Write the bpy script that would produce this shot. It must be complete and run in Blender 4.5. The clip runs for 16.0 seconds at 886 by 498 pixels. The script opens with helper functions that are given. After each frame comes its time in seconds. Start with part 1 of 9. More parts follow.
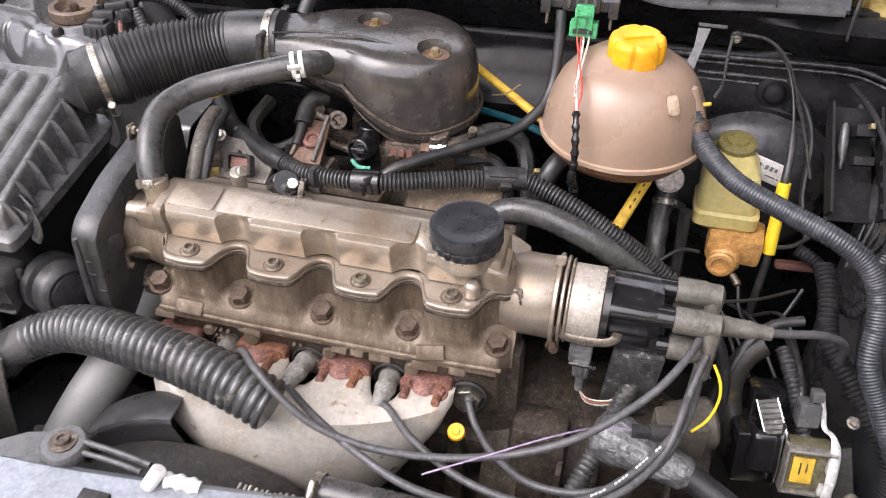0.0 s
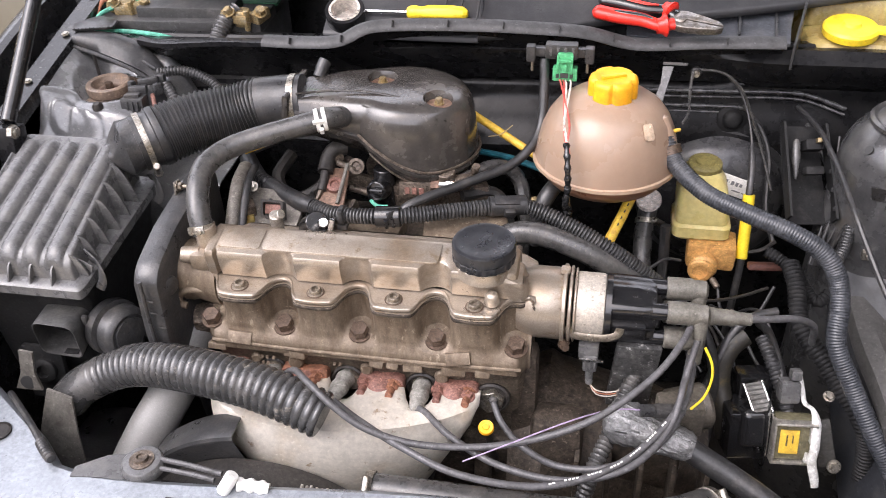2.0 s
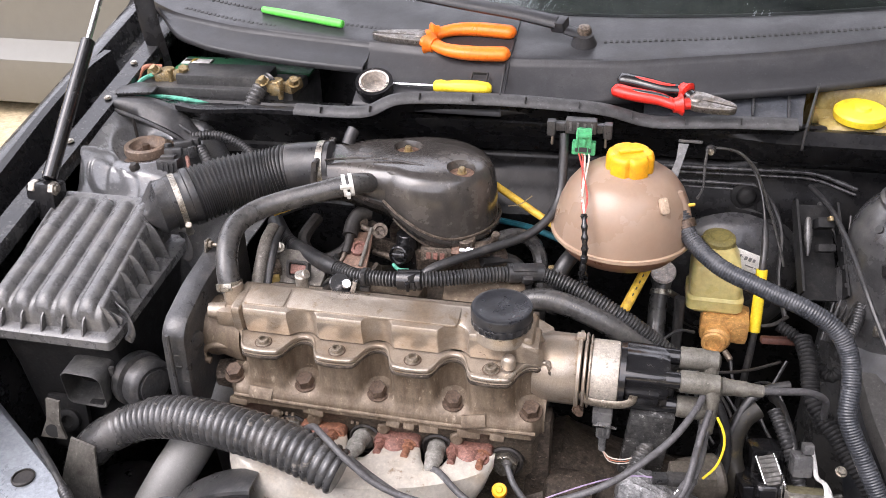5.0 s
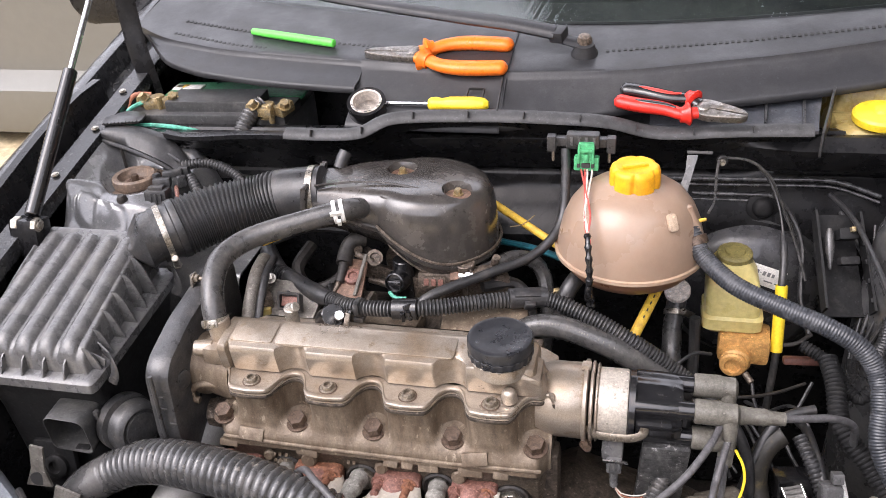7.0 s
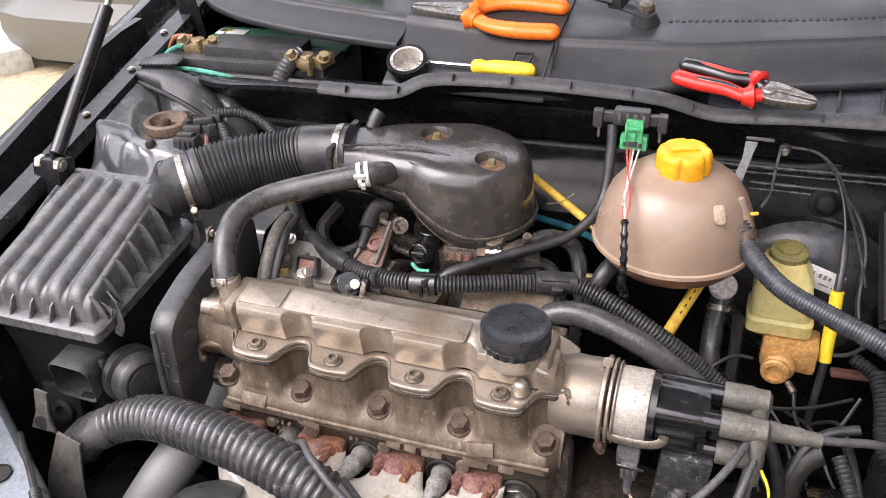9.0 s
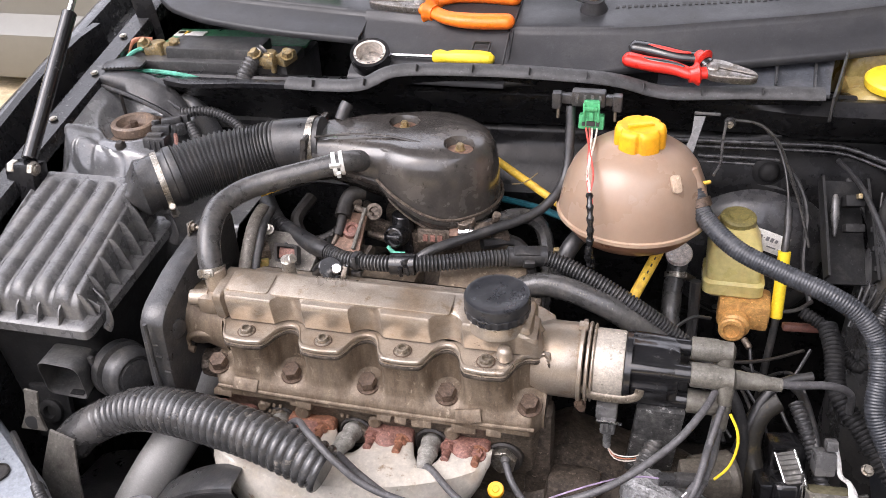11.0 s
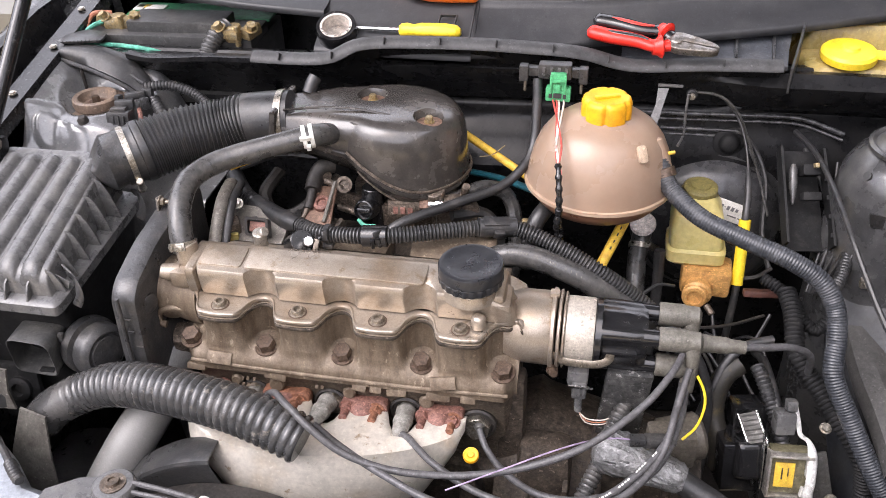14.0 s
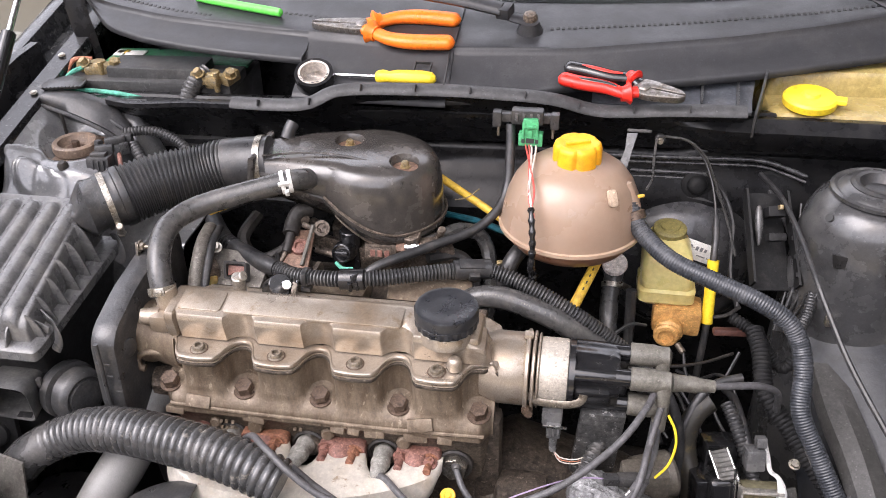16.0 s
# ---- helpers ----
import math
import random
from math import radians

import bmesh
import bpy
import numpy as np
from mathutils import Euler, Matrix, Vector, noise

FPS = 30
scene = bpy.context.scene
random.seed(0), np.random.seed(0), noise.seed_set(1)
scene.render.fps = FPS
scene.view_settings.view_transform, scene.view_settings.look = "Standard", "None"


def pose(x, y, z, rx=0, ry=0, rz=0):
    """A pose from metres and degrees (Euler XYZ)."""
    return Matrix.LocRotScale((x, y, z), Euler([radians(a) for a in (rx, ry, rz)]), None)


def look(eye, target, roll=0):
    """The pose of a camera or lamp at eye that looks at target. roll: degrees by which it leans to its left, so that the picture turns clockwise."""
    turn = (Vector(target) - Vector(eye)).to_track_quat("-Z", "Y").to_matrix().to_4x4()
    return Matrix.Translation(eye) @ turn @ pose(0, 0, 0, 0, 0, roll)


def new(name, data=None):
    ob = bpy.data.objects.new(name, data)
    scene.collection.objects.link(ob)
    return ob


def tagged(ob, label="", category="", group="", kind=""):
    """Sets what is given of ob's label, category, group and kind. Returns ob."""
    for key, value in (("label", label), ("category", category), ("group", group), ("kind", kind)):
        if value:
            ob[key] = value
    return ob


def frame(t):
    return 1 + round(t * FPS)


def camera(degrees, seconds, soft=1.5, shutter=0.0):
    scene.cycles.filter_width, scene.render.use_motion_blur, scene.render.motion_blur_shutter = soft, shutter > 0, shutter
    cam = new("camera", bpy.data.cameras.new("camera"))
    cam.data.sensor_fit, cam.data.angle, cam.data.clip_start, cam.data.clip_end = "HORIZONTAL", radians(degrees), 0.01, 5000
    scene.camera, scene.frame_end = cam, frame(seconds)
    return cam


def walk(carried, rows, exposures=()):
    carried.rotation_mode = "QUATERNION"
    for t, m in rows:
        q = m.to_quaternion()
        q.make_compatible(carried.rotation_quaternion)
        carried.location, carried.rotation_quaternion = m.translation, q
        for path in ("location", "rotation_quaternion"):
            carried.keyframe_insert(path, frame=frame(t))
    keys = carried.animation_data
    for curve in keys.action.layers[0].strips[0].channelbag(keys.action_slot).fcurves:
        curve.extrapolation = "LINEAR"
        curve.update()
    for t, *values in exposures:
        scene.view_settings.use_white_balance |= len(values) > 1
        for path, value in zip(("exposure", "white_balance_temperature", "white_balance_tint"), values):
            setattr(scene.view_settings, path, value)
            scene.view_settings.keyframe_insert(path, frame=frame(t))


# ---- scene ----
# ---- camera and walk ----
cam = camera(53.7, 16.0, soft=0.5, shutter=0.3)
METRES, EYE, TILT, LEAN, TURN = 1.044, 1.41, -40.0, 0.0, 14.5
ROWS = [
    (0.0, 0.0, 0.0, 0.0, 0.0, 0.0, -0.0),
    (0.5, 0.0597, 0.066, 0.0365, 2.85, -1.08, -0.38),
    (1.0, -0.0028, -0.0001, 0.0065, -0.73, 1.13, 2.32),
    (1.5, -0.0634, -0.1107, -0.05, -4.49, 3.86, 5.64),
    (2.0, -0.0504, -0.1157, -0.0406, -1.73, 3.91, 4.18),
    (2.5, -0.0069, -0.0764, -0.0259, 0.95, 4.18, 2.87),
    (3.0, -0.0135, -0.0672, -0.0169, 1.43, 4.12, 1.39),
    (3.5, -0.0401, -0.1025, -0.0422, -0.37, 6.23, 1.85),
    (4.0, -0.0696, -0.1381, -0.0606, -3.05, 7.1, 3.17),
    (4.5, -0.0657, -0.1478, -0.0534, -1.86, 7.9, 1.95),
    (7.0, -0.0212, -0.0947, -0.0309, 1.13, 9.6, 3.9),
    (7.5, -0.0292, -0.1043, -0.0492, 0.74, 9.16, 3.89),
    (8.0, -0.0018, -0.0748, -0.0307, 2.76, 7.72, 2.82),
    (8.5, 0.0334, -0.035, -0.0086, 5.3, 6.74, -0.38),
    (9.0, 0.0228, -0.0396, -0.0068, 4.89, 6.91, -1.26),
    (9.5, -0.0081, -0.0822, -0.0371, 2.26, 8.06, 2.38),
    (12.0, -0.0236, -0.0833, -0.0328, 0.22, 6.34, 2.1),
    (12.5, -0.0355, -0.0817, -0.0442, -0.72, 6.4, 2.51),
    (13.0, -0.0171, -0.0739, -0.0417, -0.04, 4.96, 2.64),
    (13.5, -0.0343, -0.0862, -0.0462, -1.57, 6.09, 3.07),
    (14.0, -0.0362, -0.0926, -0.043, -1.79, 5.49, 3.29),
    (14.5, -0.0397, -0.0989, -0.0457, -2.39, 5.82, 3.61),
    (15.0, -0.0381, -0.1117, -0.0293, -2.82, 6.29, 3.89),
    (15.5, -0.0442, -0.1108, -0.044, -3.2, 7.23, 3.2),
    (16.0, -0.0344, -0.1131, -0.0343, -3.19, 7.54, 3.81),
]
walk(cam, [(t, pose(0, 0, EYE, TILT, LEAN, TURN) @ pose(METRES * x, METRES * y, METRES * z, 90 + pitch, roll, yaw)) for t, x, y, z, yaw, pitch, roll in ROWS],
     [(0.0, -0.03, 6500, 18), (1.5, 0.08, 6500, 18), (3.0, 0.0, 6500, 18), (7.0, 0.04, 6500, 18), (8.5, -0.04, 6500, 18),
      (12.0, -0.02, 6500, 18), (14.5, 0.07, 6500, 18), (16.0, 0.08, 6500, 18)])

# ---- light: a bright overcast day ----
world = bpy.data.worlds.new("overcast_sky")
scene.world = world
world.use_nodes = True
wn = world.node_tree.nodes
sky = wn.new("ShaderNodeTexSky")
sky.sky_type = "NISHITA"
sky.sun_disc = False
sky.sun_elevation = radians(55)
sky.sun_rotation = radians(200)
sky.air_density, sky.dust_density, sky.ozone_density = 1.0, 4.0, 1.0
soften = wn.new("ShaderNodeMixRGB")
soften.inputs[0].default_value = 0.75
soften.inputs[2].default_value = (9.0, 9.2, 9.6, 1)
world.node_tree.links.new(sky.outputs[0], soften.inputs[1])
world.node_tree.links.new(soften.outputs[0], wn["Background"].inputs[0])
wn["Background"].inputs[1].default_value = 0.405
sun_data = bpy.data.lights.new("sun", "SUN")
sun_data.energy, sun_data.angle, sun_data.color = 2.9, radians(38), (1.0, 0.98, 0.96)
sun = new("sun", sun_data)
sun.matrix_world = look((-2.1, -1.1, 4.0), (0, 0.4, 0.9))
scene.view_settings.exposure = 0.0

# ---- materials ----
def material(name, base, rough=0.5, metal=0.0, dirt=None, amount=0.5, size=35.0, fine=260.0, bump=0.15, spec=0.5, coat=0.0, vary=0.12, sss=0.0, spots=None, streak=0.0, blot=0.13, flecks=0.7, grit=0.14):
    """A worn surface: base colour, broad dirt patches, fine grain, uneven gloss and a little relief."""
    m = bpy.data.materials.new(name)
    m.use_nodes = True
    n, l = m.node_tree.nodes, m.node_tree.links
    b = n["Principled BSDF"]
    tc = n.new("ShaderNodeTexCoord")
    def noise_tex(scale, detail, roughness=0.6):
        t = n.new("ShaderNodeTexNoise")
        t.inputs["Scale"].default_value, t.inputs["Detail"].default_value, t.inputs["Roughness"].default_value = scale, detail, roughness
        if streak and scale < 200:
            mp = n.new("ShaderNodeMapping")
            mp.inputs["Scale"].default_value = (1, 1, streak)
            l.new(tc.outputs["Object"], mp.inputs["Vector"])
            l.new(mp.outputs[0], t.inputs["Vector"])
        else:
            l.new(tc.outputs["Object"], t.inputs["Vector"])
        return t
    def ramp(src, a, c):
        r = n.new("ShaderNodeMapRange")
        r.inputs["From Min"].default_value, r.inputs["From Max"].default_value = a, c
        l.new(src, r.inputs["Value"])
        return r.outputs[0]
    def mix(fac, a, c, mode="MIX"):
        x = n.new("ShaderNodeMixRGB")
        x.blend_type = mode
        for sock, v in ((x.inputs[0], fac), (x.inputs[1], a), (x.inputs[2], c)):
            if hasattr(v, "is_linked"):
                l.new(v, sock)
            elif isinstance(v, (int, float)):
                sock.default_value = v
            else:
                sock.default_value = (*v[:3], 1)
        return x.outputs[0]
    broad, grain = noise_tex(size, 6), noise_tex(fine, 3)
    dirt = dirt or tuple(c * 0.55 for c in base)
    patch = ramp(broad.outputs["Fac"], 0.62 - 0.25 * amount, 0.78 - 0.1 * amount)
    colour = mix(patch, base, dirt)
    if spots:
        sp = noise_tex(size * 3.1, 5, 0.7)
        colour = mix(ramp(sp.outputs["Fac"], 0.6, 0.68), colour, spots)
    tone = n.new("ShaderNodeMapRange")
    tone.inputs["To Min"].default_value, tone.inputs["To Max"].default_value = 1 - 1.6 * vary, 1 + 1.6 * vary
    tone.inputs["From Min"].default_value, tone.inputs["From Max"].default_value = 0.3, 0.7
    l.new(grain.outputs["Fac"], tone.inputs["Value"])
    grey = n.new("ShaderNodeCombineColor")
    for i in range(3):
        l.new(tone.outputs[0], grey.inputs[i])
    colour = mix(1.0, colour, grey.outputs[0], "MULTIPLY")
    blotch = noise_tex(size * 2.7 + 20, 5, 0.65)
    tone2 = n.new("ShaderNodeMapRange")
    tone2.inputs["From Min"].default_value, tone2.inputs["From Max"].default_value = 0.32, 0.68
    tone2.inputs["To Min"].default_value, tone2.inputs["To Max"].default_value = 1 - 2.2 * blot, 1 + 1.6 * blot
    l.new(blotch.outputs["Fac"], tone2.inputs["Value"])
    grey2 = n.new("ShaderNodeCombineColor")
    for i in range(3):
        l.new(tone2.outputs[0], grey2.inputs[i])
    colour = mix(1.0, colour, grey2.outputs[0], "MULTIPLY")
    if flecks:
        fl = noise_tex(230.0, 2, 0.5)
        colour = mix(ramp(fl.outputs["Fac"], 0.66, 0.72), colour, tuple(min(0.9, c * (1 + flecks) + 0.012 * flecks) for c in base))
        fd = noise_tex(170.0, 2, 0.5)
        colour = mix(ramp(fd.outputs["Fac"], 0.69, 0.73), colour, tuple(c * (1 - 0.6 * min(1, flecks)) for c in base))
    speck = noise_tex(850.0, 2, 0.6)
    tone3 = n.new("ShaderNodeMapRange")
    tone3.inputs["From Min"].default_value, tone3.inputs["From Max"].default_value = 0.32, 0.68
    tone3.inputs["To Min"].default_value, tone3.inputs["To Max"].default_value = 1 - grit, 1 + grit
    l.new(speck.outputs["Fac"], tone3.inputs["Value"])
    grey3 = n.new("ShaderNodeCombineColor")
    for i in range(3):
        l.new(tone3.outputs[0], grey3.inputs[i])
    colour = mix(1.0, colour, grey3.outputs[0], "MULTIPLY")
    l.new(colour, b.inputs["Base Color"])
    rr = n.new("ShaderNodeMapRange")
    rr.inputs["From Min"].default_value, rr.inputs["From Max"].default_value = 0.3, 0.75
    rr.inputs["To Min"].default_value, rr.inputs["To Max"].default_value = max(0.02, rough - 0.1), min(1, rough + 0.18)
    l.new(broad.outputs["Fac"], rr.inputs["Value"])
    l.new(rr.outputs[0], b.inputs["Roughness"])
    b.inputs["Metallic"].default_value = metal
    b.inputs["Specular IOR Level"].default_value = spec
    b.inputs["Coat Weight"].default_value = coat
    b.inputs["Coat Roughness"].default_value = 0.15
    if sss:
        b.inputs["Subsurface Weight"].default_value = sss
        b.inputs["Subsurface Radius"].default_value = (0.02, 0.012, 0.008)
        b.inputs["Subsurface Scale"].default_value = 0.5
    if bump:
        bp = n.new("ShaderNodeBump")
        bp.inputs["Strength"].default_value, bp.inputs["Distance"].default_value = bump, 0.001
        both = n.new("ShaderNodeMath")
        both.operation = "MULTIPLY_ADD"
        both.inputs[1].default_value = 1.8
        l.new(blotch.outputs["Fac"], both.inputs[0])
        l.new(grain.outputs["Fac"], both.inputs[2])
        l.new(both.outputs[0], bp.inputs["Height"])
        l.new(bp.outputs[0], b.inputs["Normal"])
    return m


def plain(name, base, rough=0.5, metal=0.0):
    m = bpy.data.materials.new(name)
    m.use_nodes = True
    b = m.node_tree.nodes["Principled BSDF"]
    b.inputs["Base Color"].default_value = (*base, 1)
    b.inputs["Roughness"].default_value, b.inputs["Metallic"].default_value = rough, metal
    return m


ALLOY = material("dirty_cast_alloy", (0.40, 0.345, 0.285), 0.33, 0.62, (0.235, 0.175, 0.12), 0.6, 15, 420, 0.10, vary=0.035, spots=(0.28, 0.215, 0.15), blot=0.07, flecks=0.0)
HEAD = material("oily_cast_alloy", (0.195, 0.152, 0.11), 0.5, 0.3, (0.10, 0.069, 0.044), 0.75, 42, 420, 0.2, vary=0.08, spots=(0.34, 0.28, 0.21), streak=0.3, blot=0.13, flecks=0.15)
BRIGHT = material("clean_alloy", (0.55, 0.52, 0.47), 0.35, 0.75, (0.35, 0.3, 0.24), 0.4, 45, 300, 0.15)
SHIELD = material("stained_sheet_steel", (0.68, 0.635, 0.56), 0.36, 0.4, (0.45, 0.37, 0.27), 0.5, 14, 260, 0.08, vary=0.05, spots=(0.36, 0.27, 0.18), blot=0.07, flecks=0.1, grit=0.03)
RUST = material("red_rusted_iron", (0.21, 0.100, 0.078), 0.55, 0.15, (0.105, 0.05, 0.038), 0.5, 70, 420, 0.22, vary=0.2, spots=(0.32, 0.18, 0.14), blot=0.16)
BROWNRUST = material("brown_rusted_bracket", (0.17, 0.1, 0.068), 0.55, 0.25, (0.085, 0.053, 0.038), 0.5, 80, 420, 0.4, vary=0.2, spots=(0.25, 0.14, 0.09), blot=0.2)
ORANGE_RUST = material("orange_rust", (0.21, 0.09, 0.05), 0.7, 0.0, (0.15, 0.06, 0.035), 0.5, 110, 420, 0.4, vary=0.25)
BOLT = material("greasy_steel_bolt", (0.125, 0.088, 0.065), 0.35, 0.5, (0.055, 0.036, 0.026), 0.5, 120, 500, 0.15, vary=0.15, flecks=0.4)
SCREW = material("greasy_screw_steel", (0.27, 0.235, 0.19), 0.4, 0.7, (0.12, 0.095, 0.07), 0.6, 160, 400, 0.1)
STEEL = material("zinc_steel", (0.42, 0.39, 0.34), 0.32, 0.9, (0.22, 0.18, 0.13), 0.5, 140, 400, 0.1)
CHROME = material("bright_steel", (0.75, 0.75, 0.75), 0.18, 1.0, (0.45, 0.43, 0.4), 0.3, 60, 300, 0.05, blot=0.06, flecks=0.25)
BRASS = material("corroded_brass", (0.34, 0.25, 0.12), 0.4, 0.6, (0.3, 0.27, 0.2), 0.6, 140, 500, 0.4, vary=0.2, spots=(0.5, 0.47, 0.4))
PLASTIC = material("dusty_black_plastic", (0.036, 0.036, 0.037), 0.33, 0, (0.07, 0.065, 0.06), 0.5, 45, 420, 0.2, vary=0.2, spec=0.6)
GREYPLASTIC = material("faded_grey_plastic", (0.095, 0.0945, 0.0945), 0.27, 0, (0.15, 0.145, 0.137), 0.5, 40, 380, 0.12, vary=0.1, spec=0.6, blot=0.1, flecks=0.5)
DOME = material("oily_black_plastic", (0.045, 0.041, 0.038), 0.19, 0, (0.092, 0.081, 0.070), 0.55, 24, 300, 0.05, spec=0.8, vary=0.06, spots=(0.022, 0.019, 0.017), blot=0.08, flecks=0.4)
CAP = material("satin_black_cap", (0.018, 0.019, 0.022), 0.3, 0, (0.03, 0.03, 0.032), 0.4, 60, 400, 0.06, flecks=0.5, grit=0.03)
GLOSS = material("shiny_black_bakelite", (0.011, 0.011, 0.012), 0.16, 0, (0.024, 0.023, 0.022), 0.35, 70, 300, 0.03, spec=0.75, flecks=0, grit=0.03)
RUBBER = material("black_rubber", (0.026, 0.026, 0.027), 0.36, 0, (0.055, 0.05, 0.046), 0.5, 60, 350, 0.15, vary=0.2, spec=0.6)
GREYRUBBER = material("dusty_rubber_hose", (0.055, 0.054, 0.053), 0.28, 0, (0.11, 0.103, 0.095), 0.5, 50, 300, 0.12, vary=0.14, spec=0.65)
LEAD = material("grey_cable_sheath", (0.085, 0.083, 0.086), 0.4, 0, (0.05, 0.048, 0.047), 0.4, 60, 300, 0.08)
PLUGBOOT = material("pale_grey_boot", (0.25, 0.242, 0.22), 0.4, 0, (0.10, 0.09, 0.075), 0.5, 90, 300, 0.12, flecks=0.4)
WARMHOSE = material("shiny_black_hose", (0.05, 0.05, 0.0505), 0.2, 0, (0.105, 0.10, 0.095), 0.5, 22, 300, 0.08, spec=0.75, blot=0.12, spots=(0.17, 0.155, 0.135))
BOOT = material("grey_brown_boot", (0.135, 0.127, 0.108), 0.45, 0, (0.075, 0.066, 0.053), 0.5, 90, 300, 0.15, flecks=0.4)
PAINT = material("black_body_paint", (0.011, 0.011, 0.012), 0.26, 0, (0.019, 0.0185, 0.018), 0.5, 40, 300, 0.06, spec=0.27, vary=0.15)
TOWERPAINT = material("scuffed_dark_paint", (0.15, 0.152, 0.156), 0.16, 0.15, (0.225, 0.225, 0.222), 0.5, 16, 260, 0.03, spec=0.7, blot=0.07, flecks=0.5, coat=0.4, vary=0.06)
TOWERBLACK = material("smooth_black_tower_paint", (0.045, 0.045, 0.046), 0.26, 0, (0.10, 0.098, 0.094), 0.5, 18, 260, 0.05, spec=0.6, coat=0.3, blot=0.1)
SLAM = material("silver_grey_panel", (0.26, 0.281, 0.306), 0.3, 0.3, (0.185, 0.20, 0.218), 0.4, 20, 260, 0.03, blot=0.05, flecks=0.1, grit=0.04)
MATTE = material("dull_black_plastic", (0.012, 0.012, 0.0125), 0.6, 0, (0.028, 0.027, 0.026), 0.5, 60, 300, 0.15, spec=0.25)
DARK = material("grimy_black_metal", (0.026, 0.023, 0.021), 0.5, 0.1, (0.045, 0.038, 0.031), 0.5, 30, 260, 0.3, vary=0.3)
GRIME = material("oily_brown_casting", (0.075, 0.06, 0.047), 0.48, 0.25, (0.03, 0.023, 0.018), 0.6, 44, 300, 0.5, vary=0.25, blot=0.25, flecks=1.2)
CARB = material("grey_brown_zinc", (0.15, 0.12, 0.095), 0.42, 0.45, (0.05, 0.036, 0.027), 0.6, 70, 400, 0.4, vary=0.25, blot=0.25, flecks=1.2)
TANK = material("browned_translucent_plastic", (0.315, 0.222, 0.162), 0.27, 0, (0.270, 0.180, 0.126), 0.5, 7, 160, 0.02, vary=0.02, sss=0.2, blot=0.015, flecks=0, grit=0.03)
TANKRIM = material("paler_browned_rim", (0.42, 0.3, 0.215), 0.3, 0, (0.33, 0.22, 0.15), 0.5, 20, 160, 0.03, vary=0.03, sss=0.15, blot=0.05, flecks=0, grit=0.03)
TANKLOW = material("lower_shell_plastic", (0.27, 0.14, 0.085), 0.32, 0, (0.2, 0.1, 0.055), 0.5, 20, 160, 0.04, vary=0.03, sss=0.15, blot=0.05, flecks=0, grit=0.03)
YELLOWCAP = material("yellow_orange_plastic", (0.84, 0.40, 0.012), 0.38, 0, (0.68, 0.30, 0.012), 0.4, 50, 260, 0.05, vary=0.04, sss=0.1, blot=0.06, flecks=0, grit=0.03)
YELLOW = material("yellow_plastic", (0.85, 0.62, 0.03), 0.4, 0, (0.7, 0.48, 0.03), 0.4, 60, 260, 0.05, vary=0.05, blot=0.06, flecks=0.25, grit=0.03)
DULLYELLOW = material("dulled_yellow_paint", (0.72, 0.47, 0.055), 0.5, 0, (0.4, 0.22, 0.04), 0.5, 60, 260, 0.05, vary=0.08, blot=0.06, flecks=0.25)
RESERVOIR = material("yellowed_clear_plastic", (0.56, 0.48, 0.2), 0.3, 0, (0.46, 0.37, 0.13), 0.5, 30, 200, 0.03, vary=0.03, sss=0.25, blot=0.04, flecks=0, grit=0.03)
RESCAP = material("olive_cap", (0.2, 0.17, 0.06), 0.45, 0, (0.12, 0.1, 0.035), 0.5, 70, 260, 0.1)
OCHRE = material("ochre_stained_casting", (0.55, 0.3, 0.1), 0.5, 0.15, (0.36, 0.17, 0.05), 0.5, 60, 300, 0.15, vary=0.1)
COWL = material("grey_scuttle_plastic", (0.026, 0.0265, 0.029), 0.42, 0, (0.039, 0.039, 0.04), 0.5, 22, 620, 0.15, vary=0.08, blot=0.07, flecks=0.3, spec=0.45)
SEAL = material("weathered_rubber_seal", (0.05, 0.05, 0.051), 0.5, 0, (0.03, 0.03, 0.03), 0.5, 30, 300, 0.2, vary=0.12)
GREEN = material("green_plastic", (0.07, 0.37, 0.16), 0.4, 0, (0.03, 0.2, 0.08), 0.4, 90, 300, 0.05, vary=0.05, flecks=0.3)
PENGREEN = material("bright_green_plastic", (0.13, 0.75, 0.1), 0.35, 0, (0.1, 0.6, 0.08), 0.4, 60, 300, 0.03, vary=0.03, blot=0.06, flecks=0.25, grit=0.03)
BATTGREEN = material("green_label_film", (0.03, 0.2, 0.085), 0.35, 0, (0.02, 0.12, 0.05), 0.4, 30, 200, 0.03)
ORANGE = material("orange_vinyl_grip", (0.95, 0.2, 0.015), 0.35, 0, (0.8, 0.15, 0.01), 0.4, 60, 300, 0.05, vary=0.05, blot=0.06, flecks=0.25, grit=0.03)
RED = material("red_vinyl_grip", (0.75, 0.03, 0.018), 0.32, 0, (0.55, 0.02, 0.012), 0.4, 60, 300, 0.05, vary=0.06, blot=0.06, flecks=0.25, grit=0.03)
TOOLSTEEL = material("worn_tool_steel", (0.32, 0.3, 0.28), 0.35, 0.85, (0.16, 0.13, 0.1), 0.5, 80, 400, 0.15)
WHITE = material("white_plastic", (0.75, 0.75, 0.72), 0.45, 0, (0.6, 0.58, 0.54), 0.4, 60, 300, 0.05, vary=0.04, blot=0.06, flecks=0.25, grit=0.03)
PAPER = material("white_paper_label", (0.72, 0.71, 0.68), 0.6, 0, (0.6, 0.58, 0.54), 0.4, 60, 300, 0.03, vary=0.03, blot=0.06, flecks=0.25)
INK = plain("dark_print", (0.03, 0.03, 0.03), 0.6)
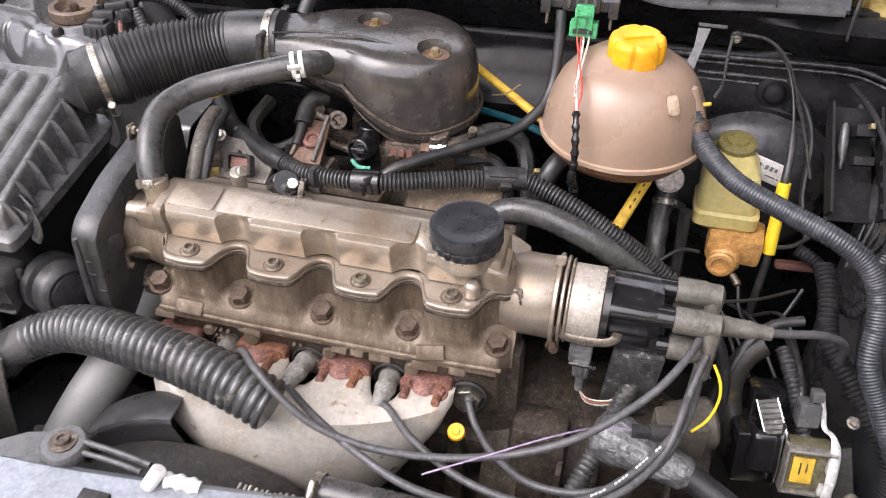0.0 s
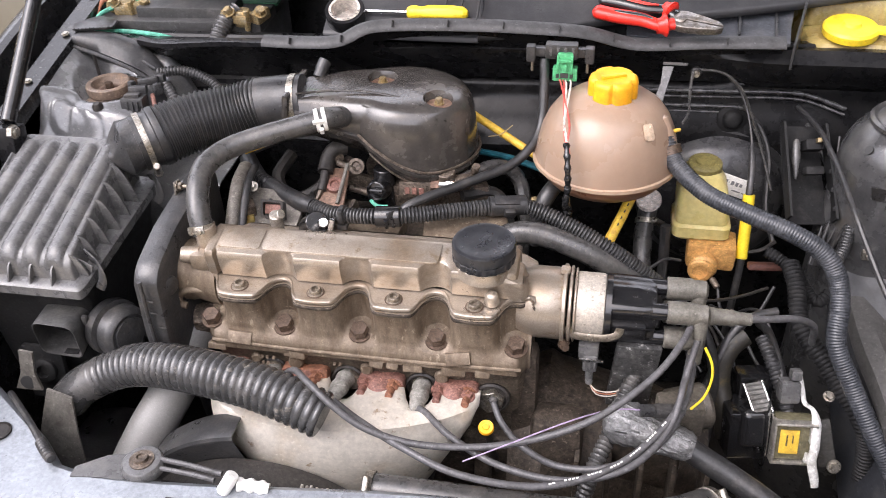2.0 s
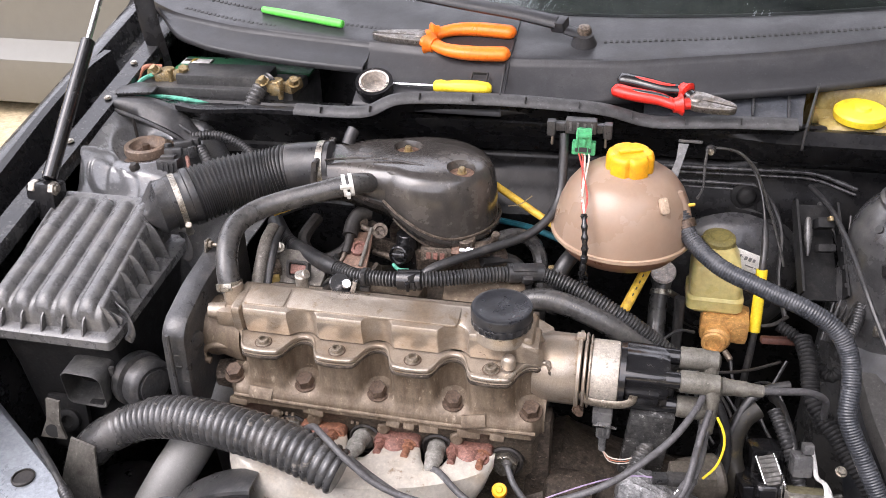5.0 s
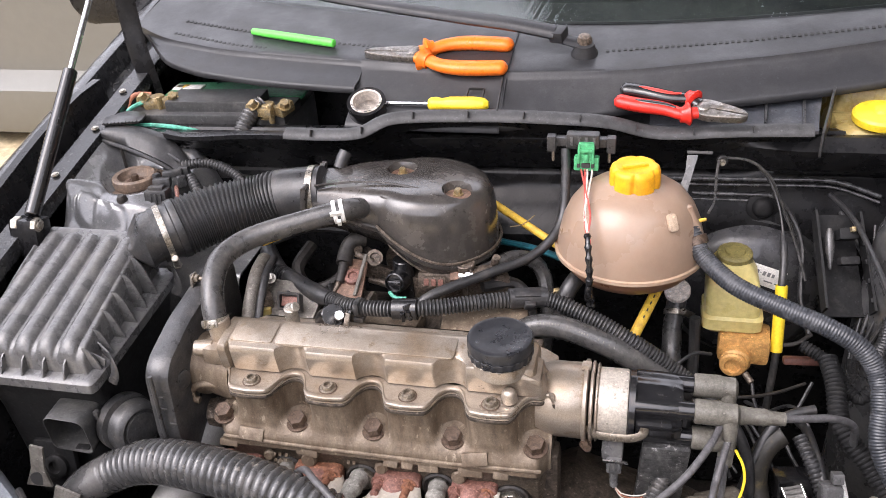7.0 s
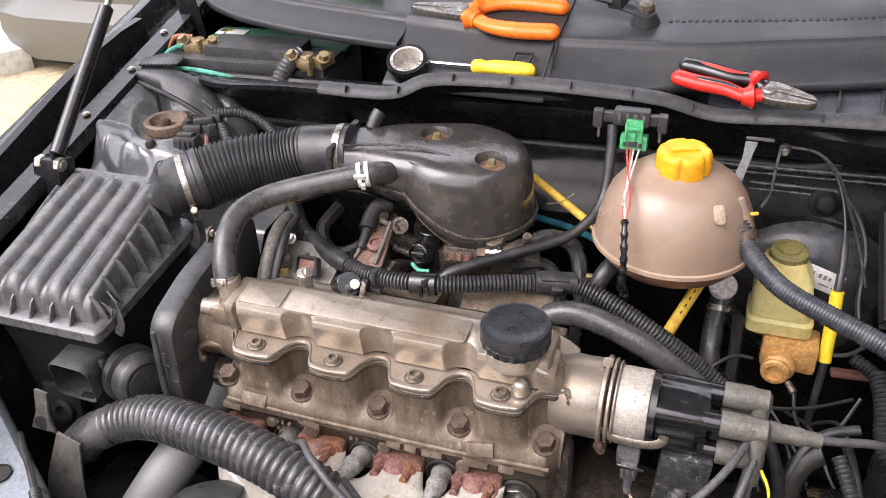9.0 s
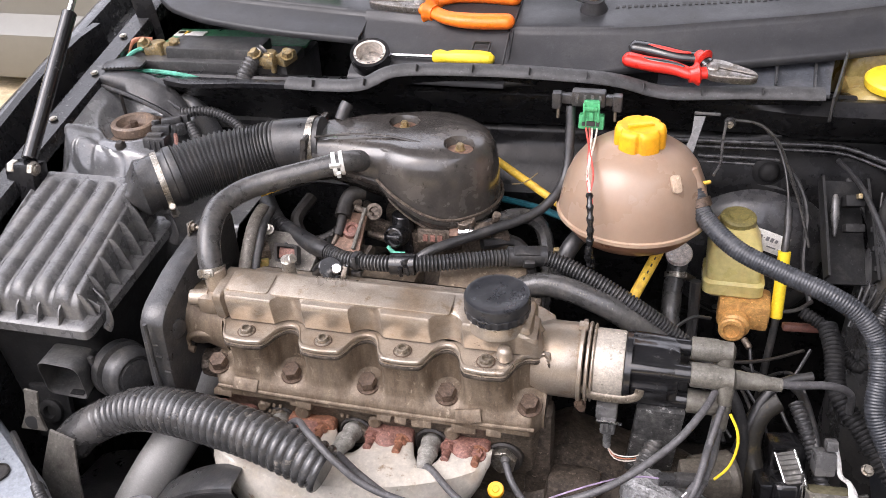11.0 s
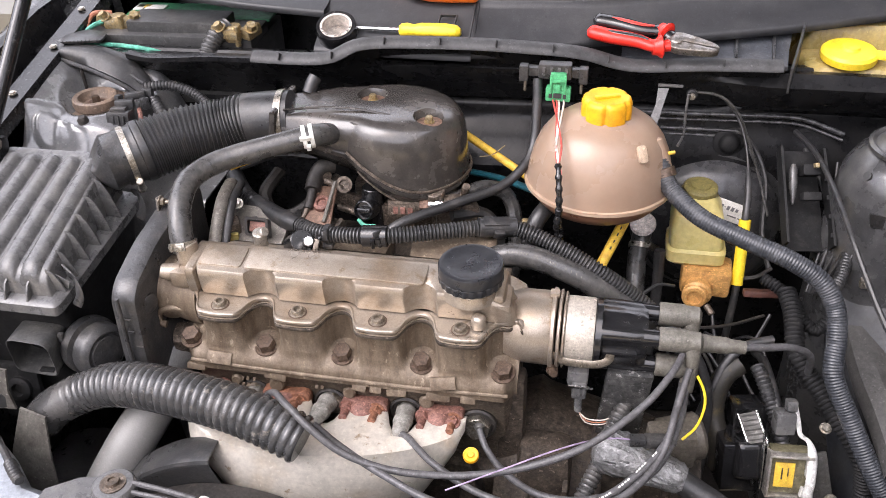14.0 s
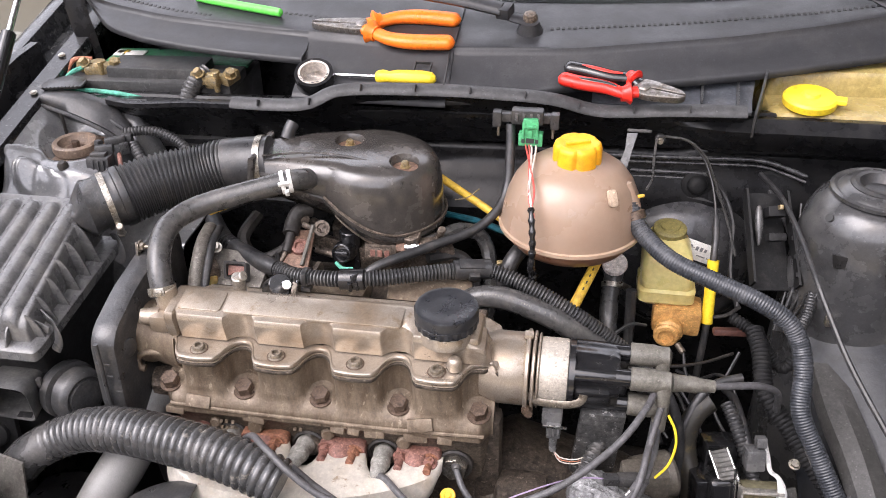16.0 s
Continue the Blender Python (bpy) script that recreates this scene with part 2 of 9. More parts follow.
CREAM = material("cream_plastic", (0.37, 0.285, 0.105), 0.25, 0, (0.24, 0.17, 0.055), 0.5, 12, 200, 0.04, sss=0.2, blot=0.06, flecks=0.25, grit=0.03)
REDWIRE = material("red_wire_sheath", (0.6, 0.09, 0.07), 0.4, 0)
WHITEWIRE = material("white_wire_sheath", (0.72, 0.66, 0.58), 0.4, 0)
GREENWIRE = material("green_wire_sheath", (0.1, 0.42, 0.3), 0.4, 0)
COPPERWIRE = material("copper_red_wire", (0.5, 0.2, 0.12), 0.4, 0)
TEAL = material("teal_pipe", (0.02, 0.13, 0.17), 0.35, 0)
PURPLE = material("pale_purple_wire", (0.36, 0.28, 0.42), 0.4, 0)
FOIL = material("crumpled_silver_tape", (0.22, 0.22, 0.22), 0.34, 0.5, (0.10, 0.10, 0.10), 0.5, 60, 200, 0.9, vary=0.2)
CONCRETE = material("dusty_concrete", (0.52, 0.43, 0.28), 0.85, 0, (0.40, 0.31, 0.18), 0.6, 3.0, 60, 0.3, vary=0.1)
WALL = material("weathered_render", (0.2, 0.185, 0.16), 0.85, 0, (0.13, 0.12, 0.1), 0.5, 1.2, 30, 0.2)
GREYPAINT = material("olive_grey_car_paint", (0.15, 0.146, 0.128), 0.35, 0.1, (0.135, 0.131, 0.115), 0.4, 1.5, 200, 0.0, coat=0.3, flecks=0, blot=0.02, vary=0.015, grit=0.03)
PALESILL = material("pale_grey_sill", (0.66, 0.65, 0.6), 0.45, 0, (0.55, 0.53, 0.48), 0.4, 3, 200, 0.02, flecks=0)
TYRE = material("tyre_rubber", (0.02, 0.02, 0.02), 0.7, 0)
INTERIOR = material("dark_cabin_trim", (0.025, 0.027, 0.028), 0.7, 0)
LEAF = material("palm_leaf", (0.05, 0.085, 0.035), 0.5, 0, (0.03, 0.055, 0.02), 0.4, 3, 40, 0.0)
GLASS = bpy.data.materials.new("windscreen_glass")
GLASS.use_nodes = True
gb = GLASS.node_tree.nodes["Principled BSDF"]
gb.inputs["Base Color"].default_value = (0.75, 0.82, 0.8, 1)
gb.inputs["Roughness"].default_value, gb.inputs["Transmission Weight"].default_value, gb.inputs["IOR"].default_value = 0.02, 1.0, 1.5

DULLALLOY = material("dull_grey_alloy", (0.17, 0.155, 0.135), 0.5, 0.3, (0.08, 0.068, 0.055), 0.5, 60, 400, 0.2)
DUSTY = material("dusty_battery_plastic", (0.05, 0.05, 0.05), 0.4, 0, (0.10, 0.097, 0.092), 0.5, 40, 300, 0.1)
# ---- building helpers ----
ORIGIN = {}


def thing(name, at, label, category, group="", kind=""):
    ob = new(name)
    ob.empty_display_size = 0.02
    ob.location = at
    ORIGIN[ob.name] = Vector(at)
    return tagged(ob, label, category, group, kind)


def part(name, bm, mat, parent, label="", sharp=38):
    at = ORIGIN[parent.name]
    bmesh.ops.recalc_face_normals(bm, faces=bm.faces[:])
    bmesh.ops.translate(bm, verts=bm.verts[:], vec=-at)
    me = bpy.data.meshes.new(name)
    bm.to_mesh(me)
    bm.free()
    me.materials.append(mat)
    me.polygons.foreach_set("use_smooth", [True] * len(me.polygons))
    me.set_sharp_from_angle(angle=radians(sharp))
    ob = new(name, me)
    ob.parent = parent
    ORIGIN[ob.name] = at
    return tagged(ob, label)


def V(p):
    return Vector(p)


def loft(bm, rings, closed=True, caps=True):
    made = [[bm.verts.new(p) for p in ring] for ring in rings]
    n = len(made[0])
    for a, b in zip(made, made[1:]):
        for i in range(n if closed else n - 1):
            j = (i + 1) % n
            bm.faces.new((a[i], a[j], b[j], b[i]))
    if caps and closed:
        bm.faces.new(made[0][::-1])
        bm.faces.new(made[-1])
    return bm


def frame_of(axis):
    axis = V(axis).normalized()
    side = axis.cross((0, 0, 1)) if abs(axis.z) < 0.9 else axis.cross((0, 1, 0))
    side.normalize()
    return side, axis.cross(side).normalized(), axis


def lathe(bm, at, axis, profile, n=32, wave=None):
    """profile: (radius, distance along axis). wave(angle, k) scales the radius."""
    s, u, a = frame_of(axis)
    rings = []
    for k, (r, h) in enumerate(profile):
        ring = []
        for i in range(n):
            t = 2 * math.pi * i / n
            q = r * (wave(t, k) if wave else 1)
            ring.append(V(at) + a * h + s * (q * math.cos(t)) + u * (q * math.sin(t)))
        rings.append(ring)
    return loft(bm, rings)


def cyl(bm, p, q, r, r2=None, n=20, bev=0.001):
    r2 = r if r2 is None else r2
    d = (V(q) - V(p)).length
    bev = min(bev, d * 0.4, r * 0.4)
    return lathe(bm, p, V(q) - V(p), [(r - bev, 0), (r, bev), (r2, d - bev), (r2 - bev, d)], n)


def spline(pts, steps=8):
    pts = [V(p) for p in pts]
    if len(pts) < 3:
        return [pts[0].lerp(pts[-1], i / steps) for i in range(steps + 1)]
    ext = [2 * pts[0] - pts[1]] + pts + [2 * pts[-1] - pts[-2]]
    out = []
    for i in range(1, len(ext) - 2):
        a, b, c, d = ext[i - 1 : i + 3]
        for k in range(steps):
            t = k / steps
            out.append(0.5 * (2 * b + (c - a) * t + (2 * a - 5 * b + 4 * c - d) * t * t + (3 * b - a - 3 * c + d) * t**3))
    out.append(pts[-1])
    return out


def resample(path, gap):
    dist = [0.0]
    for a, b in zip(path, path[1:]):
        dist.append(dist[-1] + (b - a).length)
    count = max(2, int(round(dist[-1] / gap)))
    out, j = [], 0
    for k in range(count + 1):
        want = dist[-1] * k / count
        while j < len(path) - 2 and dist[j + 1] < want:
            j += 1
        seg = max(dist[j + 1] - dist[j], 1e-9)
        out.append(path[j].lerp(path[j + 1], min(1, max(0, (want - dist[j]) / seg))))
    return out


def sweep(bm, path, radius, n=12, caps=True, flat=1.0, up=None):
    """radius: a number or a function of (index, fraction)."""
    rings, side = [], None
    for i, p in enumerate(path):
        t = (path[min(i + 1, len(path) - 1)] - path[max(i - 1, 0)]).normalized()
        if side is None:
            side = frame_of(t)[0] if up is None else t.cross(V(up)).normalized()
        side = (side - t * side.dot(t)).normalized()
        if up is not None:
            side = t.cross(V(up)).normalized()
        nrm = t.cross(side)
        r = radius(i, i / (len(path) - 1)) if callable(radius) else radius
        rings.append([p + side * (r * math.cos(2 * math.pi * k / n)) + nrm * (r * flat * math.sin(2 * math.pi * k / n)) for k in range(n)])
    return loft(bm, rings, caps=caps)


def hose(bm, pts, r, n=12, gap=0.006):
    return sweep(bm, resample(spline(pts), gap), r, n)


def ribbed(bm, pts, r, depth, pitch, n=16, fn=None):
    """A corrugated tube: four rings a rib."""
    path = resample(spline(pts), pitch / 4)
    def rad(i, f):
        base = r if fn is None else r * fn(f)
        return base - (0, 0.15, 1, 0.85)[i % 4] * depth
    return sweep(bm, path, rad, n)


def join_in(bm, tmp, m=None):
    if m is not None:
        bmesh.ops.transform(tmp, matrix=m, verts=tmp.verts[:])
    me = bpy.data.meshes.new("tmp")
    tmp.to_mesh(me)
    tmp.free()
    bm.from_mesh(me)
    bpy.data.meshes.remove(me)
    return bm


def box(bm, c, s, bev=0.002, rot=(0, 0, 0), seg=2, taper=1.0):
    t = bmesh.new()
    bmesh.ops.create_cube(t, size=1.0)
    for v in t.verts:
        k = taper if v.co.z > 0 else 1.0
        v.co = Vector((v.co.x * s[0] * k, v.co.y * s[1] * k, v.co.z * s[2]))
    if bev:
        bmesh.ops.bevel(t, geom=t.edges[:], offset=min(bev, 0.45 * min(s)), segments=seg, affect="EDGES", profile=0.6)
    return join_in(bm, t, pose(*c, *rot))


def hexbolt(bm, at, axis, r, h, washer=1.35):
    s, u, a = frame_of(axis)
    if washer:
        lathe(bm, V(at), a, [(r * washer * 0.97, 0), (r * washer, 0.0006), (r * washer * 0.96, 0.0016)], 20)
    rings = []
    for rr, hh in ((r, 0.001), (r, h * 0.82), (r * 0.9, h)):
        rings.append([V(at) + a * hh + s * (rr * math.cos(math.pi * k / 3 + 0.3)) + u * (rr * math.sin(math.pi * k / 3 + 0.3)) for k in range(6)])
    return loft(bm, rings)


def offset2(poly, d):
    """A closed plan outline, moved inwards by d."""
    out, n = [], len(poly)
    for i in range(n):
        a, b, c = V((*poly[i - 1], 0)), V((*poly[i], 0)), V((*poly[(i + 1) % n], 0))
        e1, e2 = (b - a).normalized(), (c - b).normalized()
        nrm = Vector((-(e1.y + e2.y), e1.x + e2.x, 0))
        nrm = nrm.normalized() if nrm.length > 1e-6 else Vector((-e1.y, e1.x, 0))
        k = max(0.35, nrm.dot((-e1.y, e1.x, 0)))
        p = b + nrm * (d / k)
        out.append((p.x, p.y))
    return out


def slab(bm, poly, z0, z1, bev=0.002, to3=None):
    """A plate with rounded rims from a counter-clockwise outline. to3 turns (u, v, h) into a place."""
    to3 = to3 or (lambda u, v, h: Vector((u, v, h)))
    rows = [(bev, z0), (0.3 * bev, z0 + 0.3 * bev), (0, z0 + bev), (0, z1 - bev), (0.3 * bev, z1 - 0.3 * bev), (bev, z1)]
    return loft(bm, [[to3(u, v, z) for u, v in (offset2(poly, d) if d else poly)] for d, z in rows])


def smooth01(a, b, x):
    t = min(1, max(0, (x - a) / (b - a)))
    return t * t * (3 - 2 * t)


def round_poly(poly, r, seg=4):
    """Cuts the corners of an outline to arcs."""
    out, n = [], len(poly)
    for i in range(n):
        a, b, c = Vector(poly[i - 1]), Vector(poly[i]), Vector(poly[(i + 1) % n])
        k = min(r, 0.45 * (a - b).length, 0.45 * (c - b).length)
        p, q = b + (a - b).normalized() * k, b + (c - b).normalized() * k
        for s in range(seg + 1):
            t = s / seg
            out.append(tuple((1 - t) ** 2 * p + 2 * t * (1 - t) * b + t * t * q))
    return out


def worm_clamp(parent, at, axis, r, width=0.009, screw=(0, 0, 1), name="hose_clamp"):
    """A steel band round a hose, with its screw housing."""
    bm = bmesh.new()
    s, u, a = frame_of(axis)
    lathe(bm, V(at) - a * width / 2, a, [(r * 0.97, 0), (r + 0.0012, 0), (r + 0.0012, width), (r * 0.97, width)], 32)
    d = V(screw)
    d = (d - a * d.dot(a)).normalized()
    p = V(at) + d * (r + 0.004)
    w = a.cross(d)
    cyl(bm, p - w * 0.011, p + w * 0.011, 0.0045, n=12)
    cyl(bm, p + w * 0.011, p + w * 0.016, 0.0055, n=6, bev=0.0005)
    return part(name, bm, STEEL, parent, "bright steel worm-drive band")

# ---- the ground and the car body ----
bm = bmesh.new()
bmesh.ops.create_grid(bm, x_segments=40, y_segments=40, size=400)
me = bpy.data.meshes.new("ground")
bm.to_mesh(me)
bm.free()
me.materials.append(CONCRETE)
tagged(new("ground", me), "dusty beige concrete yard floor", "ground", kind="structure")

car = thing("car", (-0.2, 0.9, 0.0), "black car body with its engine bay laid open", "car")


def sheet(bm, rows, thick, toward):
    """A pressed panel: rows of points, given its thickness along a direction."""
    d = V(toward).normalized() * thick
    front = [[V(p) for p in row] for row in rows]
    n, m = len(front), len(front[0])
    a = [[bm.verts.new(p) for p in row] for row in front]
    b = [[bm.verts.new(p + d) for p in row] for row in front]
    for i in range(n - 1):
        for j in range(m - 1):
            bm.faces.new((a[i][j], a[i][j + 1], a[i + 1][j + 1], a[i + 1][j]))
            bm.faces.new((b[i][j], b[i + 1][j], b[i + 1][j + 1], b[i][j + 1]))
    for i in range(n - 1):
        for j in (0, m - 1):
            bm.faces.new((a[i][j], a[i + 1][j], b[i + 1][j], b[i][j]))
    for j in range(m - 1):
        for i in (0, n - 1):
            bm.faces.new((a[i][j], a[i][j + 1], b[i][j + 1], b[i][j]))
    return bm


def fw(x):
    """How far back the bulkhead stands, across the car."""
    return 0.955 + 0.05 * smooth01(-0.8, 0.35, x)


# bulkhead: dark upper wall, a pressed step, and a swelling lower wall
bm = bmesh.new()
xs = [-0.80 + 0.02 * i for i in range(62)]
prof = [(0.990, -0.022), (0.995, -0.03), (0.996, -0.042), (0.992, -0.047), (0.984, -0.046), (0.955, -0.02), (0.934, 0.0), (0.929, -0.01), (0.924, -0.013), (0.915, -0.012), (0.905, -0.0145), (0.89, -0.02), (0.875, -0.026), (0.86, -0.03), (0.84, -0.028), (0.80, -0.02), (0.70, 0.01), (0.35, 0.02)]
def swell(x, z):
    """A smooth swelling of the lower wall beside the coolant tank."""
    return 0.034 * smooth01(-0.30, -0.19, x) * (1 - smooth01(-0.03, 0.05, x)) * smooth01(0.915, 0.86, z) * smooth01(0.6, 0.8, z)
def fore(x, z):
    return 0.028 * smooth01(0.10, 0.19, x) * smooth01(0.927, 0.94, z) * (1 - smooth01(0.978, 0.99, z))
sheet(bm, [[(x, fw(x) + dy - swell(x, z) - fore(x, z), z) for x in xs] for z, dy in prof], 0.02, (0, 1, 0))
part("bulkhead", bm, PAINT, car, "black painted bulkhead with a pressed step")
# pressed beads on its right half
# the highlights along the bead edges are put in as a paler grey
EDGE = material("grey_edge_highlight", (0.06, 0.06, 0.062), 0.25, 0.2, (0.16, 0.16, 0.158), 0.6, 60, 300, 0.1)
for pts, r in (([(0.02, 0.982, 0.923), (0.09, 0.986, 0.9225), (0.16, 0.989, 0.923), (0.215, 0.989, 0.9245), (0.245, 0.987, 0.922), (0.29, 0.98, 0.909)], 0.0032),
               ([(0.06, 0.980, 0.903), (0.12, 0.981, 0.9035), (0.160, 0.981, 0.903), (0.173, 0.980, 0.895), (0.181, 0.974, 0.883), (0.209, 0.962, 0.83)], 0.0026)):
    for dz in (0.0, -0.0085):
        bm = bmesh.new()
        hose(bm, [(x, y, z + dz) for x, y, z in pts], r * (1 if dz == 0 else 0.6), 10)
        part("bead", bm, EDGE, car, "pressed bead with its edge highlight painted grey")

# well behind the bulkhead, where the battery and the washer tank stand
bm = bmesh.new()
sheet(bm, [[(x, fw(x) + 0.022, 0.97) for x in xs], [(x, fw(x) + 0.03, 0.92) for x in xs], [(x, 1.13, 0.9) for x in xs], [(x, 1.2, 1.07) for x in xs]], 0.01, (0, 0, -1))
part("scuttle_well", bm, PAINT, car)

# inner wings
for sx, name in ((-0.80, "inner_wing"), (0.43, "inner_wing")):
    bm = bmesh.new()
    k = 1 if sx < 0 else -1
    rows = []
    for z, dx in ((0.94, 0.0), (0.90, 0.01), (0.82, 0.03), (0.76, 0.05), (0.55, 0.06), (0.3, 0.08)):
        rows.append([(sx + k * dx, 0.30 + 0.05 * i, z + 0.1 * smooth01(0.5, 1.0, 0.30 + 0.05 * i) * smooth01(0.7, 0.95, z)) for i in range(15)])
    sheet(bm, rows, 0.012, (-k, 0, 0))
    part(name, bm, PAINT, car)

# strut towers
def tower(cx, cy, zt, r, paint):
    bm = bmesh.new()
    lathe(bm, (cx, cy, 0), (0, 0, 1), [(r + 0.022, 0.3), (r + 0.018, zt - 0.16), (r + 0.014, zt - 0.08), (r + 0.009, zt - 0.045), (r, zt - 0.025), (r - 0.012, zt - 0.014), (r - 0.03, zt - 0.009), (0.05, zt - 0.008), (0.043, zt - 0.002), (0.036, zt - 0.001), (0.033, zt - 0.012)], 48)
    return part("strut_tower", bm, paint, car, "scuffed dark suspension tower")


# the pressed tower on the airbox side: a raised round seat, falling to the rail and to the front edge, with two embossed pads
def seg_dist(x, y, ax, ay, bx, by):
    t = min(1, max(0, ((x - ax) * (bx - ax) + (y - ay) * (by - ay)) / ((bx - ax) ** 2 + (by - ay) ** 2)))
    return math.hypot(x - ax - t * (bx - ax), y - ay - t * (by - ay))


def tower_z(x, y):
    r = math.hypot(x + 0.684, y - 0.858)
    z = 0.946 - 0.030 * smooth01(0.052, 0.13, r)
    z += 0.003 * smooth01(0.058, 0.052, r) - 0.010 * smooth01(0.044, 0.038, r)
    z -= 0.030 * smooth01(0.800, 0.768, y) + 0.07 * smooth01(-0.625, -0.575, x)
    z += 0.035 * smooth01(0.895, 0.925, y)
    k = smooth01(-0.700, -0.746, x) * (0.5 + 0.5 * smooth01(0.762, 0.80, y))
    z += k * (0.945 + 0.235 * (y - 0.70) - z)
    z += 0.0075 * smooth01(0.017, 0.011, seg_dist(x, y, -0.715, 0.787, -0.672, 0.778))
    z += 0.0060 * smooth01(0.009, 0.004, seg_dist(x, y, -0.752, 0.792, -0.712, 0.818))
    return z + 0.0012 * math.sin(31 * x + 3) * math.sin(27 * y)


bm = bmesh.new()
rows = [[(-0.744 + 0.224 * i / 74, 0.757, tower_z(-0.744 + 0.224 * i / 74, 0.768) - d) for i in range(75)] for d in (0.16, 0.012, 0.003)]
rows += [[(-0.744 + 0.224 * i / 74, 0.760 + 0.178 * j / 60, tower_z(-0.744 + 0.224 * i / 74, 0.760 + 0.178 * j / 60)) for i in range(75)] for j in range(61)]
sheet(bm, rows, 0.003, (0, 0.3, -1))
part("strut_tower", bm, TOWERPAINT, car, "scuffed shiny dark pressed suspension tower", sharp=60)
tower(0.347, 0.866, 0.962, 0.070, TOWERBLACK)
bm = bmesh.new()
lathe(bm, (0.2845, 0.828, 0.9335), (-0.8, -0.5, 0.6), [(0.005, -0.004), (0.005, 0.0008), (0.001, 0.001)], 16)
part("tower_hole", bm, INK, car)
bm = bmesh.new()
lathe(bm, (0.347, 0.866, 0.951), (0, 0, 1), [(0.058, 0), (0.058, 0.004), (0.054, 0.006), (0.050, 0.004), (0.048, 0.0)], 44)
part("tower_ring", bm, TOWERBLACK, car)
bm = bmesh.new()
lathe(bm, (-0.672, 0.805, 0.938), (0, -0.25, 1), [(0.008, 0), (0.007, 0.012), (0.004, 0.016)], 14)
part("stud", bm, DARK, car)
bm = bmesh.new()
hose(bm, [(-0.712, 0.885, 0.95), (-0.713, 0.886, 0.982)], 0.0022, 8)
part("stud", bm, DARK, car)

# wing rails with the bonnet gutter
def rail(k, x0, paint):
    ys = [0.40 + 0.05 * i for i in range(20)]
    def zz(y):
        return 0.955 + 0.235 * (y - 0.70)
    cross = [(0.0, -0.08), (0.0, -0.012), (0.003, 0.0), (0.03, 0.001), (0.034, -0.002), (0.036, -0.022), (0.075, -0.024), (0.079, -0.005), (0.084, 0.006), (0.10, 0.006), (0.125, -0.01), (0.14, -0.06), (0.15, -0.2)]
    bm = bmesh.new()
    sheet(bm, [[(x0 - k * dx, y, zz(y) + dz) for dx, dz in cross] for y in ys], 0.006, (0, 0, -1))
    return part("wing_rail", bm, paint, car, "black wing edge with a bonnet gutter")


rail(1, -0.742, material("dusty_rail_paint", (0.02, 0.0205, 0.022), 0.2, 0.1, (0.06, 0.06, 0.058), 0.5, 30, spots=(0.13, 0.13, 0.125), flecks=1.5))
rail(-1, 0.44, PAINT)
for y, dx in ((0.735, 0.015), (0.80, 0.018), (0.9, 0.014), (0.99, 0.018)):
    bm = bmesh.new()
    hexbolt(bm, (-0.742 - dx, y, 0.957 + 0.235 * (y - 0.70)), (0, -0.2, 1), 0.004, 0.003)
    part("rail_bolt", bm, STEEL, car)
bm = bmesh.new()
sheet(bm, [[(-0.744, 0.66 + 0.02 * i, 0.935 + 0.235 * (0.66 + 0.02 * i - 0.70) - d) for i in range(6)] for d in (0.0, 0.02, 0.09)], 0.004, (-1, 0, 0))
part("wing_apron", bm, PAINT, car)

# front crossmember over the radiator
bm = bmesh.new()
xs2 = [-0.78 + 0.04 * i for i in range(31)]
def slam_y(x):
    return 0.362 + 0.03 * smooth01(-0.5, -0.1, x) + 0.66 * max(0, -0.515 - x) ** 1.0 * smooth01(-0.50, -0.58, x)
sheet(bm, [[(x, slam_y(x) + dy, z) for x in xs2] for dy, z in ((0.012, 0.70), (0.012, 0.752), (0.008, 0.766), (0.0, 0.772), (-0.075, 0.768), (-0.085, 0.74), (-0.09, 0.6))], 0.006, (0, -0.3, -1))
part("front_crossmember", bm, SLAM, car, "silver grey front crossmember")
bm = bmesh.new()
box(bm, (-0.395, 0.345, 0.772), (0.026, 0.012, 0.004), 0.001)
part("slot", bm, DARK, car)

bm = bmesh.new()
lathe(bm, (-0.622, 0.404, 0.770), (0, 0, 1), [(0.012, 0), (0.0125, 0.0035), (0.0105, 0.0042), (0.0100, 0.0025), (0.001, 0.0025)], 28)
part("drain_hole", bm, DARK, car)
BRACKET = material("dusty_grey_bracket", (0.13, 0.122, 0.108), 0.5, 0.1, (0.07, 0.063, 0.054), 0.5, 40, 300, 0.2)
bm = bmesh.new()
sheet(bm, [[(-0.668, 0.492, 0.742), (-0.628, 0.486, 0.750)], [(-0.655, 0.494, 0.768), (-0.634, 0.490, 0.772)], [(-0.648, 0.496, 0.80), (-0.630, 0.494, 0.80)]], 0.003, (0, 1, 0))
part("lamp_bracket", bm, BRACKET, car, "dusty grey lamp bracket")
bm = bmesh.new()
lathe(bm, (-0.646, 0.490, 0.757), (0.1, -1, 0.1), [(0.009, 0), (0.009, 0.0015), (0.001, 0.0016)], 20)
part("bracket_hole", bm, INK, car)
bm = bmesh.new()
sheet(bm, [[(-0.612, 0.475, 0.765), (-0.580, 0.47, 0.76)], [(-0.622, 0.455, 0.72), (-0.575, 0.452, 0.715)], [(-0.630, 0.44, 0.66), (-0.568, 0.435, 0.65)]], 0.003, (0, 1, 0))
part("lamp_housing", bm, BRACKET, car, "dark plastic back of the headlamp")
bm = bmesh.new()
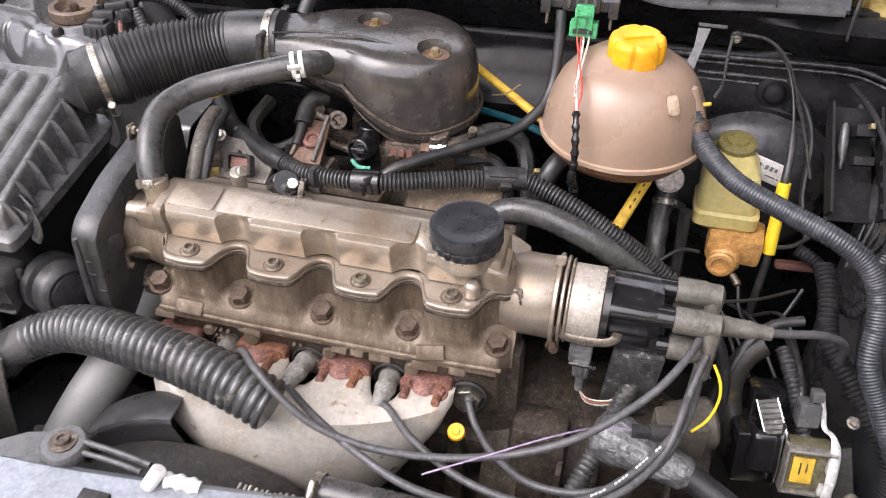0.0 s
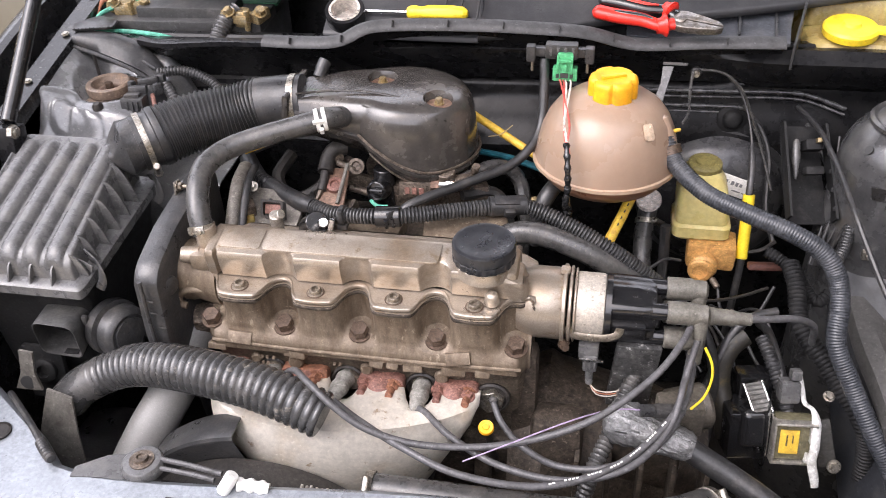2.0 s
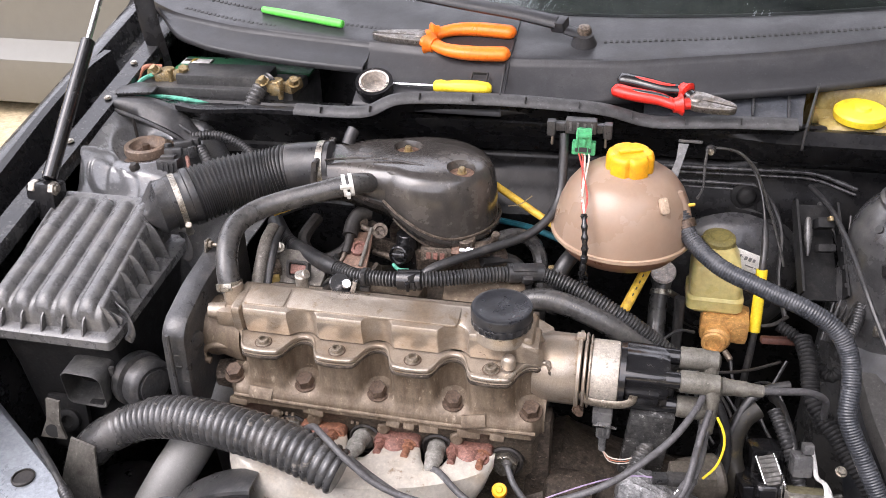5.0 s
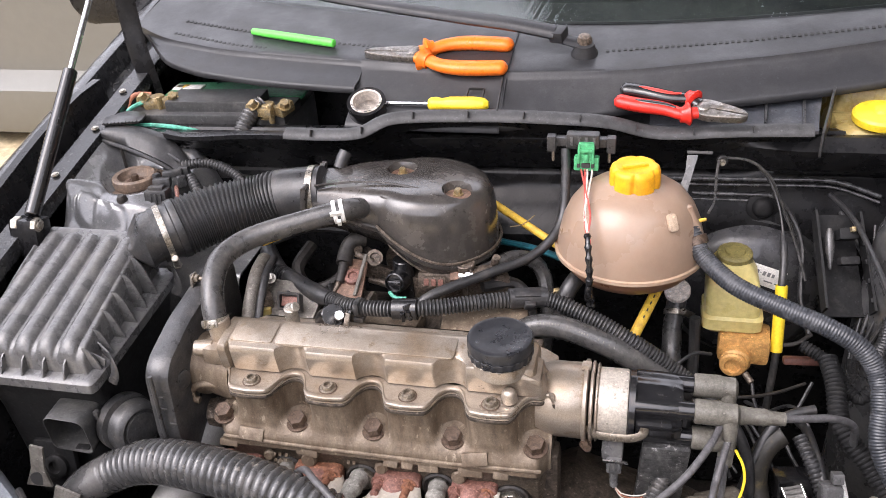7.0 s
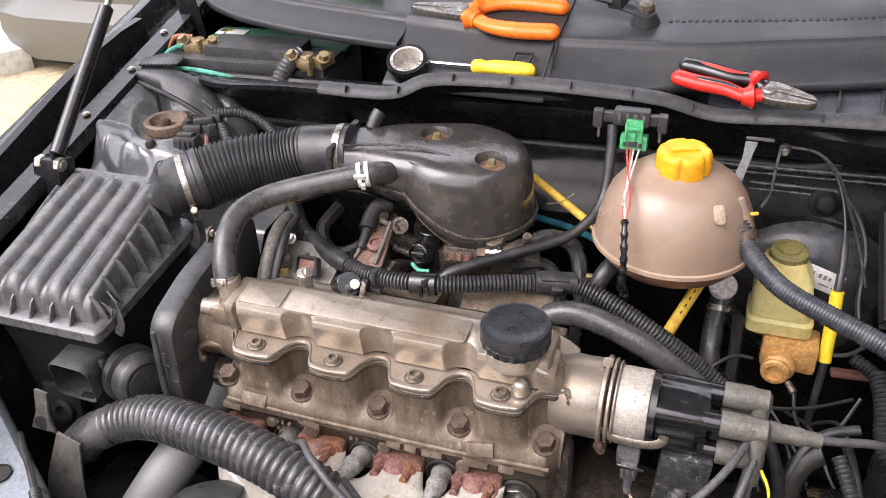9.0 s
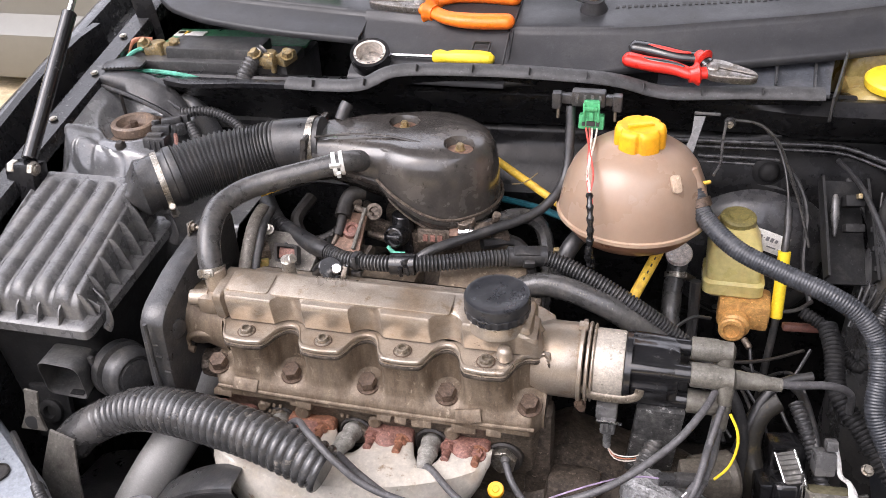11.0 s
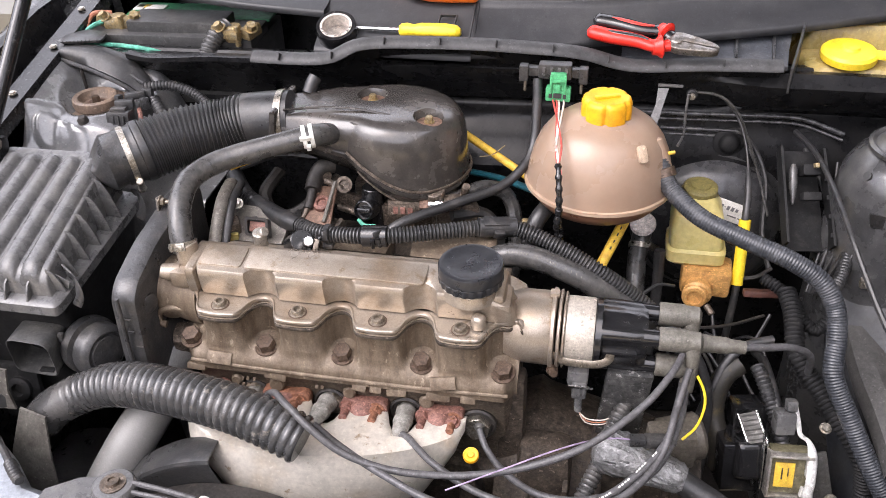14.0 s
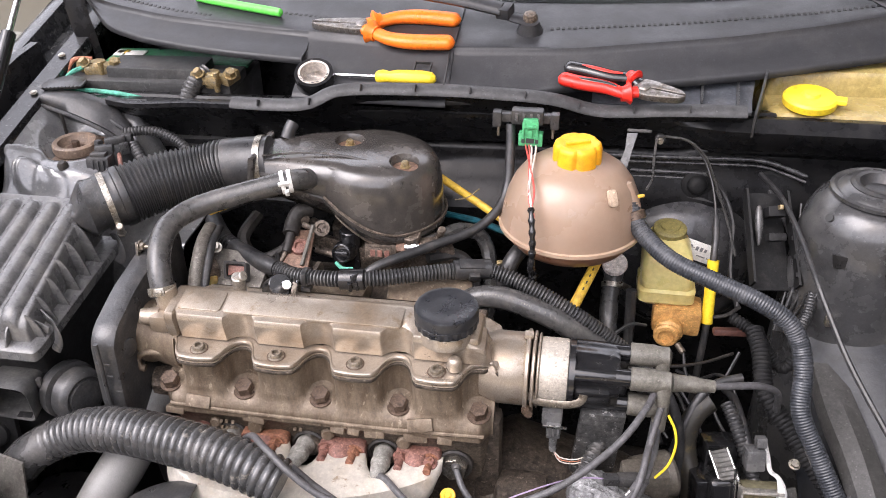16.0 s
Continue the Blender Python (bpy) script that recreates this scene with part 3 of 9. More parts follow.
sheet(bm, [[(-0.575, 0.47, 0.66), (-0.535, 0.475, 0.67), (-0.50, 0.48, 0.68)], [(-0.57, 0.44, 0.645), (-0.528, 0.44, 0.65), (-0.49, 0.45, 0.66)]], 0.003, (0, 0.3, -1))
part("stay", bm, BRACKET, car)

# bay floor
bm = bmesh.new()
box(bm, (-0.19, 0.68, 0.33), (1.3, 0.75, 0.03), 0.004)
part("undertray", bm, DARK, car)

# windscreen, its lower frit, and the dark cabin behind
def base_y(x):
    return 1.122 + 0.26 * (x + 0.12) ** 2
def base_z(x):
    return 1.045 + 0.25 * (base_y(x) - 0.95)
xs3 = [-0.80 + 0.05 * i for i in range(28)]
bm = bmesh.new()
sheet(bm, [[(x, base_y(x) + 0.8 * t, base_z(x) - 0.005 + 0.52 * t) for x in xs3] for t in (0, 0.2, 0.4, 0.55, 0.7)], 0.005, (0, -0.5, 0.8))
glass = part("windscreen", bm, GLASS, car, "windscreen glass")
glass.visible_shadow = False
bm = bmesh.new()
sheet(bm, [[(x, base_y(x) + 0.8 * t + 0.01, base_z(x) - 0.014 + 0.52 * t) for x in xs3] for t in (0, 0.05)], 0.003, (0, -0.5, 0.8))
part("windscreen_frit", bm, INTERIOR, car)
bm = bmesh.new()
sheet(bm, [[(x, y, z) for x in (-0.83, -0.4, 0.1, 0.53)] for y, z in ((1.2, 1.02), (1.45, 1.06), (1.6, 1.03), (1.65, 0.5))], 0.02, (0, 0, -1))
part("dashboard", bm, INTERIOR, car)
# cabin roof, rear window and tail
CXM = -0.15
bm = bmesh.new()
sheet(bm, [[(CXM + dx * w, y + 0.08 * dx * dx, z - 0.05 * dx * dx) for dx in (-1, -0.8, -0.4, 0, 0.4, 0.8, 1)] for y, z, w in ((1.66, 1.445, 0.64), (1.75, 1.468, 0.645), (2.1, 1.49, 0.65), (2.6, 1.48, 0.645), (2.95, 1.44, 0.63))], 0.02, (0, 0, -1))
part("roof", bm, PAINT, car, "black steel roof")
bm = bmesh.new()
sheet(bm, [[(CXM + dx * w, y, z) for dx in (-1, -0.5, 0, 0.5, 1)] for y, z, w in ((2.99, 1.40, 0.61), (3.2, 1.24, 0.64), (3.42, 1.06, 0.67))], 0.005, (0, 0.6, 0.7))
rear = part("rear_window", bm, GLASS, car)
rear.visible_shadow = False
bm = bmesh.new()
sheet(bm, [[(CXM + dx * w, y, z) for dx in (-1, -0.5, 0, 0.5, 1)] for y, z, w in ((3.42, 1.05, 0.69), (3.55, 1.02, 0.70), (3.84, 1.0, 0.69), (3.88, 0.9, 0.69), (3.9, 0.6, 0.69))], 0.015, (0, -0.4, -0.8))
part("tailgate", bm, PAINT, car)
bm = bmesh.new()
box(bm, (CXM, 3.9, 0.48), (1.46, 0.14, 0.22), 0.05)
part("rear_bumper", bm, PLASTIC, car)
bm = bmesh.new()
box(bm, (CXM, 0.25, 0.50), (1.46, 0.14, 0.22), 0.05)
part("front_bumper", bm, PLASTIC, car)
bm = bmesh.new()
box(bm, (CXM, 0.292, 0.675), (0.78, 0.03, 0.11), 0.012)
part("grille", bm, DARK, car)
for x in (-0.70, 0.40):
    bm = bmesh.new()
    box(bm, (x, 0.325, 0.67), (0.28, 0.10, 0.13), 0.03)
    part("headlamp", bm, material("clear_lamp_lens", (0.55, 0.56, 0.57), 0.12, 0.5), car)
for k, x in ((-1, -0.905), (1, 0.605)):
    def arch_line(c, r, n=14):
        return [(c + r * math.cos(math.pi * (1 - i / n)), 0.30 + r * math.sin(math.pi * (1 - i / n))) for i in range(n + 1)]
    outline = [(0.30, 0.30)] + arch_line(0.86, 0.33) + arch_line(3.28, 0.33) + [(3.88, 0.32), (3.9, 0.6), (3.86, 0.98), (3.4, 1.0), (1.3, 0.985), (1.0, 0.93), (0.62, 0.85), (0.40, 0.79), (0.33, 0.7)]
    bm = bmesh.new()
    slab(bm, outline, -0.02, 0.02, 0.006, lambda u, v, h, x=x: Vector((x + h, u, v)))
    part("body_side", bm, PAINT, car, "black body side with wheel arches")
    bm = bmesh.new()
    slab(bm, round_poly([(1.32, 0.36), (2.42, 0.36), (2.42, 0.95), (1.32, 0.95)], 0.05), -0.012, 0.012, 0.005, lambda u, v, h, x=x, k=k: Vector((x + k * 0.016 + h, u, v)))
    door = part("door", bm, PAINT, car)
    bm = bmesh.new()
    box(bm, (x + k * 0.036, 2.30, 0.86), (0.02, 0.15, 0.03), 0.008)
    part("handle", bm, PLASTIC, door)
    for win in ([(1.42, 1.0), (2.38, 1.0), (2.38, 1.38), (1.88, 1.39)], [(2.45, 1.0), (3.22, 1.0), (2.90, 1.34), (2.45, 1.37)]):
        bm = bmesh.new()
        slab(bm, round_poly(win, 0.03), -0.0025, 0.0025, 0.001, lambda u, v, h, x=x, k=k: Vector((x - k * (0.02 + 0.24 * (v - 1.0)) + h, u, v)))
        pane = part("side_window", bm, GLASS, car)
        pane.visible_shadow = False
    for a, b in (((1.20, 1.0), (1.80, 1.43)), ((2.42, 0.99), (2.42, 1.44)), ((3.34, 1.0), (2.96, 1.41))):
        bm = bmesh.new()
        path = resample([Vector((x - k * (0.02 + 0.24 * (v - 1.0)), u, v)) for u, v in (a, b)], 0.1)
        sweep(bm, path, 0.028, 8)
        part("pillar", bm, PAINT, car)
    for y in (0.86, 3.28):
        bm = bmesh.new()
        lathe(bm, (x - k * 0.16, y, 0.285), (k, 0, 0), [(0.19, 0), (0.275, 0.01), (0.285, 0.03), (0.285, 0.145), (0.275, 0.165), (0.19, 0.17), (0.185, 0.14), (0.19, 0.1)], 40)
        wheel = part("wheel", bm, TYRE, car)
        bm = bmesh.new()
        lathe(bm, (x - k * 0.05, y, 0.285), (k, 0, 0), [(0.188, 0), (0.188, 0.04), (0.17, 0.045), (0.15, 0.03), (0.06, 0.035), (0.04, 0.045), (0.005, 0.045)], 32)
        part("rim", bm, BRIGHT, wheel)
for y in (2.05, 2.95):
    bm = bmesh.new()
    box(bm, (CXM, y, 0.62), (1.2, 0.5, 0.2), 0.06)
    box(bm, (CXM, y + 0.28, 0.86), (1.2, 0.14, 0.5), 0.05, (-12, 0, 0))
    part("seat", bm, INTERIOR, car)
bm = bmesh.new()
box(bm, (CXM, 2.5, 0.36), (1.44, 2.6, 0.06), 0.01)
part("cabin_floor", bm, INTERIOR, car)

# door mirrors
for k, x in ((-1, -0.905), (1, 0.605)):
    bm = bmesh.new()
    loft(bm, [[(x + k * u * (0.2 if d == 0 else 1), 1.34 + dy, 1.085 + v) for u, v in round_poly([(0.0, -0.055 + s), (0.12, -0.06 + s), (0.13, 0.055 - s), (0.0, 0.06 - s)], 0.03, 4)] for d, dy, s in ((1, -0.05, 0.025), (1, -0.04, 0.008), (1, 0.0, 0.0), (1, 0.035, 0.004))])
    part("door_mirror", bm, PAINT, car, "black plastic door mirror")

# bonnet, propped open above the view
bm = bmesh.new()
lean = 0.35
sheet(bm, [[(x, 1.055 - lean * 0.9 * t, 1.25 + 0.95 * t) for x in (-0.84, -0.5, -0.15, 0.2, 0.52)] for t in (0, 0.3, 0.6, 1)], 0.02, (0, 1, 0.3))
part("bonnet", bm, PAINT, car, "open bonnet panel")
for k, x in ((1, -0.70), (-1, 0.42)):
    bm = bmesh.new()
    path = spline([(x - 0.045 * k, 1.045, 1.0), (x - 0.050 * k, 1.045, 1.04), (x - 0.058 * k, 1.05, 1.075), (x - 0.066 * k, 1.06, 1.13), (x - 0.072 * k, 1.07, 1.26)], 8)
    sweep(bm, path, 0.015, 8, flat=0.22, up=(0.3, -1, 0))
    part("bonnet_hinge", bm, PAINT, car, "black bonnet hinge arm")

# plastic scuttle panel below the windscreen
cowl = thing("cowl_cover", (-0.12, 1.0, 1.03), "weathered dark grey plastic scuttle panel", "car panel")
def curve_at(pts, x):
    """Smooth height of a curve through a few (x, y) points."""
    if x <= pts[0][0]:
        return pts[0][1] + (pts[1][1] - pts[0][1]) / (pts[1][0] - pts[0][0]) * (x - pts[0][0])
    for (x0, y0), (x1, y1) in zip(pts, pts[1:]):
        if x <= x1:
            return y0 + (y1 - y0) * (x - x0) / (x1 - x0)
    return pts[-1][1]


def eased(pts, x, w=0.03):
    return sum(curve_at(pts, x + w * k / 3) for k in range(-3, 4)) / 7


def cowl_plane(y):
    return 1.045 + 0.25 * (y - 0.95)


def cowl_ridge(x):
    return eased(((-0.80, 1.115), (-0.724, 1.068), (-0.609, 1.038), (-0.428, 1.017), (-0.19, 0.994), (-0.036, 1.003), (0.174, 1.045), (0.286, 1.077), (0.50, 1.15)), x)


def cowl_panel(x0, x1, front, dz, name, low=0.0, lip=0.022):
    """One half of the scuttle panel: a low front strip, a crisp ridge, and the flat behind it up to the glass."""
    bm = bmesh.new()
    n = max(8, int((x1 - x0) / 0.012))
    xs4 = [x0 + (x1 - x0) * i / n for i in range(n + 1)]
    rows = []
    for f, d in ((0, -lip), (0.0, -0.003), (0.02, -0.001), (0.06, 0.0), (0.5, -0.003), (0.90, 0.0005), (0.955, 0.0015), (0.985, 0.0055), (1.0, 0.0072)):
        rows.append([(x, front(x) + f * (cowl_ridge(x) - front(x)), d - low * max(0, 1 - f / 0.955)) for x in xs4])
    for f, d in ((0.03, 0.0075), (0.10, 0.006), (0.5, 0.003), (0.9, 0.002), (1.0, -0.002)):
        rows.append([(x, cowl_ridge(x) + f * (base_y(x) + 0.012 - cowl_ridge(x)), d) for x in xs4])
    sheet(bm, [[(x, y, cowl_plane(y) + d + dz) for x, y, d in row] for row in rows], 0.003, (0, 0, -1))
    return part(name, bm, COWL, cowl, sharp=50)


def cowl_left_front(x):
    return eased(((-0.80, 1.13), (-0.746, 1.074), (-0.702, 1.022), (-0.635, 0.995), (-0.559, 0.98), (-0.496, 0.971), (-0.39, 0.962)), x, 0.02)


def cowl_mid_front(x):
    return 0.917


def cowl_right_front(x):
    return eased(((-0.19, 0.922), (-0.12, 0.932), (-0.046, 0.961), (0.069, 0.976), (0.222, 1.011), (0.30, 1.035), (0.50, 1.10)), x)


cowl_panel(-0.785, -0.389, cowl_left_front, 0.0, "panel", 0.0, 0.0055)
cowl_panel(-0.392, -0.186, cowl_mid_front, 0.0006, "panel", 0.024, 0.006)
cowl_panel(-0.193, 0.49, cowl_right_front, -0.0030, "panel", 0.018, 0.006)
bm = bmesh.new()
box(bm, (0, 0, 0), (0.0046, 0.0056, 0.0030), 0.0006, (14, 0, 0), 1)
slot_mesh = bpy.data.meshes.new("vent_slot")
bm.to_mesh(slot_mesh)
bm.free()
slot_mesh.materials.append(INK)
for x0, x1, dz, line_pts in ((-0.705, -0.20, 0.004, ((-0.70, 1.118), (-0.593, 1.091), (-0.46, 1.062), (-0.353, 1.05), (-0.20, 1.044))),
                             (-0.708, -0.54, 0.0055, ((-0.706, 1.082), (-0.596, 1.051), (-0.53, 1.042))),
                             (-0.060, 0.42, 0.001, ((-0.061, 1.052), (0.106, 1.076), (0.29, 1.114), (0.42, 1.15)))):
    for i in range(int((x1 - x0) / 0.0076)):
        x = x0 + 0.0076 * i
        y = eased(line_pts, x, 0.02)
        ob = new("vent_slot", slot_mesh)
        ob.parent = cowl
        ob.location = Vector((x, y + 0.0012 * (i % 2), cowl_plane(y) + dz)) - ORIGIN["cowl_cover"]
bm = bmesh.new()
box(bm, (-0.1895, 0.958, 1.0475), (0.0022, 0.085, 0.004), 0.0006, (14, 0, 3))
part("joint", bm, INK, cowl)
bm = bmesh.new()
for d in ((-0.0105, 0), (0.0105, 0)):
    box(bm, (-0.222 + d[0], 0.956, 1.045), (0.002, 0.022, 0.004), 0.0006, (14, 0, 0))
for d in (-0.0105, 0.0105):
    box(bm, (-0.222, 0.956 + d, 1.0453 + 0.25 * d), (0.023, 0.002, 0.004), 0.0006, (14, 0, 0))
part("clip_slot", bm, INK, cowl)

# rubber seal along the scuttle edge
seal = thing("scuttle_seal", (-0.13, 0.9, 1.0), "weathered grey-black rubber scuttle seal strip", "rubber seal")
bm = bmesh.new()
path = resample(spline([(-0.464, 0.888, 1.012), (-0.41, 0.885, 1.013), (-0.36, 0.885, 1.017), (-0.315, 0.90, 1.032), (-0.204, 0.912, 1.033), (-0.12, 0.918, 1.030), (-0.05, 0.924, 1.024), (0.013, 0.932, 1.008), (0.10, 0.938, 1.011), (0.192, 0.944, 1.012)]), 0.01)
sweep(bm, path, 0.0105, 10, flat=0.45, up=(0, -0.5, 1))
part("strip", bm, SEAL, seal)
bm = bmesh.new()
sheet(bm, [[p + Vector((0, 0.001, -0.004)) for p in path], [p + Vector((0, 0.004, -0.010)) for p in path], [p.lerp(Vector((p.x, fw(p.x) - 0.012, 0.936)), 0.45) + Vector((0, 0.004, -0.004)) for p in path], [Vector((p.x, fw(p.x) - 0.012, 0.936)) for p in path]], 0.003, (0, 1, -0.2))
part("channel", bm, PAINT, seal, "smooth black wall under the seal")
bm = bmesh.new()
top = spline([(-0.652, 0.901, 1.000), (-0.62, 0.896, 0.998), (-0.58, 0.896, 1.000), (-0.53, 0.898, 1.003), (-0.462, 0.894, 1.006)], 6)
sheet(bm, [[p + Vector((0, 0.010, 0.001)) for p in top], top, [p + Vector((0, 0.0, -0.006)) for p in top], [p.lerp(Vector((p.x, fw(p.x) - 0.012, 0.930)), 0.5) + Vector((0, 0.006, 0)) for p in top], [Vector((p.x, fw(p.x) - 0.012, 0.930)) for p in top]], 0.003, (0, 1, -0.2))
part("liner_wall", bm, PAINT, seal, "black plastic wall before the battery")
for k in range(4, len(path) - 1, 7):
    p = path[k]
    bm = bmesh.new()
    box(bm, p + Vector((0, -0.002, 0.002)), (0.0016, 0.018, 0.0085), 0.0004, (-26, 0, 0), 1)
    part("notch", bm, INK, seal)

# rubber flap round the battery corner
flap = thing("rubber_flap", (-0.7, 0.9, 0.95), "dark rubber splash flap beside the battery", "rubber flap")
bm = bmesh.new()
sheet(bm, [spline(r, 6) for r in ([(-0.738, 0.908, 1.006), (-0.70, 0.914, 1.004), (-0.665, 0.911, 0.996), (-0.64, 0.905, 0.983), (-0.618, 0.892, 0.965)],
           [(-0.742, 0.899, 1.006), (-0.70, 0.904, 1.003), (-0.665, 0.901, 0.993), (-0.64, 0.896, 0.980), (-0.620, 0.886, 0.964)],
           [(-0.744, 0.893, 1.003), (-0.70, 0.894, 0.997), (-0.665, 0.890, 0.986), (-0.64, 0.887, 0.974), (-0.622, 0.881, 0.962)],
           [(-0.745, 0.893, 0.994), (-0.70, 0.886, 0.985), (-0.662, 0.877, 0.976), (-0.64, 0.874, 0.967), (-0.627, 0.873, 0.958)],
           [(-0.745, 0.897, 0.988), (-0.70, 0.889, 0.979), (-0.662, 0.880, 0.970), (-0.64, 0.877, 0.961), (-0.627, 0.876, 0.953)],
           [(-0.743, 0.908, 0.970), (-0.70, 0.903, 0.962), (-0.66, 0.895, 0.955), (-0.64, 0.888, 0.950), (-0.625, 0.882, 0.946)])], 0.004, (0, 0.7, -0.3))
part("flap", bm, RUBBER, flap, sharp=60)
bm = bmesh.new()
hose(bm, [(-0.745, 0.8925, 0.990), (-0.70, 0.885, 0.981), (-0.662, 0.8755, 0.972), (-0.64, 0.872, 0.963), (-0.627, 0.871, 0.954)], 0.0030, 8)
part("lip", bm, RUBBER, flap)
bm = bmesh.new()
slab(bm, round_poly([(-0.746, 0.903), (-0.693, 0.917), (-0.700, 0.948), (-0.734, 0.956), (-0.756, 0.93)], 0.008), 1.0065, 1.0105, 0.0015)
part("top_plate", bm, RUBBER, flap)
for k in range(11):
    bm = bmesh.new()
    f = k / 10
    box(bm, (-0.744 + 0.049 * f, 0.9035 + 0.0135 * f, 1.0105), (0.0028, 0.005, 0.002), 0.0006, (0, 0, 15), 1)
    part("tooth", bm, RUBBER, flap)

# added unseen walls that close the place; the near, tall right one blocks sky light
for name, c, sz in (("wall_front", (-2.9, -7.0, 1.7), (12.2, 0.2, 3.4)), ("wall_back", (-2.9, 11.0, 1.7), (12.2, 0.2, 3.4)), ("wall_left", (-9.0, 2.0, 1.7), (0.2, 18, 3.4)), ("sky_block_wall_right", (3.3, 2.0, 2.4), (0.2, 18, 4.8))):
    bm = bmesh.new()
    box(bm, c, sz, 0.02)
    me = bpy.data.meshes.new(name)
    bm.to_mesh(me)
    bm.free()
    me.materials.append(WALL)
    tagged(new(name, me), "plain grey-brown wall added out of view", "wall", kind="structure")

# ---- the engine ----
PITCH, FIRST = 0.086, -0.395
def off(x):
    """How far x lies from the middle of the nearest recess between two cover screws."""
    u = (x - FIRST - PITCH / 2) / PITCH
    return abs(u - round(u)) * PITCH
def lobe(x):
    """0 in the round arch between two screws, 1 on the broad tongue that carries a screw."""
    d, r, a, b = off(x), 0.0175, 0.0155, 0.0250
    return 0.86 * arch(d, r, a, b) + 0.14 * math.sin(math.pi * d / PITCH) ** 2


def arch(d, r, a, b):
    if d <= a:
        return 1 - math.sqrt(1 - (d / r) ** 2)
    y0 = 1 - math.sqrt(1 - (a / r) ** 2)
    m0 = a / r ** 2 / math.sqrt(1 - (a / r) ** 2) * (b - a)
    t = min(1, (d - a) / (b - a))
    return (2 * t**3 - 3 * t**2 + 1) * y0 + (t**3 - 2 * t**2 + t) * min(m0, 2.5 * (1 - y0)) + (3 * t**2 - 2 * t**3)

engine = thing("engine", (-0.25, 0.6, 0.33), "four-cylinder engine with an oily cast alloy head and cover", "engine")
EX0, EX1 = -0.446, -0.078
exs = [EX0 + (EX1 - EX0) * i / 260 for i in range(261)]

def end_round(x, y):
    """Draws the ends of the castings round towards the back."""
    d = min(x - EX0, EX1 - x)
    return y + 0.016 * (1 - smooth01(0, 0.014, d))

# head
bm = bmesh.new()
rows = []
for z, fy in ((0.859, lambda x: 0.582 - 0.032 * lobe(x)), (0.848, lambda x: 0.583 - 0.031 * lobe(x)), (0.832, lambda x: 0.583 - 0.029 * lobe(x)), (0.8245, lambda x: 0.5815 - 0.0285 * lobe(x)),
              (0.8215, lambda x: 0.5745 - 0.022 * lobe(x)), (0.8185, lambda x: 0.566 - 0.013 * lobe(x)), (0.8110, lambda x: 0.5525), (0.8055, lambda x: 0.5478), (0.80, lambda x: 0.547), (0.789, lambda x: 0.547), (0.785, lambda x: 0.552),
              (0.7815, lambda x: 0.5555), (0.77, lambda x: 0.5575), (0.74, lambda x: 0.563), (0.70, lambda x: 0.572), (0.66, lambda x: 0.578), (0.655, lambda x: 0.66), (0.70, lambda x: 0.68), (0.859, lambda x: 0.675)):
    row = []
    for x in exs:
        y = end_round(x, fy(x))
        if y > 0.62:
            y += 0.9 * smooth01(EX1 - 0.05, EX1 - 0.004, x) * (0.612 - y)
        row.append((x, y, z))
    rows.append(row)
rows.append(rows[0])
bm2 = [[bm.verts.new(p) for p in r] for r in rows[:-1]]
bm2.append(bm2[0])
for a, b in zip(bm2, bm2[1:]):
    for i in range(len(a) - 1):
        bm.faces.new((a[i], a[i + 1], b[i + 1], b[i]))
for j in (0, -1):
    bm.faces.new([r[j] for r in bm2[:-1]])
head = part("cylinder_head", bm, HEAD, engine, "oil-stained brown cast alloy cylinder head")
# darker, blotchier casting below the ledge, chosen by height
head.data.materials.append(material("dark_lower_casting", (0.115, 0.092, 0.07), 0.45, 0.3, (0.05, 0.038, 0.028), 0.6, 60, 420, 0.4, vary=0.15, spots=(0.23, 0.19, 0.145), blot=0.22, flecks=0.6))
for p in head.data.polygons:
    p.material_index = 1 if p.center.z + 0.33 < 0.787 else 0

# casting bosses on the head's front edge
rng = random.Random(3)
for x, z, w, h in ((-0.432, 0.788, 0.022, 0.008), (-0.340, 0.787, 0.026, 0.008), (-0.246, 0.785, 0.016, 0.009), (-0.228, 0.785, 0.013, 0.009), (-0.205, 0.784, 0.022, 0.008), (-0.160, 0.785, 0.026, 0.010), (-0.128, 0.786, 0.016, 0.009)):
    bm = bmesh.new()
    box(bm, (x, 0.5505, z), (w, 0.010, h), 0.0015, (-18 + rng.uniform(-8, 8), rng.uniform(-6, 6), rng.uniform(-8, 8)))
    part("casting_boss", bm, HEAD, engine, sharp=30)
for x, r in ((-0.392, 0.008), (-0.345, 0.011), (-0.262, 0.009), (-0.176, 0.010)):
    bm = bmesh.new()
    cyl(bm, (x, 0.575, 0.766), (x + 0.002, 0.551, 0.771), r, r * 0.8, n=18, bev=0.002)
    part("casting_boss", bm, HEAD, engine, sharp=30)
for x, z, a, b in ((-0.402, 0.806, -34, 9), (-0.154, 0.806, -30, -7)):
    bm = bmesh.new()
    box(bm, (x, 0.5475, z), (0.027, 0.006, 0.014), 0.0014, (a, b, 6))
    part("cast_plate", bm, HEAD, engine, sharp=30)
bm = bmesh.new()
hose(bm, [(EX0 + 0.01, 0.5474, 0.7995), (-0.36, 0.5462, 0.7975), (-0.27, 0.5462, 0.7965), (-0.18, 0.5462, 0.7965), (EX1 - 0.008, 0.5472, 0.7985)], 0.0022, 8)
part("cast_seam", bm, HEAD, engine)
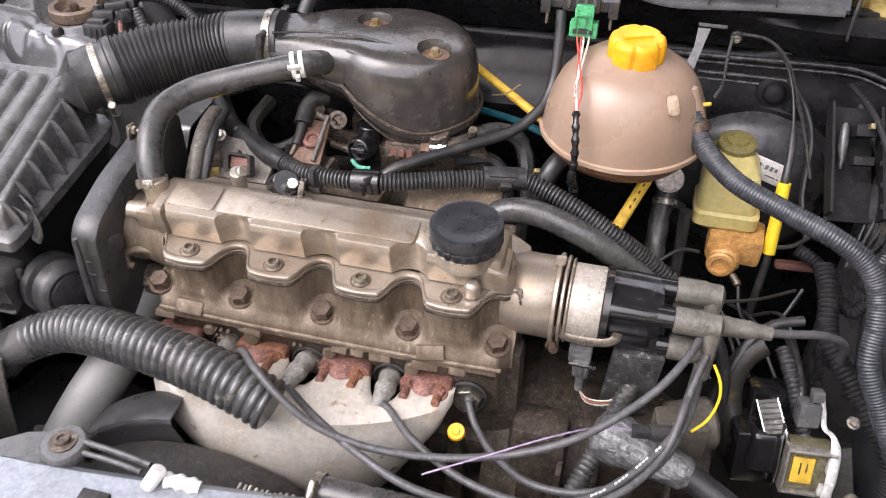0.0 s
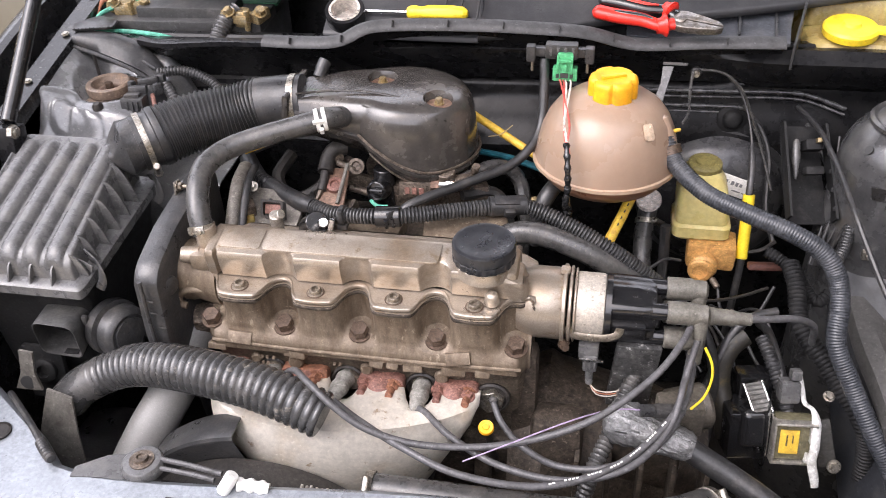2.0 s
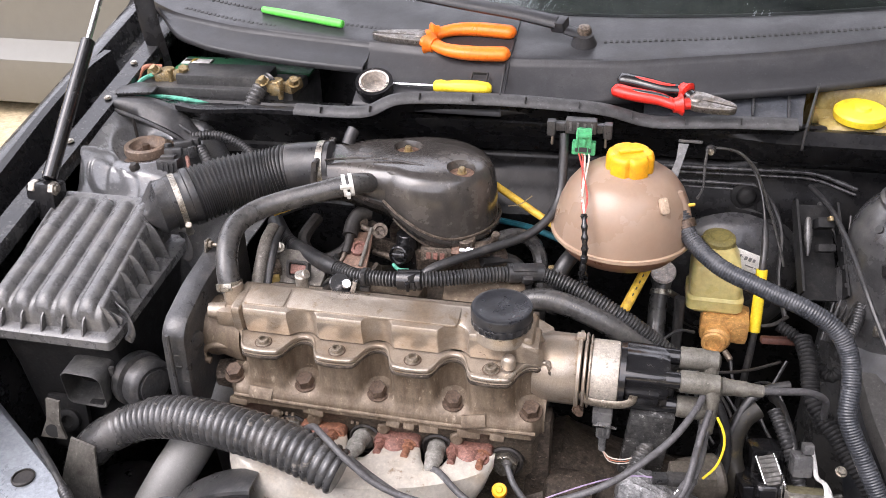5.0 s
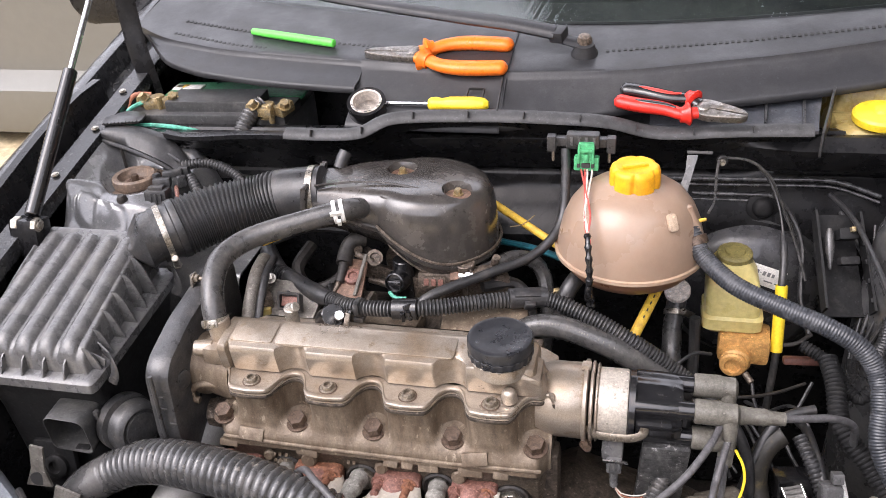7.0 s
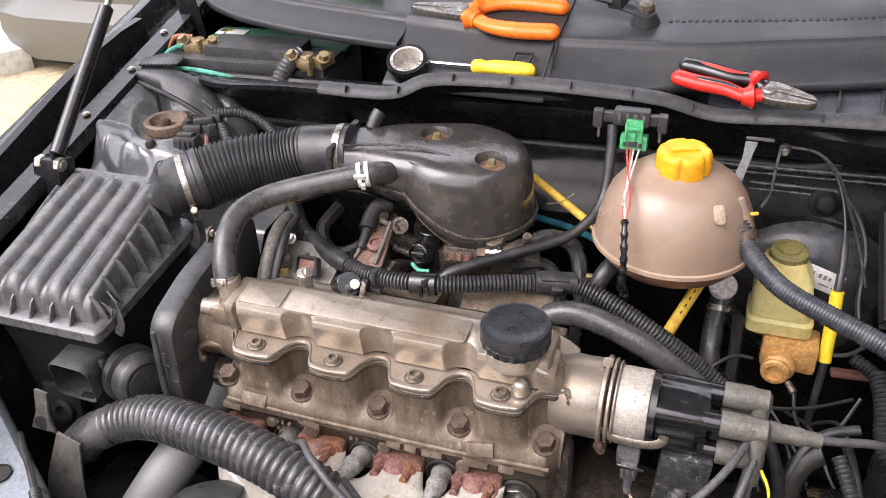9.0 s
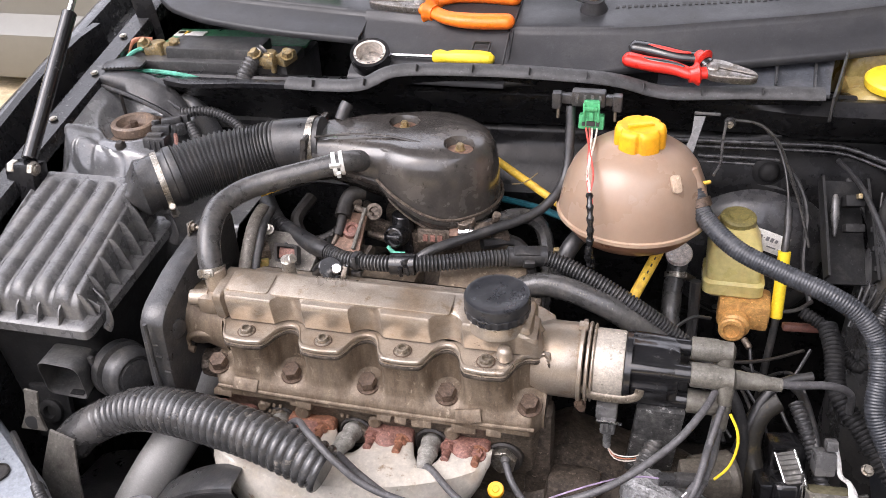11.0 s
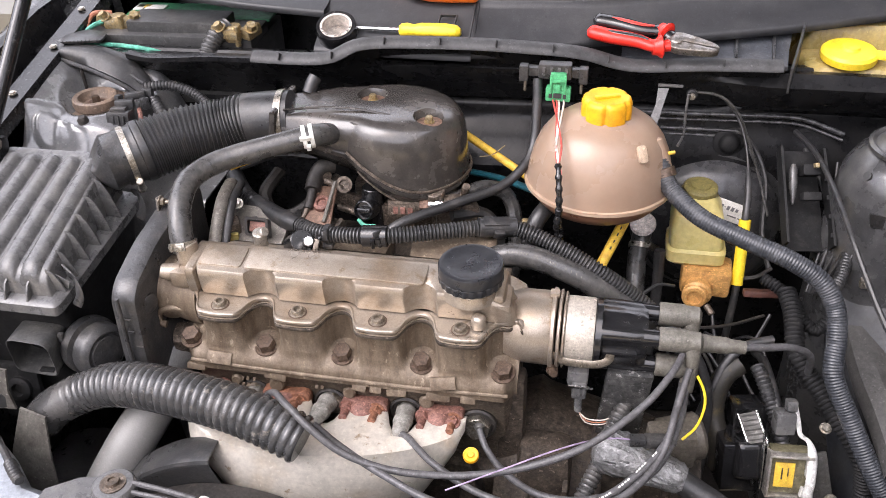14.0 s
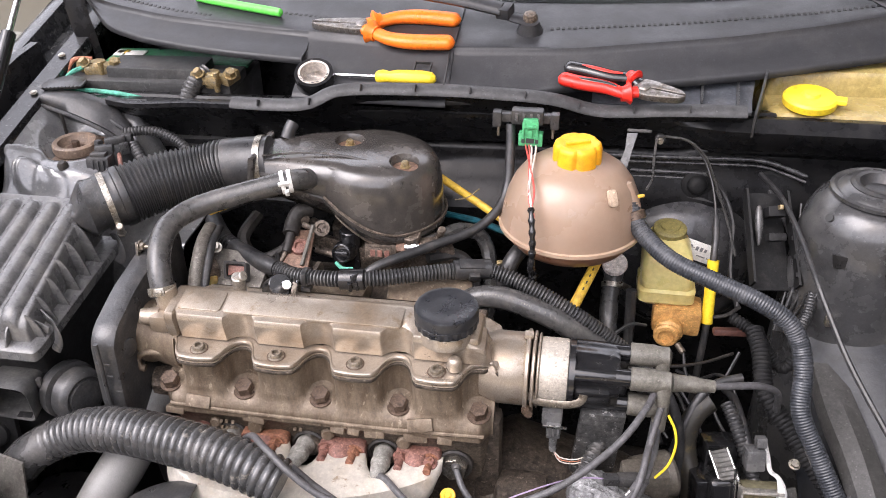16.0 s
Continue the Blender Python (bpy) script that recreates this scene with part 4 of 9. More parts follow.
# worn raised casting marks, each one its own piece
for x0, n in ((-0.383, 3), (-0.298, 2)):
    for i in range(n):
        for j in range(2 if x0 < -0.35 else 1):
            bm = bmesh.new()
            box(bm, (x0 + 0.0062 * i + rng.uniform(-0.0008, 0.0008), 0.5545 - 0.002 * j, 0.7725 - 0.007 * j), (0.0036, 0.0012, 0.0042), 0.0004, (-30, rng.uniform(-12, 12), 0), 1)
            part("casting_mark", bm, HEAD, engine)
for i in range(6):
    bm = bmesh.new()
    box(bm, (-0.262 + 0.0125 * i + rng.uniform(-0.003, 0.003), 0.5468, 0.793 + rng.uniform(-0.0015, 0.0015)), (rng.uniform(0.003, 0.008), 0.002, 0.005), 0.0006, (0, rng.uniform(-8, 8), 0), 1)
    part("casting_mark", bm, HEAD, engine)

# pockets for the plugs
for x in (-0.372, -0.283, -0.197, -0.118):
    bm = bmesh.new()
    lathe(bm, (x, 0.5625, 0.749 if x < -0.15 else 0.744), (0, -1, 0.14), [(0.0195, 0), (0.0195, 0.0085), (0.0172, 0.010), (0.0155, 0.005)], 28)
    part("plug_seat", bm, DARK, engine)

# head bolts
for i in range(5):
    bm = bmesh.new()
    x = -0.438 + 0.0862 * i
    hexbolt(bm, (x, 0.5630, 0.8160), (0, -0.35, 1), 0.0102, 0.0115, 1.30)
    lathe(bm, (x, 0.5592, 0.8268), (0, -0.35, 1), [(0.0065, 0), (0.0055, -0.003), (0.001, -0.003)], 16)
    part("head_bolt", bm, BOLT, engine)

# block and gearbox end, below
bm = bmesh.new()
box(bm, (-0.26, 0.63, 0.53), (0.36, 0.14, 0.28), 0.012)
for x in (-0.4, -0.31, -0.22, -0.13):
    box(bm, (x, 0.557, 0.55), (0.02, 0.02, 0.2), 0.006)
part("engine_block", bm, GRIME, engine)
bm = bmesh.new()
lathe(bm, (-0.07, 0.63, 0.60), (1, 0, 0), [(0.10, -0.03), (0.115, 0), (0.118, 0.01), (0.112, 0.02), (0.10, 0.07), (0.085, 0.14), (0.06, 0.2)], 36)
part("bell_housing", bm, GRIME, engine)
bm = bmesh.new()
box(bm, (-0.045, 0.56, 0.66), (0.06, 0.05, 0.12), 0.015, (-8, 0, 0))
part("gearbox_mount", bm, GRIME, engine)
bm = bmesh.new()
box(bm, (0.05, 0.59, 0.665), (0.09, 0.08, 0.11), 0.02, (0, 0, 6))
part("gearbox_cover", bm, GRIME, engine)
for k in range(5):
    bm = bmesh.new()
    box(bm, (-0.02 + 0.035 * k, 0.545, 0.64), (0.006, 0.04, 0.10), 0.002)
    part("casing_rib", bm, GRIME, engine)
bm = bmesh.new()
box(bm, (-0.085, 0.583, 0.735), (0.03, 0.03, 0.13), 0.008)
part("water_outlet", bm, GRIME, engine)

# valve cover: wavy flange, gasket and ribbed lid
def ring_outline(grow, back):
    front = [(x, end_round(x, 0.580 - 0.034 * lobe(x)) - grow) for x in exs]
    front[0] = (front[0][0] - grow, front[0][1])
    front[-1] = (front[-1][0] + grow, front[-1][1])
    return front + [(EX1 + grow, back - 0.045), (EX1 + grow - 0.004, back - 0.03), (EX1 - 0.016, back - 0.02), (EX1 - 0.05, back), (EX0 + 0.02, back), (EX0 - grow, back - 0.02)]
bm = bmesh.new()
slab(bm, ring_outline(0.0028, 0.678), 0.8588, 0.8630, 0.0012)
part("gasket", bm, GRIME, engine)
bm = bmesh.new()
loft(bm, [[(x, y, z) for x, y in ring_outline(g, 0.677)] for g, z in ((-0.002, 0.8622), (0.0010, 0.8628), (0.0016, 0.8636), (0.0014, 0.8646), (-0.0014, 0.8652), (-0.0014, 0.8662), (0.0018, 0.8668), (0.0026, 0.8680), (0.0025, 0.8702), (0.0016, 0.8713), (0.0002, 0.8717), (-0.0018, 0.8716), (-0.0030, 0.8708), (-0.0044, 0.8705), (-0.0062, 0.8705))])
part("cover_flange", bm, ALLOY, engine, sharp=30)
bm = bmesh.new()
rows = []
def notch(x):
    d = off(x) / 0.0170
    return 1.0 * (math.cos(math.pi / 2 * d) ** 0.65 if d < 1 else 0) * (0 if x < -0.425 or x > -0.16 else 1)
for z, fy, dz in ((0.872, lambda x: 0.5755 + 0.010 * notch(x), 0), (0.884, lambda x: 0.5735 + 0.012 * notch(x), 0), (0.896, lambda x: 0.5715 + 0.0135 * notch(x), 0),
                  (0.901, lambda x: 0.5715 + 0.0135 * notch(x), 0), (0.9045, lambda x: 0.5738 + 0.012 * notch(x), 0), (0.9058, lambda x: 0.580 + 0.0065 * notch(x), 0),
                  (0.9105, lambda x: 0.612, 0), (0.909, lambda x: 0.619, 0), (0.903, lambda x: 0.624, 0), (0.88, lambda x: 0.65, 0), (0.872, lambda x: 0.668, 0)):
    row = []
    for x in exs:
        d = min(x - EX0, EX1 - x)
        zz = z - (0.010 * (1 - smooth01(0, 0.010, d)) if z > 0.9 else 0)
        y = fy(x) + (0.012 * (1 - smooth01(0, 0.012, d)) if z < 0.911 and fy(x) < 0.6 else 0)
        xx = min(max(x, EX0 + 0.006 + (z - 0.872) * 0.15), EX1 - 0.006 - (z - 0.872) * 0.15)
        k = smooth01(EX1 - 0.045, EX1 - 0.004, x)
        if fy(x) > 0.6:
            y += k * 0.8 * (0.598 - y)
        row.append((xx, y, zz - (0.012 * k if z > 0.9 else 0)))
    rows.append(row)
vv = [[bm.verts.new(p) for p in r] for r in rows]
for a, b in zip(vv, vv[1:]):
    for i in range(len(a) - 1):
        bm.faces.new((a[i], a[i + 1], b[i + 1], b[i]))
for j in (0, -1):
    bm.faces.new([r[j] for r in vv])
bm.faces.new(vv[0] + vv[-1][::-1])
cover = part("valve_cover", bm, ALLOY, engine, "stained silver-brown cast valve cover", sharp=42)
# raised panels on the lid
def lid_z(y):
    return 0.9058 + (y - 0.579) / 0.033 * 0.0047
for x0, x1 in ((-0.424, -0.3755), (-0.3725, -0.178)):
    bm = bmesh.new()
    poly = round_poly([(x0, 0.5805), (x1, 0.5805), (x1, 0.612), (x0, 0.612)], 0.005)
    slab(bm, poly, -0.002, 0.0013, 0.0006, lambda u, v, h: Vector((u, v, lid_z(v) + h)))
    part("raised_panel", bm, ALLOY, cover)
# filler tower under the cap
bm = bmesh.new()
box(bm, (-0.131, 0.601, 0.8885), (0.074, 0.052, 0.035), 0.010, (0, 0, 0), 4)
part("filler_block", bm, ALLOY, cover, sharp=30)
bm = bmesh.new()
lathe(bm, (-0.131, 0.590, 0.0), (0, 0, 1), [(0.0295, 0.896), (0.0295, 0.9035), (0.0285, 0.907), (0.0285, 0.914)], 40)
part("filler_neck", bm, ALLOY, cover)
# domed stud beside the last screw
bm = bmesh.new()
lathe(bm, (-0.1195, 0.5665, 0.8735), (0, -0.1, 1), [(0.0085, 0), (0.0078, 0.006), (0.0072, 0.010), (0.005, 0.0128), (0.002, 0.0138)], 20)
part("stud", bm, ALLOY, cover)
for i in range(4):
    bm = bmesh.new()
    at = Vector((FIRST + PITCH * i, 0.5595, 0.8710))
    lathe(bm, at, (0, -0.08, 1), [(0.0085, 0), (0.0085, 0.0010), (0.0066, 0.0014), (0.0063, 0.005), (0.0056, 0.0058), (0.0038, 0.0058), (0.0034, 0.002), (0.001, 0.002)], 24)
    part("cover_screw", bm, SCREW, cover, "greasy steel socket screw")
    bm = bmesh.new()
    lathe(bm, at - Vector((0, 0, 0.0006)), (0, -0.08, 1), [(0.0098, 0), (0.0098, 0.0009), (0.0082, 0.0011)], 24)
    part("washer", bm, BOLT, cover)

# breather outlet at the cover's end
bm = bmesh.new()
box(bm, (-0.447, 0.592, 0.884), (0.022, 0.034, 0.022), 0.006)
cyl(bm, (-0.44, 0.60, 0.886), (-0.446, 0.603, 0.915), 0.0135, 0.0125)
cyl(bm, (-0.45, 0.588, 0.886), (-0.470, 0.583, 0.889), 0.0105, 0.0085)
part("breather_outlet", bm, ALLOY, engine)
# cam housing to the belt cover
bm = bmesh.new()
lathe(bm, (-0.482, 0.610, 0.848), (1, 0, 0), [(0.036, 0), (0.036, 0.012), (0.034, 0.018), (0.038, 0.036), (0.04, 0.05)], 36)
hose(bm, [(-0.450, 0.577, 0.845), (-0.470, 0.575, 0.844), (-0.4795, 0.573, 0.836), (-0.479, 0.572, 0.826), (-0.472, 0.572, 0.8235)], 0.0042, 10, 0.003)
part("cam_bearing_housing", bm, HEAD, engine)

# oil filler cap
oilcap = thing("oil_filler_cap", (-0.131, 0.590, 0.907), "round satin black plastic oil filler cap", "oil cap")
bm = bmesh.new()
def knurl(t, k):
    return 1 + (0.020 * math.copysign(abs(math.sin(22 * t)) ** 0.5, math.sin(22 * t)) if k in (1, 2, 3) else 0)
lathe(bm, (-0.131, 0.591, 0.9118), (0, -0.02, 1), [(0.0300, 0.0), (0.0322, 0.001), (0.0328, 0.006), (0.0326, 0.0085), (0.0316, 0.0092), (0.0330, 0.0102), (0.0332, 0.0190), (0.0320, 0.0212), (0.0285, 0.0220), (0.0270, 0.0214), (0.012, 0.0212), (0.004, 0.0214)], 132, knurl)
part("cap", bm, CAP, oilcap)
bm = bmesh.new()
lathe(bm, (-0.131, 0.591, 0.9098), (0, 0, 1), [(0.030, 0), (0.0318, 0.0010), (0.030, 0.0020)], 40)
part("seal_ring", bm, STEEL, oilcap)

# exhaust manifold flanges
manifold = thing("exhaust_manifold", (-0.27, 0.54, 0.6), "red-rusted cast iron exhaust manifold", "manifold")
for x, w in ((-0.425, 0.05), (-0.333, 0.055), (-0.243, 0.052), (-0.158, 0.05)):
    bm = bmesh.new()
    outline = round_poly([(-w / 2, -0.008), (-w / 2 + 0.012, -0.014), (w / 2 - 0.012, -0.014), (w / 2, -0.008), (w / 2, 0.010), (w / 2 - 0.008, 0.014), (0.006, 0.011), (-0.006, 0.011), (-w / 2 + 0.008, 0.014), (-w / 2, 0.010)], 0.005)
    slab(bm, outline, 0.0, 0.014, 0.0014, lambda u, v, h, x=x: Vector((x + u, 0.560 - h + 0.15 * v, 0.753 + v - 0.1 * h)))
    part("flange", bm, ORANGE_RUST if x in (-0.333,) else RUST, manifold)
    bm = bmesh.new()
    lathe(bm, (x - 0.002, 0.553, 0.748), (0.05, -1, -0.35), [(0.0185, 0), (0.0195, 0.006), (0.018, 0.016), (0.0165, 0.024)], 24)
    part("port_neck", bm, RUST, manifold)
    bm = bmesh.new()
    hose(bm, [(x, 0.575, 0.74), (x + 0.1 * (-0.27 - x), 0.555, 0.725), (x + 0.3 * (-0.27 - x), 0.53, 0.68), (x + 0.5 * (-0.27 - x), 0.52, 0.6)], 0.021, 16)
    part("runner", bm, DARK if x < -0.4 or x > -0.2 else RUST, manifold)
    for dx in (-0.018, 0.014):
        bm = bmesh.new()
        cyl(bm, (x + dx, 0.556, 0.754), (x + dx, 0.524, 0.761), 0.0044, n=12)
        hexbolt(bm, (x + dx, 0.547, 0.7555), (0, -1, 0.22), 0.0076, 0.009, 1.3)
        part("stud_nut", bm, ORANGE_RUST if dx > 0 else RUST, manifold)

# heat shield over the manifold
hshield = thing("exhaust_heat_shield", (-0.27, 0.46, 0.62), "stained silver sheet-metal exhaust heat shield", "heat shield")
bm = bmesh.new()
def sh_half(f):
    """Half of the shield's outline as it curves across: 0 at one end to 1 at the other."""
    return math.sin(math.pi * f)
rows = []
N = 60
def crease(f):
    x = -0.432 + 0.302 * f
    y = 0.512 + 0.030 * f - 0.060 * sh_half(f) ** 0.55 
    return x, y
def scoop(x):
    """Cut-outs round the spark plugs."""
    return max(math.exp(-((x - c) / 0.0175) ** 4) for c in (-0.283, -0.197))
for s in range(7):
    row = []
    for i in range(N + 1):
        f = i / N
        x, y = crease(f)
        rear = 0.556 - 0.036 * scoop(x) - 0.05 * smooth01(-0.33, -0.40, x)
        rear = max(rear, y + 0.004)
        t = s / 6
        row.append((x, rear + (y - rear) * t, 0.7545 + 0.004 * math.sin(math.pi * t) + 0.006 * t * sh_half(f) ))
    rows.append(row)
for t in (0.04, 0.12, 0.3, 0.5, 0.7, 0.85, 1.0):
    row = []
    for i in range(N + 1):
        f = i / N
        x, y = crease(f)
        drop = 0.125 * sh_half(f) ** 0.42 + 0.012
        xm = -0.27
        row.append((x + (xm - x) * 0.20 * t * t, y - 0.012 * math.sin(min(1, t * 3) * 1.5708) + 0.006 * t, 0.7545 + 0.006 * sh_half(f) - 0.003 - drop * t))
    rows.append(row)
sheet(bm, rows, 0.0016, (0, 0.4, -1))
part("shell", bm, SHIELD, hshield, sharp=50)
for p in ((-0.235, 0.5475, 0.757), (-0.144, 0.540, 0.758), (-0.334, 0.492, 0.7585)):
    bm = bmesh.new()
    hexbolt(bm, p, (0, -0.15, 1), 0.0065, 0.005, 1.45)
    part("shield_bolt", bm, RUST, hshield)

# dipstick
dip = thing("dipstick", (-0.118, 0.52, 0.6), "dipstick with a bright yellow ring handle", "dipstick")
bm = bmesh.new()
lathe(bm, (-0.118, 0.508, 0.746), (0, -0.45, 1), [(0.0072, 0), (0.0085, 0.0015), (0.0085, 0.0045), (0.0075, 0.006), (0.004, 0.0058), (0.0032, 0.0072), (0.001, 0.0072)], 28)
part("handle", bm, YELLOWCAP, dip)
bm = bmesh.new()
hose(bm, [(-0.118, 0.509, 0.748), (-0.117, 0.53, 0.70), (-0.112, 0.56, 0.62)], 0.0045, 10)
part("tube", bm, DARK, dip)

# timing belt cover
tc = thing("timing_belt_cover", (-0.49, 0.6, 0.6), "dusty black plastic timing belt cover", "belt cover")
bm = bmesh.new()
poly = round_poly([(0.668, 0.921), (0.60, 0.9125), (0.549, 0.8965), (0.535, 0.882), (0.529, 0.80), (0.54, 0.768), (0.585, 0.74), (0.60, 0.60), (0.72, 0.60), (0.72, 0.92)], 0.012)
slab(bm, poly, 0.478, 0.508, 0.006, lambda u, v, h: Vector((-h, u, v)))
lathe(bm, (-0.481, 0.560, 0.862), (1, -0.3, 0), [(0.012, 0), (0.011, 0.005), (0.008, 0.0065), (0.002, 0.007)], 18)
part("cover", bm, PLASTIC, tc)
bm = bmesh.new()
hose(bm, [(-0.493, 0.5275, 0.89), (-0.4935, 0.5265, 0.80), (-0.493, 0.54, 0.765)], 0.0025, 8)
part("seam", bm, PLASTIC, tc)
bm = bmesh.new()
box(bm, (-0.501, 0.660, 0.926), (0.003, 0.012, 0.016), 0.0012, (-12, 0, 0))
part("tab", bm, DULLALLOY, tc)
bm = bmesh.new()
hexbolt(bm, (-0.4995, 0.660, 0.928), (1, -0.1, 0.1), 0.0048, 0.006)
cyl(bm, (-0.4935, 0.660, 0.928), (-0.4865, 0.660, 0.928), 0.0026, n=10)
part("cover_bolt", bm, SCREW, tc)
bm = bmesh.new()
for v, w in ((0.862, 0.010), (0.846, 0.005), (0.826, 0.005)):
    box(bm, (-0.492 + 0.3 * (0.862 - v), 0.5288, v), (w * 1.6, 0.002, 0.0016), 0.0004)
part("moulded_mark", bm, PLASTIC, tc)

# ---- intake side ----
# air filter box: a ribbed sloping lid with a flat rim, webs down the engine side, a dark base
airbox = thing("air_filter_box", (-0.64, 0.6, 0.55), "dusty grey-black ribbed air filter box", "air filter")
def ab_edge(y):
    """The lid's upper edge on the engine side."""
    return -0.5795 - 0.06 * (y - 0.54)
def ab_top(y):
    return 0.7405 + 0.293 * y
def ab_rim(y):
    return 0.8179 + 0.105 * y
AB_FOOT, AB_BACK, AB_LEFT = 0.539, 0.722, -0.726
def ab_ribs(x, y):
    """Height of the nearest long rib over the lid's flat."""
    best = 0.0
    for i in range(6):
        f = (min(max(y, 0.52), 0.6965) - 0.55) / 0.15
        pitch = 0.0278 - 0.0022 * f
        cx = -0.6005 - 0.002 * f - pitch * i
        d = math.hypot(x - cx, y - min(max(y, 0.52), 0.6965)) / 0.0112
        if d < 1:
            best = max(best, 0.0078 * (1 - d ** 2.4) ** 0.75)
    return best
def lid_height(u, v):
    """Point on the lid's top: u across from the wing to the engine, v from front to back."""
    y = AB_FOOT + (AB_BACK - AB_FOOT) * v
    x = AB_LEFT + (ab_edge(y) - AB_LEFT) * u
    r = 0.0
    for d, w in ((y - AB_FOOT, 0.017), (AB_BACK - y, 0.007), (ab_edge(y) - x, 0.004), (x - AB_LEFT, 0.010)):
        if d < w:
            r += (1 - math.sqrt(max(0.0, 1 - (1 - d / w) ** 2))) * w * 0.8
    return Vector((x, y, ab_top(y) - r + ab_ribs(x, y) * smooth01(0.0, 0.004, ab_edge(y) - x)))
bm = bmesh.new()
NU, NV = 132, 72
grid = [[bm.verts.new(lid_height(i / NU, (j / NV) ** 1.25)) for i in range(NU + 1)] for j in range(NV + 1)]
for j in range(NV):
    for i in range(NU):
        bm.faces.new((grid[j][i], grid[j][i + 1], grid[j + 1][i + 1], grid[j + 1][i]))
border = grid[0] + [r[-1] for r in grid[1:]] + grid[-1][-2::-1] + [r[0] for r in grid[-2:0:-1]]
lower = []
for vt in border:
    x, y, z = vt.co
    k = (x - ab_edge(y)) > -1e-5
    lower.append(bm.verts.new((x + (0.004 if k else 0), y - (0.003 if y < AB_FOOT + 1e-5 else 0), ab_rim(y) - 0.003)))
for a in range(len(border)):
    b = (a + 1) % len(border)
    bm.faces.new((border[a], lower[a], lower[b], border[b]))
lid = part("lid", bm, GREYPLASTIC, airbox, "faded grey ribbed lid", sharp=50)
# flat rim round the lid
def ab_rim_poly(g):
    return round_poly([(-0.742 + g, 0.5235 + g), (-0.5665 - g, 0.5235 + g), (-0.5635 - g, 0.533 + g), (-0.5635 - g, 0.728 - g), (-0.742 + g, 0.728 - g)], 0.012, 4)
bm = bmesh.new()
loft(bm, [[(u, v, ab_rim(v) + dz) for u, v in ab_rim_poly(g)] for g, dz in ((0.012, 0.0012), (0.0016, 0.0), (0.0, -0.0016), (0.0, -0.0125), (0.003, -0.0125), (0.008, -0.011))])
part("rim", bm, GREYPLASTIC, lid)
# webs down the engine side and along the front
for i in range(6):
    bm = bmesh.new()
    y = 0.677 - 0.0258 * i
    x0, z0, z1 = ab_edge(y), ab_top(y) - 0.001, ab_rim(y)
    d = -0.565 - x0
    h = z0 - z1
    poly = [(-0.003, 0.003), (0.18 * d, 0.0), (0.42 * d, -0.14 * h), (0.64 * d, -0.38 * h), (0.82 * d, -0.68 * h), (0.98 * d, -0.985 * h), (-0.003, -0.985 * h)]
    slab(bm, poly[::-1], -0.0011, 0.0011, 0.0004, lambda u, v, w, x0=x0, y=y, z0=z0: Vector((x0 + u, y + w, z0 + v)))
    part("fin", bm, GREYPLASTIC, lid)
for i in range(5):
    bm = bmesh.new()
    x = -0.6003 - 0.0262 * i
    z = ab_rim(0.53)
    poly = [(0.002, 0.019), (-0.003, 0.016), (-0.008, 0.007), (-0.0105, -0.0005), (0.002, -0.0005)]
    slab(bm, poly, -0.0012, 0.0012, 0.0004, lambda u, v, h, x=x, z=z: Vector((x + h, 0.537 + u, z + v)))
    part("fin", bm, GREYPLASTIC, lid)
# snapped web ends lying in the front corner
bm = bmesh.new()
box(bm, (-0.571, 0.566, 0.888), (0.020, 0.0018, 0.011), 0.0005, (8, 24, -24))
box(bm, (-0.571, 0.553, 0.885), (0.019, 0.0018, 0.010), 0.0005, (-6, 18, -10))
part("broken_web", bm, GREYPLASTIC, lid)
# base of the box
bm = bmesh.new()
def ab_base_poly(g, k):
    return round_poly([(-0.735 + g, 0.530 + k), (-0.571 - g, 0.530 + k), (-0.571 - g, 0.722 - g), (-0.735 + g, 0.722 - g)], 0.016, 4)
loft(bm, [[(u, v, z0 + k * v) for u, v in ab_base_poly(g, q)] for g, q, z0, k in ((0.016, 0.024, 0.70, 0), (0.008, 0.020, 0.80, 0), (0.004, 0.014, 0.828, 0.03), (0.0, 0.001, 0.796, 0.105), (0.0, 0.0, 0.8065, 0.105))])
part("base", bm, MATTE, airbox, "dull black lower box")
# open snout for cold air, flared, with a slotted lower lip
def snout_ring(g, depth):
    o = round_poly([(-0.5 + g, -0.5 + g), (0.5 - g, -0.5 + g), (0.5 - g, 0.5 - g), (-0.5 + g, 0.5 - g)], 0.22 - 0.5 * g, 5)
    out = []
    for u, v in o:
        front = Vector((-0.606 + 0.0515 * u + 0.0075 * v, 0.5105 - 0.011 * v, 0.806 + 0.0570 * v - 0.0025 * u + 0.006 * (0.25 - u * u)))
        back = Vector((-0.613 + 0.054 * u + 0.003 * v, 0.556, 0.806 + 0.044 * v))
        out.append(front.lerp(back, depth))
    return out
bm = bmesh.new()
loft(bm, [snout_ring(0, 1.0), snout_ring(0, 0.5), snout_ring(0, 0.02), snout_ring(0.010, 0.0), snout_ring(0.028, 0.01), snout_ring(0.034, 0.5), snout_ring(0.034, 0.97)], caps=False)
part("snout", bm, DUSTY, airbox, "open rectangular air intake snout")
bm = bmesh.new()
loft(bm, [snout_ring(0.02, 0.90), snout_ring(0.02, 0.96)])
part("snout_back", bm, MATTE, airbox)
bm = bmesh.new()
box(bm, (-0.6015, 0.5225, 0.7805), (0.0165, 0.0075, 0.003), 0.0004, (0, 0, 4))
part("slot", bm, MATTE, airbox)
